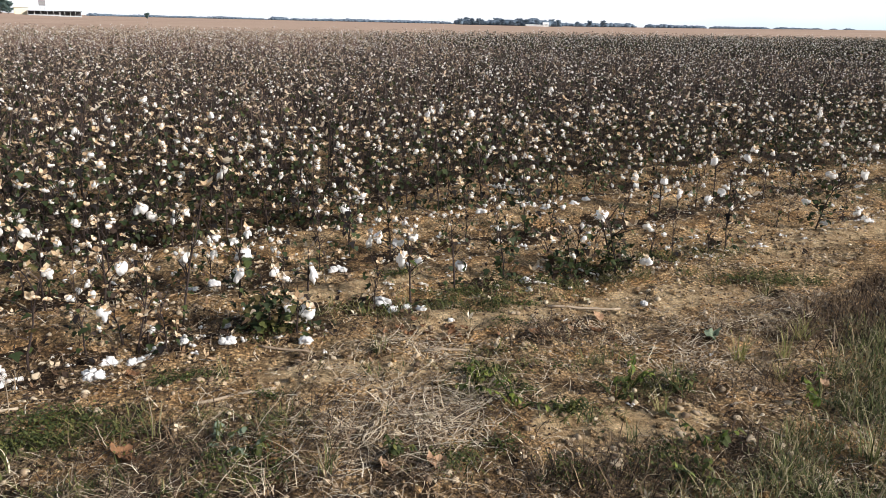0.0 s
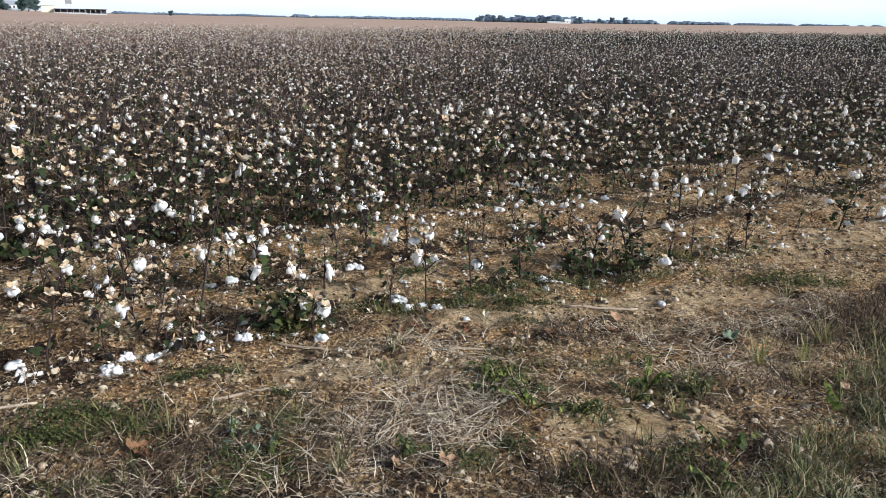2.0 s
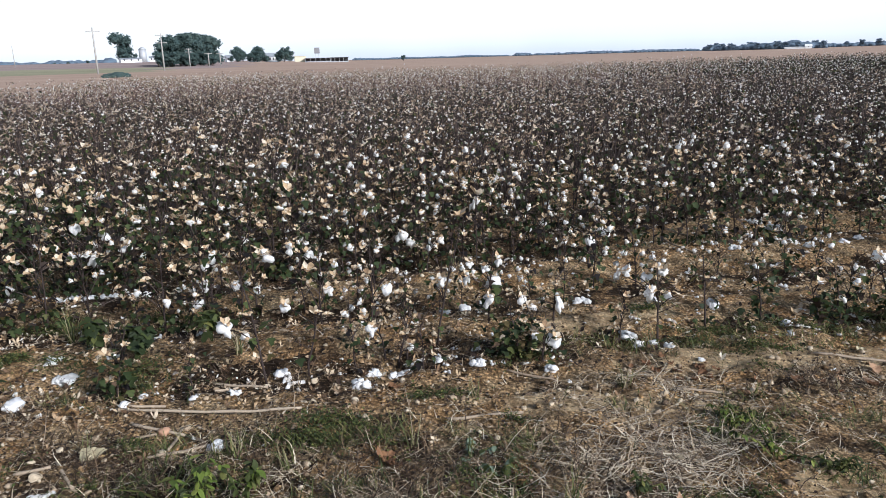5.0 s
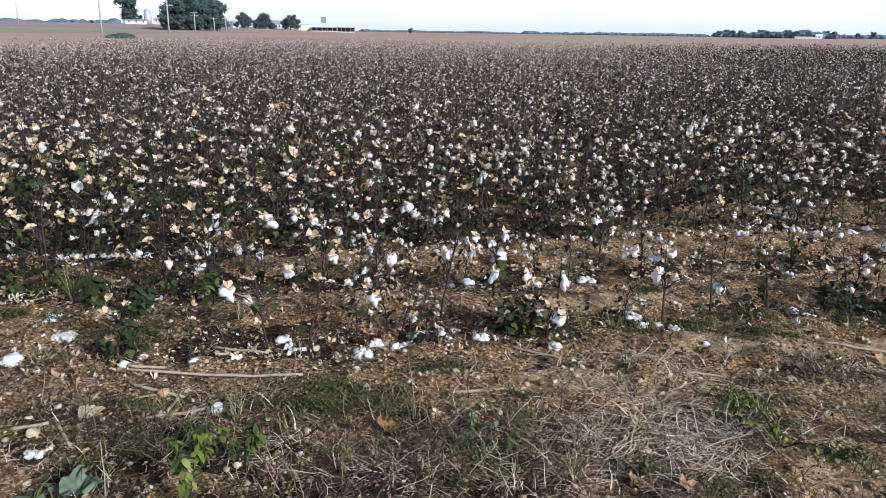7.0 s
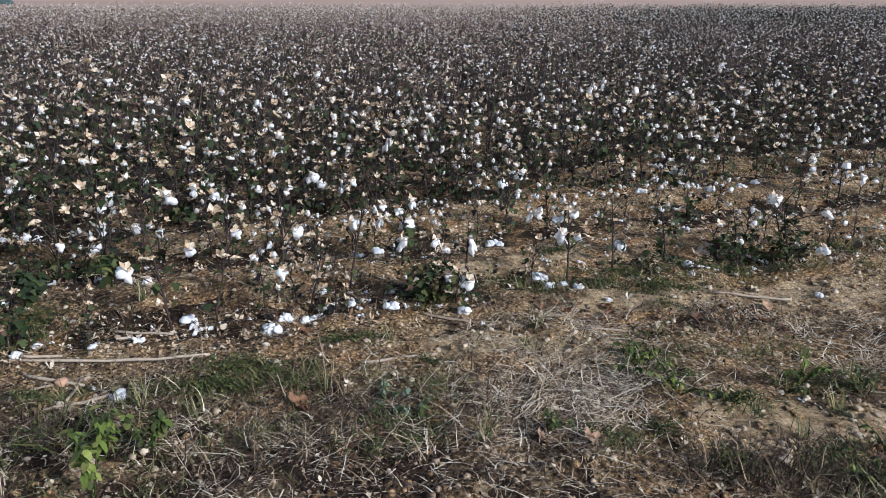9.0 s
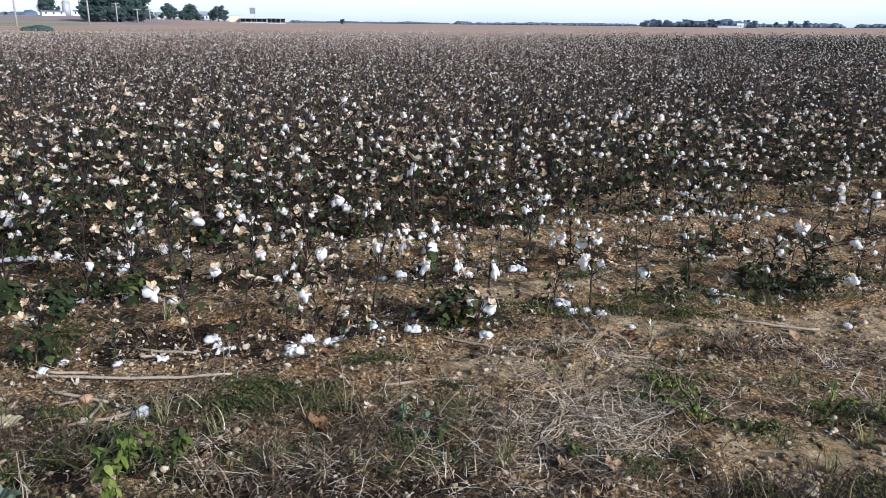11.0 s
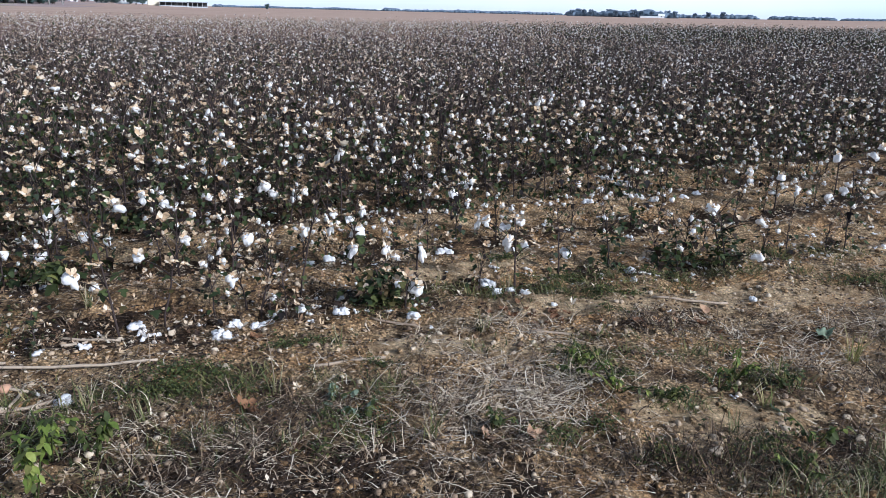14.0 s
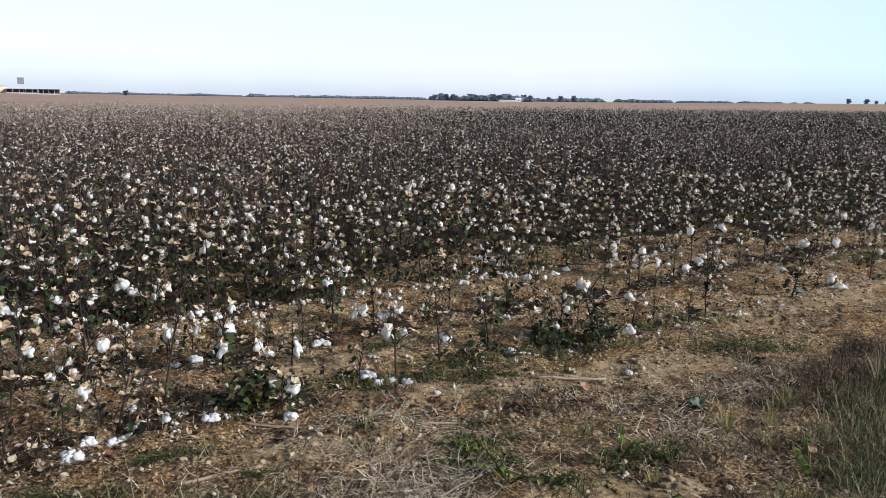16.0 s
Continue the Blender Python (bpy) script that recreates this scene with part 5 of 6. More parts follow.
for x0, y0, x1, y1, rad in ((-1.62, 2.80, -0.78, 2.77, 0.0062), (-1.57, 2.82, -1.43, 2.88, 0.009), (-1.48, 2.67, -1.23, 2.62, 0.008),
                            (-1.23, 2.62, -1.11, 2.52, 0.007), (-1.22, 2.43, -1.28, 2.70, 0.006), (-1.27, 2.36, -1.08, 2.50, 0.008),
                            (-1.42, 2.57, -1.35, 2.61, 0.006), (-1.61, 2.33, -1.47, 2.19, 0.010), (-1.28, 3.07, -1.01, 3.04, 0.006),
                            (-1.24, 2.98, -1.15, 3.04, 0.007), (0.10, 3.19, 0.33, 3.11, 0.006), (1.41, 6.03, 1.67, 5.61, 0.009),
                            (1.38, 5.68, 1.50, 5.28, 0.008), (1.93, 2.10, 2.02, 2.00, 0.004), (-2.06, 2.76, -2.21, 2.80, 0.008), (-1.72, 2.24, -1.60, 2.28, 0.010)):
    cane(x0, y0, x1, y1, rad, "bleached dry plant stalk lying on the soil")
cane(-0.15, 2.68, 0.16, 2.76, 0.0075, "weathered grey brown stick lying on the verge")
cane(0.85, 3.05, 1.05, 3.02, 0.007, "weathered grey brown stick lying on the verge")
cane(1.60, 3.42, 1.98, 3.34, 0.009, "weathered grey brown stick lying on the verge")


def fallen_leaf(x, y, size, turn, mat, label, seed, tilt=0.25):
    """A dead leaf, curled up at its rim and crumpled."""
    r = np.random.default_rng(seed)
    rim = leaf_shape(seed)[0][:-1, :2]
    rim = np.concatenate([rim + (np.roll(rim, -1, 0) - rim) * u for u in (0.0, 0.33, 0.67)], 1).reshape(-1, 2) * r.uniform(0.92, 1.06, (30, 1))
    mid = np.array([0.4, 0.0])
    v = np.concatenate([[mid]] + [mid + (rim - mid) * u for u in (0.3, 0.55, 0.8, 1.0)]) - mid
    out = np.linalg.norm(v, axis=1)
    z = 0.5 * out**2 + 0.10 * np.sin(v[:, 0] * 9 + seed) * np.cos(v[:, 1] * 8) + 0.07 * np.sin(v @ r.normal(0, 14, 2)) - 0.06 * np.exp(-(v[:, 1] / 0.05) ** 2)
    v = np.c_[v, z - z.min()]
    f = [(0, 1 + k, 1 + (k + 1) % 30) for k in range(30)]
    for q in range(3):
        for k in range(30):
            a, b = 1 + q * 30 + k, 1 + q * 30 + (k + 1) % 30
            f += [(a, a + 30, b + 30), (a, b + 30, b)]
    ob = new("fallen_leaf", mesh_of("fallen_leaf", v * size, f, [mat]))
    ob.matrix_basis = Matrix.Translation((x, y, float(ground_z(x, y)) + 0.004)) @ Matrix.Rotation(turn, 4, "Z") @ Matrix.Rotation(tilt, 4, "X")
    tagged(ob, label, "dead leaf", "dead leaves on the ground")


M_RUST = varied("rust_brown_leaf", [(0.0, (0.20, 0.10, 0.05)), (1.0, (0.27, 0.14, 0.07))], 0.8, 60.0, False, 0.4, 0.3, 0.15)
M_PALE = varied("pale_dead_leaf", [(0.0, (0.52, 0.45, 0.28)), (1.0, (0.58, 0.50, 0.33))], 0.8, 60.0, False, 0.35, 0.3, 0.15)
M_SALMON = varied("salmon_dead_leaf", [(0.0, (0.36, 0.22, 0.13)), (1.0, (0.46, 0.30, 0.19))], 0.8, 60.0, False, 0.3, 0.3, 0.15)
M_GREY_LEAF = varied("grey_green_leaf", [(0.0, (0.17, 0.22, 0.14)), (1.0, (0.22, 0.27, 0.18))], 0.7, 60.0, False, 0.3, 0.3, 0.2)
fallen_leaf(-1.51, 2.385, 0.09, 0.4, M_PALE, "crumpled pale yellow dead leaf", 41)
fallen_leaf(-0.37, 2.39, 0.085, 1.2, M_RUST, "curled rust brown dead leaf", 42, 0.6)
fallen_leaf(-0.33, 2.33, 0.07, 2.6, M_RUST, "curled rust brown dead leaf", 43, 0.5)
fallen_leaf(1.80, 3.25, 0.085, 1.0, M_SALMON, "salmon tan dead leaf on dark litter", 44, 0.7)
fallen_leaf(1.72, 3.12, 0.06, 2.0, M_SALMON, "salmon tan dead leaf on dark litter", 45)
fallen_leaf(2.23, 2.89, 0.085, 0.3, M_GREY_LEAF, "pale grey green leaf on straw", 46)
fallen_leaf(1.635, 2.25, 0.055, 1.9, M_GREY_LEAF, "pale grey green leaf on the soil", 47, 0.6)
fallen_leaf(0.66, 2.08, 0.075, 0.5, M_SALMON, "salmon tan dead leaf on dark litter", 48)
fallen_leaf(0.48, 2.10, 0.07, 1.7, M_SALMON, "salmon tan dead leaf on dark litter", 49, 0.7)
fallen_leaf(2.44, 2.36, 0.07, 0.9, M_SALMON, "salmon tan dead leaf on the verge", 50)
fallen_leaf(1.87, 3.52, 0.045, 0.2, M_PALE, "crumpled pale yellow dead leaf", 51)
fallen_leaf(1.48, 3.52, 0.08, 2.2, M_RUST, "curled rust brown dead leaf", 52)
fallen_leaf(-0.42, 3.02, 0.06, 2.2, M_RUST, "curled rust brown dead leaf", 53)
fallen_leaf(0.70, 2.40, 0.07, 2.9, M_PALE, "crumpled pale yellow dead leaf", 54, 0.4)


_l = random.Random(61)
for k in range(16):                                         # a drift of rust brown leaves
    fallen_leaf(0.95 + _l.gauss(0, 0.12), 3.22 + _l.gauss(0, 0.06), _l.uniform(0.03, 0.055), _l.uniform(0, 6.28), M_RUST, "curled rust brown dead leaf", 60 + k, _l.uniform(0.0, 0.6))
for k in range(12):
    fallen_leaf(1.6 + _l.gauss(0, 0.22), 3.1 + _l.gauss(0, 0.07), _l.uniform(0.03, 0.06), _l.uniform(0, 6.28), M_RUST if k % 3 else M_SALMON, "curled brown dead leaf on dark litter", 80 + k, _l.uniform(0.0, 0.6))


# ---- weeds ----
def leafy_weed(x, y, height, leaves, size, mats, label, seed, droop=0.9, lobed=False):
    r = random.Random(seed)
    weed = new("weed")
    s, l = Soup(), Soup()
    for k in range(3 if height > 0.15 else 5):
        a = r.uniform(0, 6.28)
        reach = height * r.uniform(0.1, 0.4) * (0.7 if height > 0.24 else 1.0) if height > 0.15 else height * r.uniform(0.4, 1.4)
        tip = Vector((math.cos(a) * reach, math.sin(a) * reach, height * r.uniform(0.7 if height > 0.15 else 0.4, 1.05)))
        mid = tip * 0.5 + Vector((0, 0, height * 0.1))
        s.add(tube([(0, 0, -0.02), mid, tip], [0.0035, 0.0028, 0.0015], 5))
        for j in range(leaves // (3 if height > 0.15 else 5)):
            u = r.uniform(0.25, 1.0)
            at = Vector((0, 0, 0)).lerp(mid, u * 2) if u < 0.5 else mid.lerp(tip, u * 2 - 1)
            l.add(leaf_shape(r.randrange(99), lobed), 1 if r.random() < 0.3 else 0, leaf_to(at, r.uniform(0, 6.28), r.uniform(-0.2, droop), size * r.uniform(0.6, 1.25)))
    part("stalk", s.mesh("stalk", [M_WEED]), weed)
    part("foliage", l.mesh("foliage", mats), weed)
    weed.matrix_basis = Matrix.Translation((x, y, float(ground_z(x, y))))
    return tagged(weed, label, "weed", "weeds on the verge")


leafy_weed(-0.92, 1.90, 0.27, 84, 0.042, [M_LIME, M_WEED], "drooping lime green leafy weed", 1, 1.5)
leafy_weed(-0.82, 2.12, 0.2, 48, 0.036, [M_WEED, M_LIME], "drooping pale green leafy weed", 2, 1.4)
leafy_weed(-0.96, 2.12, 0.22, 42, 0.036, [M_LIME, M_WEED], "small drooping lime green weed", 22, 1.4)
leafy_weed(-1.08, 2.12, 0.14, 18, 0.035, [M_WEED, M_LIME], "small leafy green weed", 3, 1.0)
leafy_weed(-1.42, 1.88, 0.07, 10, 0.045, [M_GREY_LEAF, M_WEED], "broad grey green leaved weed", 4, 0.5, True)
fallen_leaf(-1.29, 1.93, 0.14, 0.2, M_GREY_LEAF, "large crumpled grey green leaf", 55, 0.12)
leafy_weed(1.58, 2.49, 0.14, 50, 0.032, [M_LIME, M_WEED], "small lime green leafy weed", 5, 1.0)
leafy_weed(1.50, 2.44, 0.08, 50, 0.022, [M_WEED, M_WEED], "small leafy green weed", 6)
leafy_weed(1.06, 2.40, 0.13, 80, 0.024, [M_LIME, M_WEED], "small lime green leafy weed", 7)
leafy_weed(0.95, 2.62, 0.10, 80, 0.024, [M_WEED, M_LIME], "small leafy green weed", 8)
leafy_weed(1.03, 2.72, 0.09, 70, 0.024, [M_WEED, M_LIME], "small leafy green weed", 9)
leafy_weed(1.23, 2.33, 0.07, 70, 0.022, [M_WEED, M_WEED], "small leafy green weed", 10)
leafy_weed(1.66, 2.02, 0.12, 40, 0.034, [M_WEED, M_LIME], "leafy green weed among verge grass", 11)
leafy_weed(1.50, 1.84, 0.10, 60, 0.026, [M_WEED, M_LIME], "leafy green weed among verge grass", 12)
leafy_weed(-0.05, 2.40, 0.07, 50, 0.03, [M_GREY_LEAF, M_WEED], "low grey green weed in straw", 13, 0.6)
leafy_weed(0.05, 2.28, 0.07, 50, 0.03, [M_WEED, M_GREY_LEAF], "low grey green weed in straw", 14, 0.6)
leafy_weed(0.52, 2.16, 0.08, 60, 0.024, [M_WEED, M_WEED], "small leafy green weed", 15)
leafy_weed(1.75, 2.38, 0.08, 50, 0.026, [M_WEED, M_WEED], "small leafy green weed", 16)
leafy_weed(-1.75, 3.30, 0.20, 40, 0.075, [M_LEAF, M_WEED], "broad leaved green weed between the rows", 17, 0.8, True)
leafy_weed(-2.05, 3.42, 0.18, 36, 0.075, [M_LEAF, M_WEED], "broad leaved green weed between the rows", 18, 0.8, True)
leafy_weed(-1.45, 3.52, 0.22, 40, 0.06, [M_WEED, M_LEAF], "bushy green weed between the rows", 19, 0.8, True)
leafy_weed(2.62, 2.12, 0.18, 44, 0.034, [M_WEED, M_LIME], "leafy green weed among verge grass", 20)
leafy_weed(2.30, 2.22, 0.14, 40, 0.032, [M_LIME, M_WEED], "leafy green weed among verge grass", 21)


# ---- loose stuff on the ground ----
M_ROTTED = varied("rotted_stalk", [(0.0, (0.022, 0.014, 0.009)), (0.55, (0.066, 0.041, 0.024)), (0.8, (0.16, 0.105, 0.060)), (1.0, (0.38, 0.275, 0.165))], 0.85, 90.0, True, 0.3, 0.0)
M_FINE_GRASS = varied("fine_green_grass", [(0.0, (0.038, 0.052, 0.020)), (0.4, (0.095, 0.112, 0.036)), (0.75, (0.20, 0.195, 0.065)), (1.0, (0.40, 0.33, 0.16))], 0.7, 60.0, True, 0.3, 0.0, 0.3)
def turned_scatter(soups, x, y, z, turn, tilt, size, out, seed=5):
    rng = np.random.default_rng(seed)
    pick = rng.integers(0, len(soups), len(x))
    spin = rng.uniform(0, 6.28, len(x))
    for k, (v, f, m) in enumerate(soups):
        i = pick == k
        n = int(i.sum())
        if not n:
            continue
        ct, st, cs, ss = np.cos(tilt[i])[:, None], np.sin(tilt[i])[:, None], np.cos(spin[i])[:, None], np.sin(spin[i])[:, None]
        a, b, c = (v[None, :, j] * np.ones((n, 1)) for j in range(3))
        a, b = a * cs - b * ss, a * ss + b * cs
        b, c = b * ct - c * st, b * st + c * ct
        ca, sa = np.cos(turn[i])[:, None], np.sin(turn[i])[:, None]
        a, b = a * ca - b * sa, a * sa + b * ca
        q = size[i][:, None]
        out.v.append(np.stack([a * q + x[i][:, None], b * q + y[i][:, None], c * q + z[i][:, None]], -1).reshape(-1, 3))
        off = out.n + np.arange(n)[:, None, None] * len(v)
        out.f.append((f[None] + off).reshape(-1, 3))
        out.m.append(np.tile(m, n))
        out.n += n * len(v)


def strands(x, y, z, yaw, length, rise, bend, curl, width, segs, sides, seed, kink=0.0):
    """Blades and straws: each grows from its foot, bending and curling as it goes."""
    rng = np.random.default_rng(seed)
    n = len(x)
    p = np.stack([x, y, z], 1)
    rings = []
    for s in range(segs + 1):
        u = s / segs
        yaw = yaw + kink * rng.normal(0, 1, n)
        el, ya = rise - bend * u, yaw + curl * (u - 0.5)
        d = np.stack([np.cos(el) * np.cos(ya), np.cos(el) * np.sin(ya), np.sin(el)], 1)
        side = np.stack([-np.sin(ya), np.cos(ya), np.zeros(n)], 1)
        up = np.cross(d, side)
        w = (width * (1 - (0.85 if sides == 2 else 0.35) * u))[:, None]
        if sides == 2:
            rings.append(np.stack([p - side * w, p + side * w], 1))
        else:
            rings.append(np.stack([p + side * w, p - side * w * 0.5 + up * w * 0.87, p - side * w * 0.5 - up * w * 0.87], 1))
        if s < segs:
            p = p + d * (length / segs)[:, None]
    v = np.concatenate(rings, 1).reshape(-1, 3)
    f = []
    for s in range(segs):
        for k in range(sides if sides == 3 else 1):
            a, b = s * sides + k, s * sides + (k + 1) % sides
            f += [(a, b, b + sides), (a, b + sides, a + sides)]
    f = np.array(f)[None] + (np.arange(n) * (segs + 1) * sides)[:, None, None]
    return v, f.reshape(-1, 3)


def spread(n, seed, x0=-3.6, x1=6.5, y0=1.2, y1=7.0):
    """Random spots, more of them near the walk."""
    rng = np.random.default_rng(seed)
    y = y0 + (y1 - y0) * rng.random(n) ** 1.9
    x = rng.uniform(-1, 1, n)
    x = np.where(x < 0, x * (0.75 * y + 0.3), x * (1.12 * y + 0.4))
    return x, y, rng


def heap(x, y, cx, cy, rx, ry):
    return np.exp(-((x - cx) / rx) ** 2 - ((y - cy) / ry) ** 2)


def patches(density, seed, ovals):
    """Random spots gathered in oval patches; density is per square metre."""
    rng = np.random.default_rng(seed)
    x, y = [], []
    for cx, cy, rx, ry in ovals:
        n = int(density * rx * ry * 3.1)
        x.append(cx + rng.normal(0, rx * 0.62, n))
        y.append(cy + rng.normal(0, ry * 0.62, n))
    return np.concatenate(x), np.concatenate(y), rng


def grass_zone(x, y):
    """How far a spot lies inside the rank verge grass."""
    edge = np.interp(x, [0.9, 1.2, 1.7, 2.1, 2.5, 3.0, 3.7, 5.5], [1.72, 1.88, 1.95, 2.2, 2.55, 2.85, 3.2, 3.8])
    return edge - y + 0.22 * soft_noise(x * 3, y * 3, 31)


def build_litter():
    # short loose straw all over the verge and under the rows
    x, y, rng = spread(34000, 61, y1=6.2)
    d = row_of(x, y)
    bare = 1 - 0.45 * heap(x, y, 4.2, 4.35, 1.5, 0.4) - 0.8 * heap(x, y, 1.4, 2.22, 0.42, 0.2)
    want = 0.30 + 0.25 * np.clip(x - 0.5, 0, 1) + 0.5 * heap(x, y, 0.55, 2.28, 0.62, 0.36) + 0.12 * heap(x, y, -0.1, 2.3, 0.7, 0.25) + 0.45 * heap(x, y, 2.1, 2.95, 0.5, 0.3) + 0.25 * heap(x, y, 1.7, 2.75, 0.8, 0.4)
    want += 0.45 * np.clip(soft_noise(x * 2.2, y * 2.2, 41) * 2, 0, 1) + 0.12 * (d > -0.4)
    want *= np.clip(bare, 0, 1)
    keep = rng.random(len(x)) < want
    x, y = x[keep], y[keep]
    n = len(x)
    v, f = strands(x, y, ground_z(x, y) + 0.004, rng.uniform(0, 6.28, n), rng.uniform(0.02, 0.11, n), rng.uniform(-0.05, 0.4, n), rng.uniform(0.0, 0.7, n),
                   rng.normal(0, 0.5, n), rng.uniform(0.0009, 0.0024, n), 2, 2, 1, 0.2)
    v[:, 2] = np.maximum(v[:, 2], ground_z(v[:, 0], v[:, 1]) + 0.001)
    tagged(new("straw_litter", mesh_of("straw_litter", v, f, [M_STRAW])), "short loose tan straw on the verge", "straw", kind="stuff")

    # tussocks of long dead grass, fallen over and tangled
    rng = np.random.default_rng(67)
    spots = []
    for cx, cy, rx, ry, count in ((0.50, 2.34, 0.34, 0.18, 18), (0.15, 2.22, 0.40, 0.20, 9), (-0.25, 2.3, 0.4, 0.18, 5), (0.35, 2.02, 0.5, 0.1, 7), (0.85, 2.45, 0.25, 0.12, 14), (2.05, 2.9, 0.4, 0.22, 11),
                                  (1.65, 3.1, 0.3, 0.1, 9), (-1.0, 2.35, 0.4, 0.2, 14), (0.65, 3.1, 0.3, 0.12, 9), (0.95, 3.0, 0.2, 0.1, 5), (2.55, 3.0, 0.4, 0.16, 12), (3.0, 3.2, 0.5, 0.2, 14), (-0.6, 2.15, 0.4, 0.12, 7), (-1.5, 2.2, 0.3, 0.2, 8)):
        spots += [(cx + rng.normal(0, rx * 0.6), cy + rng.normal(0, ry * 0.6)) for _ in range(count)]
    x, y, yaw, rise = [], [], [], []
    for cx, cy in spots:
        m = int(rng.integers(6, 17))
        lie = rng.uniform(0, 6.28)
        x.append(cx + rng.normal(0, 0.028, m))
        y.append(cy + rng.normal(0, 0.024, m))
        yaw.append(lie + rng.normal(0, 1.1, m))
        rise.append(0.08 + rng.uniform(0.0, 0.9, m) ** 1.8)
    x, y, yaw, rise = (np.concatenate(q) for q in (x, y, yaw, rise))
    n = len(x)
    v, f = strands(x, y, ground_z(x, y) + 0.004, yaw, rng.uniform(0.04, 0.19, n) * rng.uniform(0.6, 1.0, n), rise, rise * rng.uniform(0.8, 2.2, n), rng.normal(0, 0.35, n), rng.uniform(0.0010, 0.0027, n), 5, 2, 4, 0.13)
    v[:, 2] = np.maximum(v[:, 2], ground_z(v[:, 0], v[:, 1]) + 0.002)
    tagged(new("dead_grass", mesh_of("dead_grass", v, f, [M_PALE_STRAW])), "tangled tussocks of long dead grey tan grass", "dead grass", kind="stuff")

    # a flattened heap of long bleached straw, lying every way
    rng = np.random.default_rng(75)
    x, y = [], []
    for cx, cy, rx, ry, m in ((0.58, 2.38, 0.24, 0.17, 260), (0.80, 2.32, 0.16, 0.14, 110), (0.62, 2.66, 0.24, 0.09, 110), (0.92, 2.56, 0.12, 0.12, 90), (0.36, 2.18, 0.25, 0.12, 90), (2.06, 2.72, 0.28, 0.16, 130), (2.65, 3.05, 0.3, 0.12, 110), (-0.55, 2.2, 0.4, 0.12, 30), (0.1, 2.45, 0.3, 0.1, 40), (0.75, 3.15, 0.12, 0.07, 60), (-1.2, 2.3, 0.3, 0.12, 30)):
        x.append(cx + rng.normal(0, rx * 0.7, m))
        y.append(cy + rng.normal(0, ry * 0.7, m))
    x, y = np.concatenate(x), np.concatenate(y)
    n = len(x)
    deep = np.clip(heap(x, y, 0.62, 2.36, 0.3, 0.2), 0, 1)
    rise = rng.normal(0.12, 0.22, n)
    v, f = strands(x, y, ground_z(x, y) + 0.004 + 0.045 * deep * rng.random(n), rng.normal(0.4, 1.1, n) + np.pi * (rng.random(n) < 0.5), rng.uniform(0.06, 0.24, n), rise, rise * rng.uniform(0.6, 2.6, n), rng.normal(0, 0.6, n), rng.uniform(0.0012, 0.0031, n), 5, 2, 9, 0.12)
    v[:, 2] = np.maximum(v[:, 2], ground_z(v[:, 0], v[:, 1]) + 0.002)
    tagged(new("straw_heap", mesh_of("straw_heap", v, f, [M_PALE_STRAW])), "flattened heap of long bleached straw", "straw", kind="stuff")

    # dark fine stalks, rotted down
    x, y, rng = patches(1500, 68, ((1.55, 3.12, 0.4, 0.13), (1.6, 1.92, 0.45, 0.16), (0.15, 1.98, 0.6, 0.14), (0.5, 2.25, 0.5, 0.22), (-0.1, 2.25, 0.5, 0.2), (-0.2, 2.45, 0.5, 0.12), (2.3, 2.3, 0.5, 0.3), (2.8, 3.0, 0.5, 0.2), (-0.9, 2.15, 0.5, 0.2), (-1.0, 3.15, 0.6, 0.12), (-1.9, 2.6, 0.4, 0.3), (0.0, 3.45, 0.6, 0.1)))
    more = patches(1700, 70, ((-0.1, 2.05, 0.4, 0.12), (0.0, 3.28, 0.5, 0.12), (-0.8, 3.1, 0.5, 0.12), (0.65, 3.42, 0.4, 0.1), (1.25, 3.62, 0.4, 0.1), (-1.6, 3.0, 0.4, 0.15), (2.1, 3.85, 0.4, 0.12), (-0.6, 2.35, 0.5, 0.2), (-1.2, 2.6, 0.4, 0.2), (0.1, 2.6, 0.5, 0.1), (0.1, 1.95, 0.7, 0.13), (1.6, 1.9, 0.42, 0.13), (-0.8, 1.95, 0.5, 0.16), (2.25, 2.5, 0.3, 0.14), (2.65, 2.85, 0.4, 0.16), (3.2, 3.15, 0.45, 0.18), (1.55, 3.1, 0.35, 0.1), (-0.35, 2.2, 0.35, 0.12)))
    dense = patches(7500, 74, ((1.52, 3.06, 0.24, 0.10), (1.68, 3.2, 0.16, 0.05), (-1.35, 2.28, 0.25, 0.12), (2.3, 2.45, 0.2, 0.08), (1.43, 2.06, 0.16, 0.05)))
    x, y = np.r_[x, more[0], dense[0]], np.r_[y, more[1], dense[1]]
    keep = rng.random(len(x)) < np.clip(0.6 + 1.6 * soft_noise(x * 6, y * 6, 48), 0, 1)
    x, y = x[keep], y[keep]
    n = len(x)
    v, f = strands(x, y, ground_z(x, y) + 0.002, rng.uniform(0, 6.28, n), rng.uniform(0.03, 0.15, n), rng.uniform(0.0, 0.9, n), rng.uniform(0.3, 1.3, n), rng.normal(0, 0.6, n), rng.uniform(0.0010, 0.0028, n), 3, 2, 6, 0.2)
    v[:, 2] = np.maximum(v[:, 2], ground_z(v[:, 0], v[:, 1]) + 0.001)
    tagged(new("rotted_stalks", mesh_of("rotted_stalks", v, f, [M_ROTTED])), "fine dark rotted stalks matted on the soil", "rotted stalks", kind="stuff")

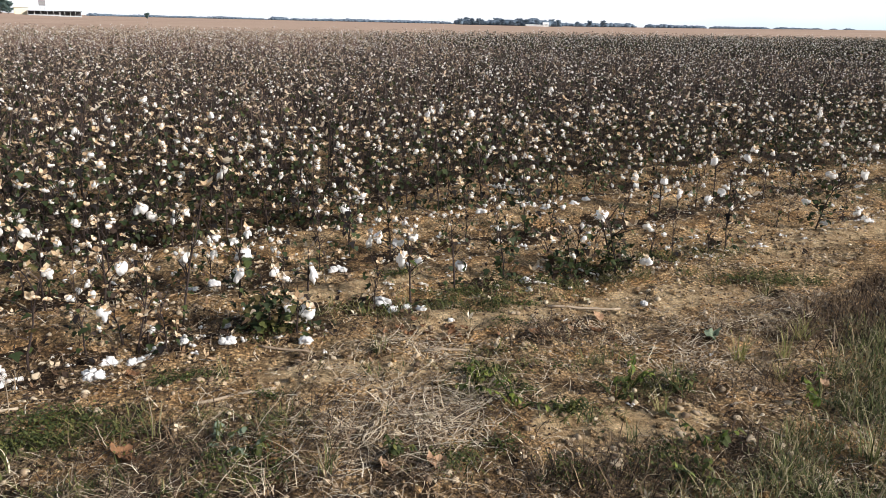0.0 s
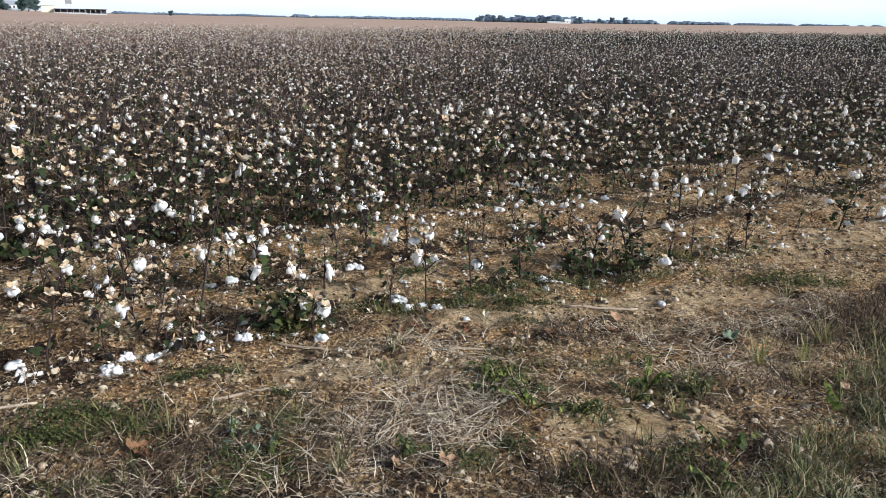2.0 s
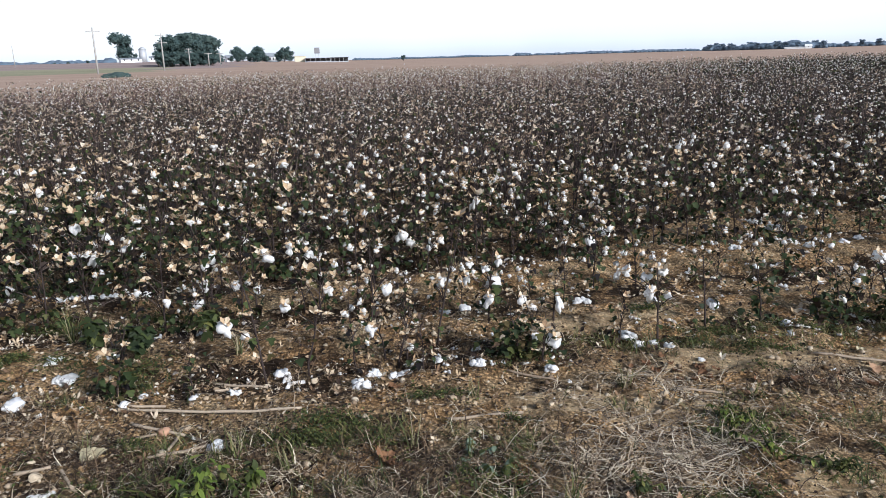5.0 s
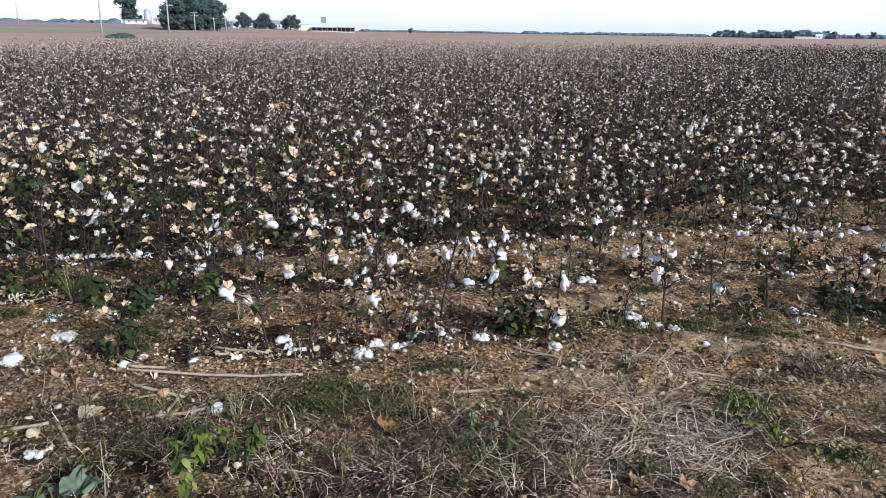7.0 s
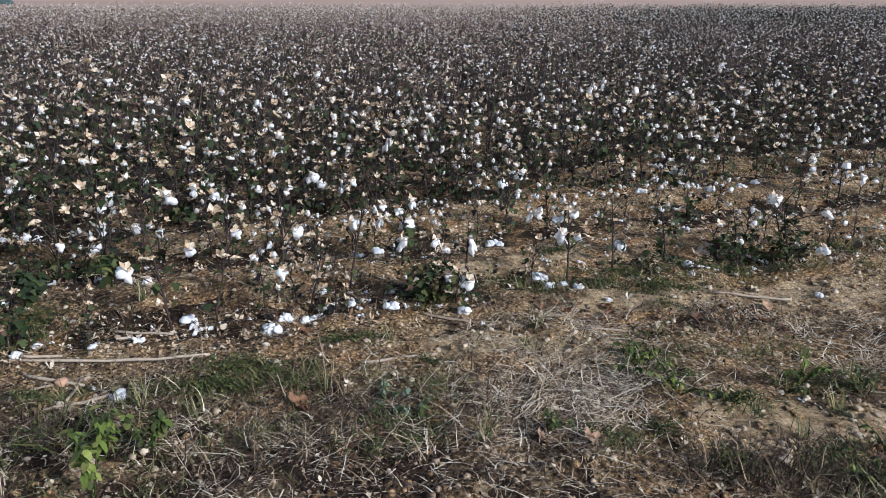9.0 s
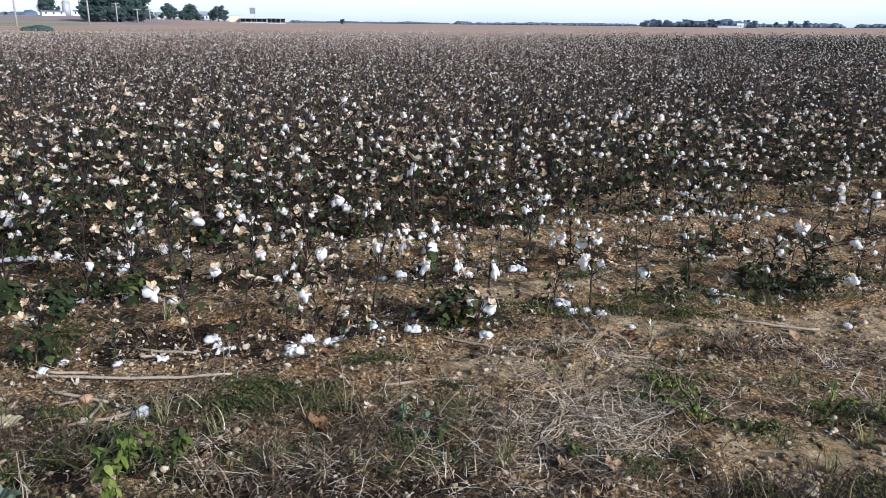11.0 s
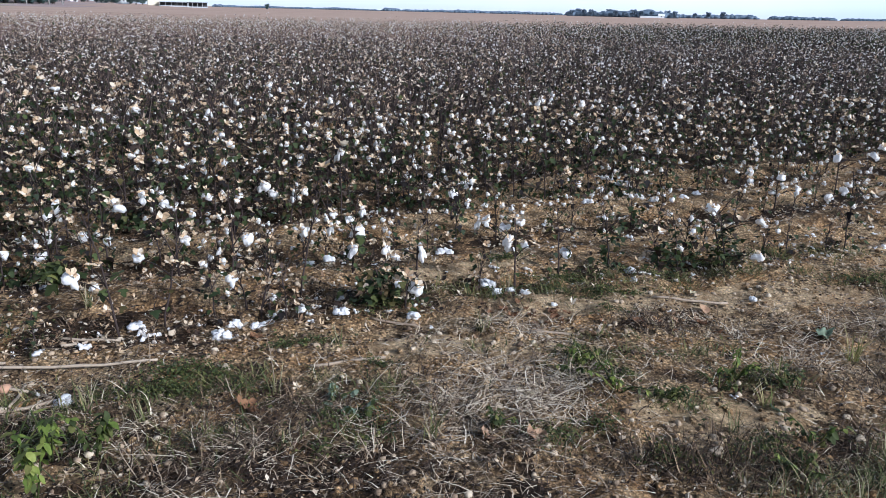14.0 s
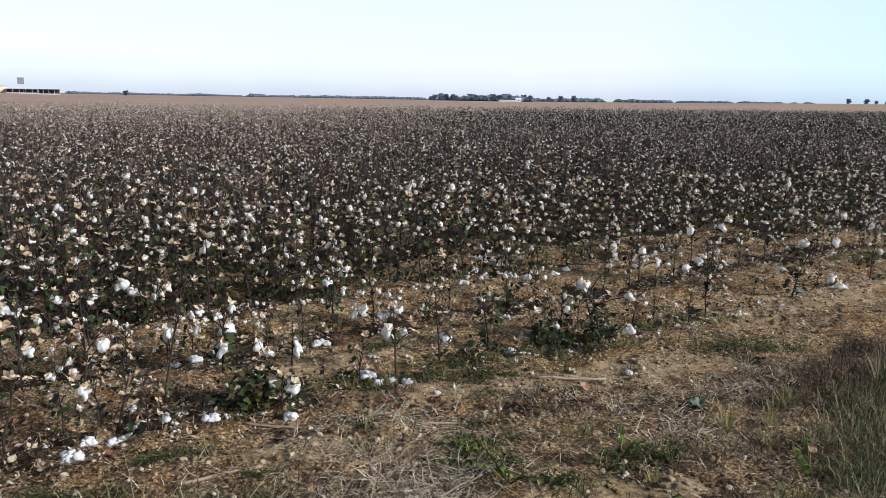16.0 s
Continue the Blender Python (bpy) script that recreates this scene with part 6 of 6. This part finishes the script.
    # fine green grass in patches
    x, y, rng = patches(4600, 69, ((1.0, 2.6, 0.16, 0.16), (0.7, 2.12, 0.12, 0.10), (-0.5, 2.55, 0.2, 0.08), (-0.05, 2.62, 0.12, 0.06), (0.9, 3.55, 0.5, 0.14), (1.6, 3.72, 0.5, 0.14), (0.3, 3.55, 0.3, 0.1), (1.25, 2.95, 0.25, 0.06),
                           (1.45, 2.75, 0.25, 0.06), (-1.15, 2.2, 0.25, 0.1), (-1.9, 2.9, 0.3, 0.12), (-1.6, 3.0, 0.3, 0.08), (1.3, 2.3, 0.12, 0.07), (2.3, 3.8, 0.5, 0.1), (3.1, 3.6, 0.4, 0.1), (-0.9, 1.95, 0.4, 0.12), (0.1, 2.35, 0.3, 0.07), (1.75, 2.45, 0.2, 0.1), (0.55, 2.85, 0.2, 0.06), (-0.85, 2.5, 0.35, 0.12), (-0.35, 2.55, 0.3, 0.10), (-0.55, 2.25, 0.3, 0.12), (0.12, 2.48, 0.2, 0.08), (-1.2, 2.42, 0.25, 0.10), (-0.1, 2.15, 0.25, 0.08), (2.9, 4.2, 0.5, 0.12)))
    keep = rng.random(len(x)) < np.clip(0.5 + 2.4 * soft_noise(x * 9, y * 9, 49), 0, 1)
    x, y = x[keep], y[keep]
    n = len(x)
    v, f = strands(x, y, ground_z(x, y) - 0.002, rng.uniform(0, 6.28, n), rng.uniform(0.03, 0.10, n), rng.uniform(0.15, 1.1, n), rng.uniform(0.2, 1.3, n), rng.normal(0, 0.6, n), rng.uniform(0.0014, 0.0036, n), 3, 2, 7, 0.15)
    tagged(new("green_grass", mesh_of("green_grass", v, f, [M_FINE_GRASS])), "fine dark green grass growing in patches", "grass", kind="stuff")

    # dead leaves, bracts and crumbs of burs
    soups = [(*(leaf_shape(700 + s, False) if s % 3 == 0 else leaf_simple(700 + s)), None) for s in range(9)]
    soups = [(v, f, np.full(len(f), 0)) for v, f, _ in soups]
    burs = [(*bur_simple(720 + s), None) for s in range(4)]
    burs = [(v, f, np.full(len(f), 1)) for v, f, _ in burs]
    out = Soup()
    x, y, rng = spread(120000, 62)
    d = row_of(x, y)
    want = np.where(d > -0.35, 0.75 - 0.5 * (0.5 - 0.5 * np.cos(2 * np.pi * d)), 0.38 + 0.25 * (d > -0.75) - 0.06 * np.clip(x - 0.6, 0, 1) + 0.6 * np.clip(soft_noise(x * 1.9, y * 1.9, 42) * 2, 0, 1)) + 0.8 * heap(x, y, 1.55, 3.1, 0.4, 0.15)
    want *= np.clip(1 - 0.5 * heap(x, y, 4.3, 4.45, 1.5, 0.4) - 0.9 * heap(x, y, 1.4, 2.2, 0.42, 0.18) - 0.5 * heap(x, y, 2.3, 3.45, 0.7, 0.2) - 0.6 * heap(x, y, 0.6, 2.84, 0.55, 0.16) - 0.5 * heap(x, y, 0.55, 3.86, 0.6, 0.13), 0, 1)
    keep = rng.random(len(x)) < want * (1 - 0.1 * np.clip(x - 0.2, 0, 1) * (d > -0.35))
    x, y = x[keep], y[keep]
    n = len(x)
    turned_scatter(soups, x, y, ground_z(x, y) + 0.004, rng.uniform(0, 6.28, n), rng.normal(0, 0.45, n), (0.007 + 0.032 * rng.random(n) ** 1.8) * np.where(row_of(x, y) > -0.35, 1.0, 0.62), out)
    x, y, rng = spread(10000, 63)
    d = row_of(x, y)
    keep = rng.random(len(x)) < np.where(d > -0.35, 0.75 - 0.45 * (0.5 - 0.5 * np.cos(2 * np.pi * d)), 0.02)
    x, y = x[keep], y[keep]
    n = len(x)
    turned_scatter(burs, x, y, ground_z(x, y) + 0.008, rng.uniform(0, 6.28, n), rng.normal(0, 0.7, n), rng.uniform(0.010, 0.026, n), out)
    tagged(new("leaf_litter", out.mesh("leaf_litter", [M_DRYLEAF, M_BUR], False)), "brown dead leaves and bur crumbs on the soil", "leaf litter", kind="stuff")

    # scraps of cotton between the rows
    out = Soup()
    fl = [locks_shape(740 + s, 1) for s in range(8)]
    fl = [(v * [1.15, 0.75, 0.6], f, np.zeros(len(f), int)) for v, f in fl]
    x, y, rng = spread(13000, 64, y1=8.5)
    d = row_of(x, y)
    keep = rng.random(len(x)) < np.where(d > -0.25, (0.62 - 0.45 * (0.5 - 0.5 * np.cos(2 * np.pi * d))) * np.clip(0.8 + 0.25 * x, 0.4, 1.3), 0.003)
    x, y = x[keep], y[keep]
    n = len(x)
    turned_scatter(fl, x, y, ground_z(x, y) + 0.006, rng.uniform(0, 6.28, n), rng.normal(0, 0.3, n), (0.005 + 0.022 * rng.random(n) ** 2) * (1 + 0.7 * (rng.random(n) < 0.12)), out)
    tagged(new("cotton_scraps", out.mesh("cotton_scraps", [M_FLUFF_S])), "small scraps of fallen cotton between rows", "cotton scraps", kind="stuff")

    # gravel and clods
    out = Soup()
    st = []
    for s in range(8):
        r = np.random.default_rng(760 + s)
        v, f = ICO[1]
        v = v * (1 + 0.2 * np.sin(v @ r.normal(0, 2.5, 3)) + 0.1 * np.sin(v @ r.normal(0, 6, 3)))[:, None] * [1, r.uniform(0.65, 1), r.uniform(0.45, 0.75)]
        st.append((v, f, np.full(len(f), 0 if s < 4 else 1)))
    x, y, rng = spread(24000, 65)
    keep = rng.random(len(x)) < 0.25 + 0.9 * np.clip(soft_noise(x * 2.4, y * 2.4, 44) + 0.2, 0, 1)
    x, y = x[keep], y[keep]
    n = len(x)
    turned_scatter(st, x, y, ground_z(x, y) + 0.001, rng.uniform(0, 6.28, n), rng.normal(0, 0.2, n), 0.003 + 0.017 * rng.random(n) ** 2.6, out)
    # angular clods and flat stones, half sunk, gathered on the open soil
    lumps = []
    for s in range(8):
        r = np.random.default_rng(790 + s)
        v, f = ICO[2]
        for _ in range(7):                                    # flat facets
            d = r.normal(size=3)
            d /= np.linalg.norm(d)
            far_off = np.maximum(v @ d - r.uniform(0.45, 0.8), 0)
            v = v - far_off[:, None] * d
        lumps.append((v * [1, r.uniform(0.6, 0.95), r.uniform(0.45, 0.7)], f, np.full(len(f), 0 if s % 2 else 1)))
    x, y, rng = patches(420, 72, ((1.35, 2.05, 0.45, 0.14), (1.75, 2.2, 0.3, 0.12), (0.4, 2.95, 0.4, 0.14), (0.1, 2.75, 0.5, 0.12), (1.2, 3.05, 0.5, 0.14), (1.9, 3.3, 0.5, 0.2), (-0.6, 2.95, 0.6, 0.12), (-1.5, 2.4, 0.4, 0.3),
                                  (0.9, 2.9, 0.4, 0.1), (2.6, 3.6, 0.6, 0.25), (3.6, 4.2, 0.8, 0.4), (-0.3, 3.75, 0.6, 0.12), (0.7, 4.1, 0.6, 0.14), (-1.1, 3.75, 0.4, 0.12), (-1.6, 1.95, 0.3, 0.15)))
    n = len(x)
    turned_scatter(lumps, x, y, ground_z(x, y) + 0.002, rng.uniform(0, 6.28, n), rng.normal(0, 0.25, n), 0.005 + 0.017 * rng.random(n) ** 2.2, out)
    tagged(new("gravel", out.mesh("gravel", [M_PEBBLE, M_SOIL])), "small tan gravel and soil clods", "gravel", kind="stuff")

    # mats of low weed
    out = Soup()
    small = [(*(leaf_shape(780 + s, False) if s % 2 else leaf_simple(780 + s)), None) for s in range(6)]
    small = [(v, f, np.full(len(f), 0)) for v, f, _ in small]
    x, y, rng = patches(26000, 66, ((-0.60, 2.58, 0.15, 0.08), (-0.22, 2.93, 0.18, 0.07), (-0.05, 2.10, 0.09, 0.06), (-1.35, 2.14, 0.13, 0.10), (-1.79, 2.29, 0.08, 0.10), (-1.36, 2.44, 0.10, 0.06), (-2.4, 3.74, 0.25, 0.12),
                                    (-1.76, 3.15, 0.25, 0.10), (-1.83, 3.91, 0.25, 0.10), (1.03, 2.74, 0.11, 0.05), (1.10, 2.50, 0.07, 0.05), (0.70, 2.11, 0.08, 0.07), (1.37, 3.51, 0.20, 0.08), (1.06, 3.58, 0.15, 0.07),
                                    (1.34, 2.68, 0.11, 0.03), (1.26, 2.32, 0.08, 0.05), (3.02, 3.68, 0.22, 0.08), (3.3, 3.55, 0.15, 0.06), (5.87, 5.37, 0.40, 0.15), (0.89, 4.04, 0.15, 0.06), (1.27, 3.74, 0.20, 0.07), (2.21, 4.07, 0.25, 0.08)))
    more = patches(26000, 73, ((1.55, 2.00, 0.20, 0.07), (1.72, 3.84, 0.20, 0.07), (1.62, 2.56, 0.07, 0.05), (1.66, 2.77, 0.12, 0.05), (1.09, 1.97, 0.12, 0.07), (0.20, 3.32, 0.16, 0.10), (0.13, 2.68, 0.06, 0.04), (1.3, 3.24, 0.10, 0.04), (-0.4, 2.45, 0.12, 0.06), (-0.02, 2.30, 0.13, 0.09), (0.08, 2.18, 0.10, 0.06), (-0.72, 2.52, 0.16, 0.07), (-0.62, 2.66, 0.16, 0.05), (-0.95, 2.28, 0.14, 0.06), (0.93, 2.16, 0.06, 0.05), (-2.3, 3.2, 0.2, 0.1)))
    x, y = np.r_[x, more[0]], np.r_[y, more[1]]
    keep = rng.random(len(x)) < np.clip(0.55 + 2.2 * soft_noise(x * 14, y * 14, 45), 0, 1)
    x, y = x[keep], y[keep]
    n = len(x)
    turned_scatter(small, x, y, ground_z(x, y) + 0.004 + 0.055 * rng.random(n) * np.clip(0.6 + soft_noise(x * 12, y * 12, 50), 0, 1), rng.uniform(0, 6.28, n), rng.normal(0, 0.7, n), rng.uniform(0.006, 0.017, n), out)
    tagged(new("low_weeds", out.mesh("low_weeds", [M_WEED])), "low dark green creeping weeds", "weeds", kind="stuff")


def build_grass():
    rng = np.random.default_rng(71)
    m = 170000
    x, y = rng.uniform(0.9, 4.8, m), rng.uniform(1.0, 3.7, m)
    q = grass_zone(x, y) + 0.16 * soft_noise(x * 7, y * 7, 33)
    keep = rng.random(m) < np.clip(1.6 * (y - 1.15) + 1.4 * soft_noise(x * 2.5, y * 2.5, 36), 0, 1) * np.clip(1.3 * (4.6 - x) + 1.4 * soft_noise(x * 2.5, y * 2.5, 37), 0, 1) * np.clip(q * 2.0, 0, 0.55) * (0.45 + 1.1 * np.clip(soft_noise(x * 5, y * 5, 34) + 0.5, 0, 1))
    x, y, q = x[keep], y[keep], np.clip(q[keep], 0.05, 1)
    n = len(x)
    h = rng.uniform(0.04, 0.18, n) * (0.5 + 0.8 * np.clip(q * 1.3, 0, 1)) * (0.75 + 1.1 * soft_noise(x * 4, y * 4, 35))
    v, f = strands(x, y, ground_z(x, y) - 0.004, rng.uniform(0, 6.28, n), h, rng.uniform(0.4, 1.5, n), rng.uniform(0.2, 1.8, n), rng.normal(0, 0.7, n),
                   rng.uniform(0.0012, 0.0030, n), 2, 2, 2, 0.15)
    dx, dy = rng.normal(0, 1, 3600), rng.normal(0, 1, 3600)
    dx, dy = 3.45 + 0.55 * dx, 3.02 + 0.22 * (dx * 0.75) + 0.2 * dy                  # a bank of dead brown weeds in the grass
    dx, dy = np.r_[dx, rng.normal(1.09, 0.10, 420), rng.normal(1.5, 0.2, 300)], np.r_[dy, rng.normal(1.93, 0.05, 420), rng.normal(1.88, 0.07, 300)]
    keep = (grass_zone(dx, dy) > -0.25) | (dx < 2)
    dx, dy = dx[keep], dy[keep]
    m = len(dx)
    w, g = strands(dx, dy, ground_z(dx, dy) - 0.004, rng.uniform(0, 6.28, m), rng.uniform(0.04, 0.16, m), rng.uniform(0.3, 1.4, m), rng.uniform(0.4, 2.0, m), rng.normal(0, 1.0, m), rng.uniform(0.0014, 0.0034, m), 3, 2, 8, 0.4)
    tagged(new("dead_weeds", mesh_of("dead_weeds", w, g, [M_ROTTED])), "bank of dark brown dead weeds in the verge grass", "dead weeds", kind="stuff")
    tagged(new("verge_grass", mesh_of("verge_grass", v, f, [M_GRASS])), "rank half-dead grass on the verge", "grass", kind="stuff")


def grass_tuft(x, y, height, blades, mat, label, seed):
    rng = np.random.default_rng(seed)
    n = blades
    v, f = strands(rng.normal(0, 0.012, n), rng.normal(0, 0.012, n), np.full(n, -0.005), rng.uniform(0, 6.28, n), rng.uniform(0.6, 1.1, n) * height,
                   rng.uniform(0.9, 1.5, n), rng.uniform(0.1, 1.1, n), rng.normal(0, 0.4, n), rng.uniform(0.0014, 0.0032, n), 4, 2, seed)
    ob = new("grass_tuft", mesh_of("grass_tuft", v, f, [mat]))
    ob.matrix_basis = Matrix.Translation((x, y, float(ground_z(x, y))))
    tagged(ob, label, "grass tuft", "grass tufts on the verge")


M_YGRASS = varied("yellowing_grass", [(0.0, (0.14, 0.17, 0.05)), (0.5, (0.30, 0.29, 0.10)), (1.0, (0.46, 0.38, 0.18))], 0.7, 60.0, True, 0.3, 0.0, 0.3)
for k, (x, y, h, n) in enumerate(((2.41, 2.60, 0.16, 26), (2.22, 2.64, 0.18, 30), (2.62, 2.74, 0.18, 26), (2.30, 2.46, 0.12, 20), (1.62, 2.28, 0.12, 16), (1.80, 2.52, 0.1, 14))):
    grass_tuft(x, y, h, n, M_YGRASS, "tuft of yellowing green grass", 810 + k)
for k, (x, y, h, n) in enumerate(((-0.28, 2.50, 0.14, 18), (-0.05, 2.9, 0.10, 14), (-0.95, 2.42, 0.15, 24), (-0.72, 2.35, 0.13, 20), (0.62, 3.05, 0.13, 26), (-1.55, 2.45, 0.13, 20), (-2.2, 3.5, 0.25, 30),
                                  (-1.25, 3.35, 0.16, 26), (0.86, 3.62, 0.12, 20), (2.95, 3.42, 0.12, 22), (0.30, 2.12, 0.16, 24), (1.40, 2.10, 0.14, 20))):
    grass_tuft(x, y, h, n, M_GRASS, "tuft of half-dead verge grass", 830 + k)

_g = random.Random(77)
for k in range(46):
    x = _g.uniform(1.5, 4.2)
    y = _g.uniform(1.4, 3.3)
    if 0.06 < float(grass_zone(np.array(x), np.array(y))) < 1.0:
        grass_tuft(x, y, _g.uniform(0.10, 0.22), _g.randrange(30, 70), M_GRASS, "rank clump of half-dead verge grass", 870 + k)

def dry_stem(x, y, height, lean, seed):
    """A thin dead stem standing in the litter, with a crook or two."""
    r = random.Random(seed)
    pts, p, way = [], Vector((0, 0, -0.01)), r.uniform(0, 6.28)
    for k in range(7):
        pts.append(p.copy())
        p = p + Vector((math.cos(way) * lean * height / 6, math.sin(way) * lean * height / 6, height / 6))
        way += r.uniform(-0.9, 0.9)
    s = Soup_of(tube(pts, [0.0022 - 0.0002 * k for k in range(7)], 5))
    for k in (2, 4):
        a = r.uniform(0, 6.28)
        s.add(spike(pts[k], pts[k] + Vector((math.cos(a) * 0.04, math.sin(a) * 0.04, 0.03)), 0.0014))
    ob = new("dry_weed", s.mesh("dry_weed", [M_CANE]))
    ob.matrix_basis = Matrix.Translation((x, y, float(ground_z(x, y))))
    tagged(ob, "thin pale dead weed standing in the litter", "dry weed", "dry weeds on the verge")


for k, (x, y, h, lean) in enumerate(((-0.28, 2.50, 0.24, 0.25), (-0.42, 2.44, 0.13, 0.5), (-1.19, 1.90, 0.22, 0.1), (-0.80, 2.72, 0.16, 0.1), (-1.72, 2.42, 0.14, 0.3), (3.36, 3.62, 0.17, 0.05), (-0.66, 2.02, 0.15, 0.4),
                                     (0.10, 2.02, 0.13, 0.5), (2.72, 2.62, 0.16, 0.3), (2.30, 2.95, 0.12, 0.4), (-0.55, 1.92, 0.12, 0.6), (1.92, 2.62, 0.14, 0.3))):
    dry_stem(x, y, h, lean, 950 + k)

build_litter()
build_grass()
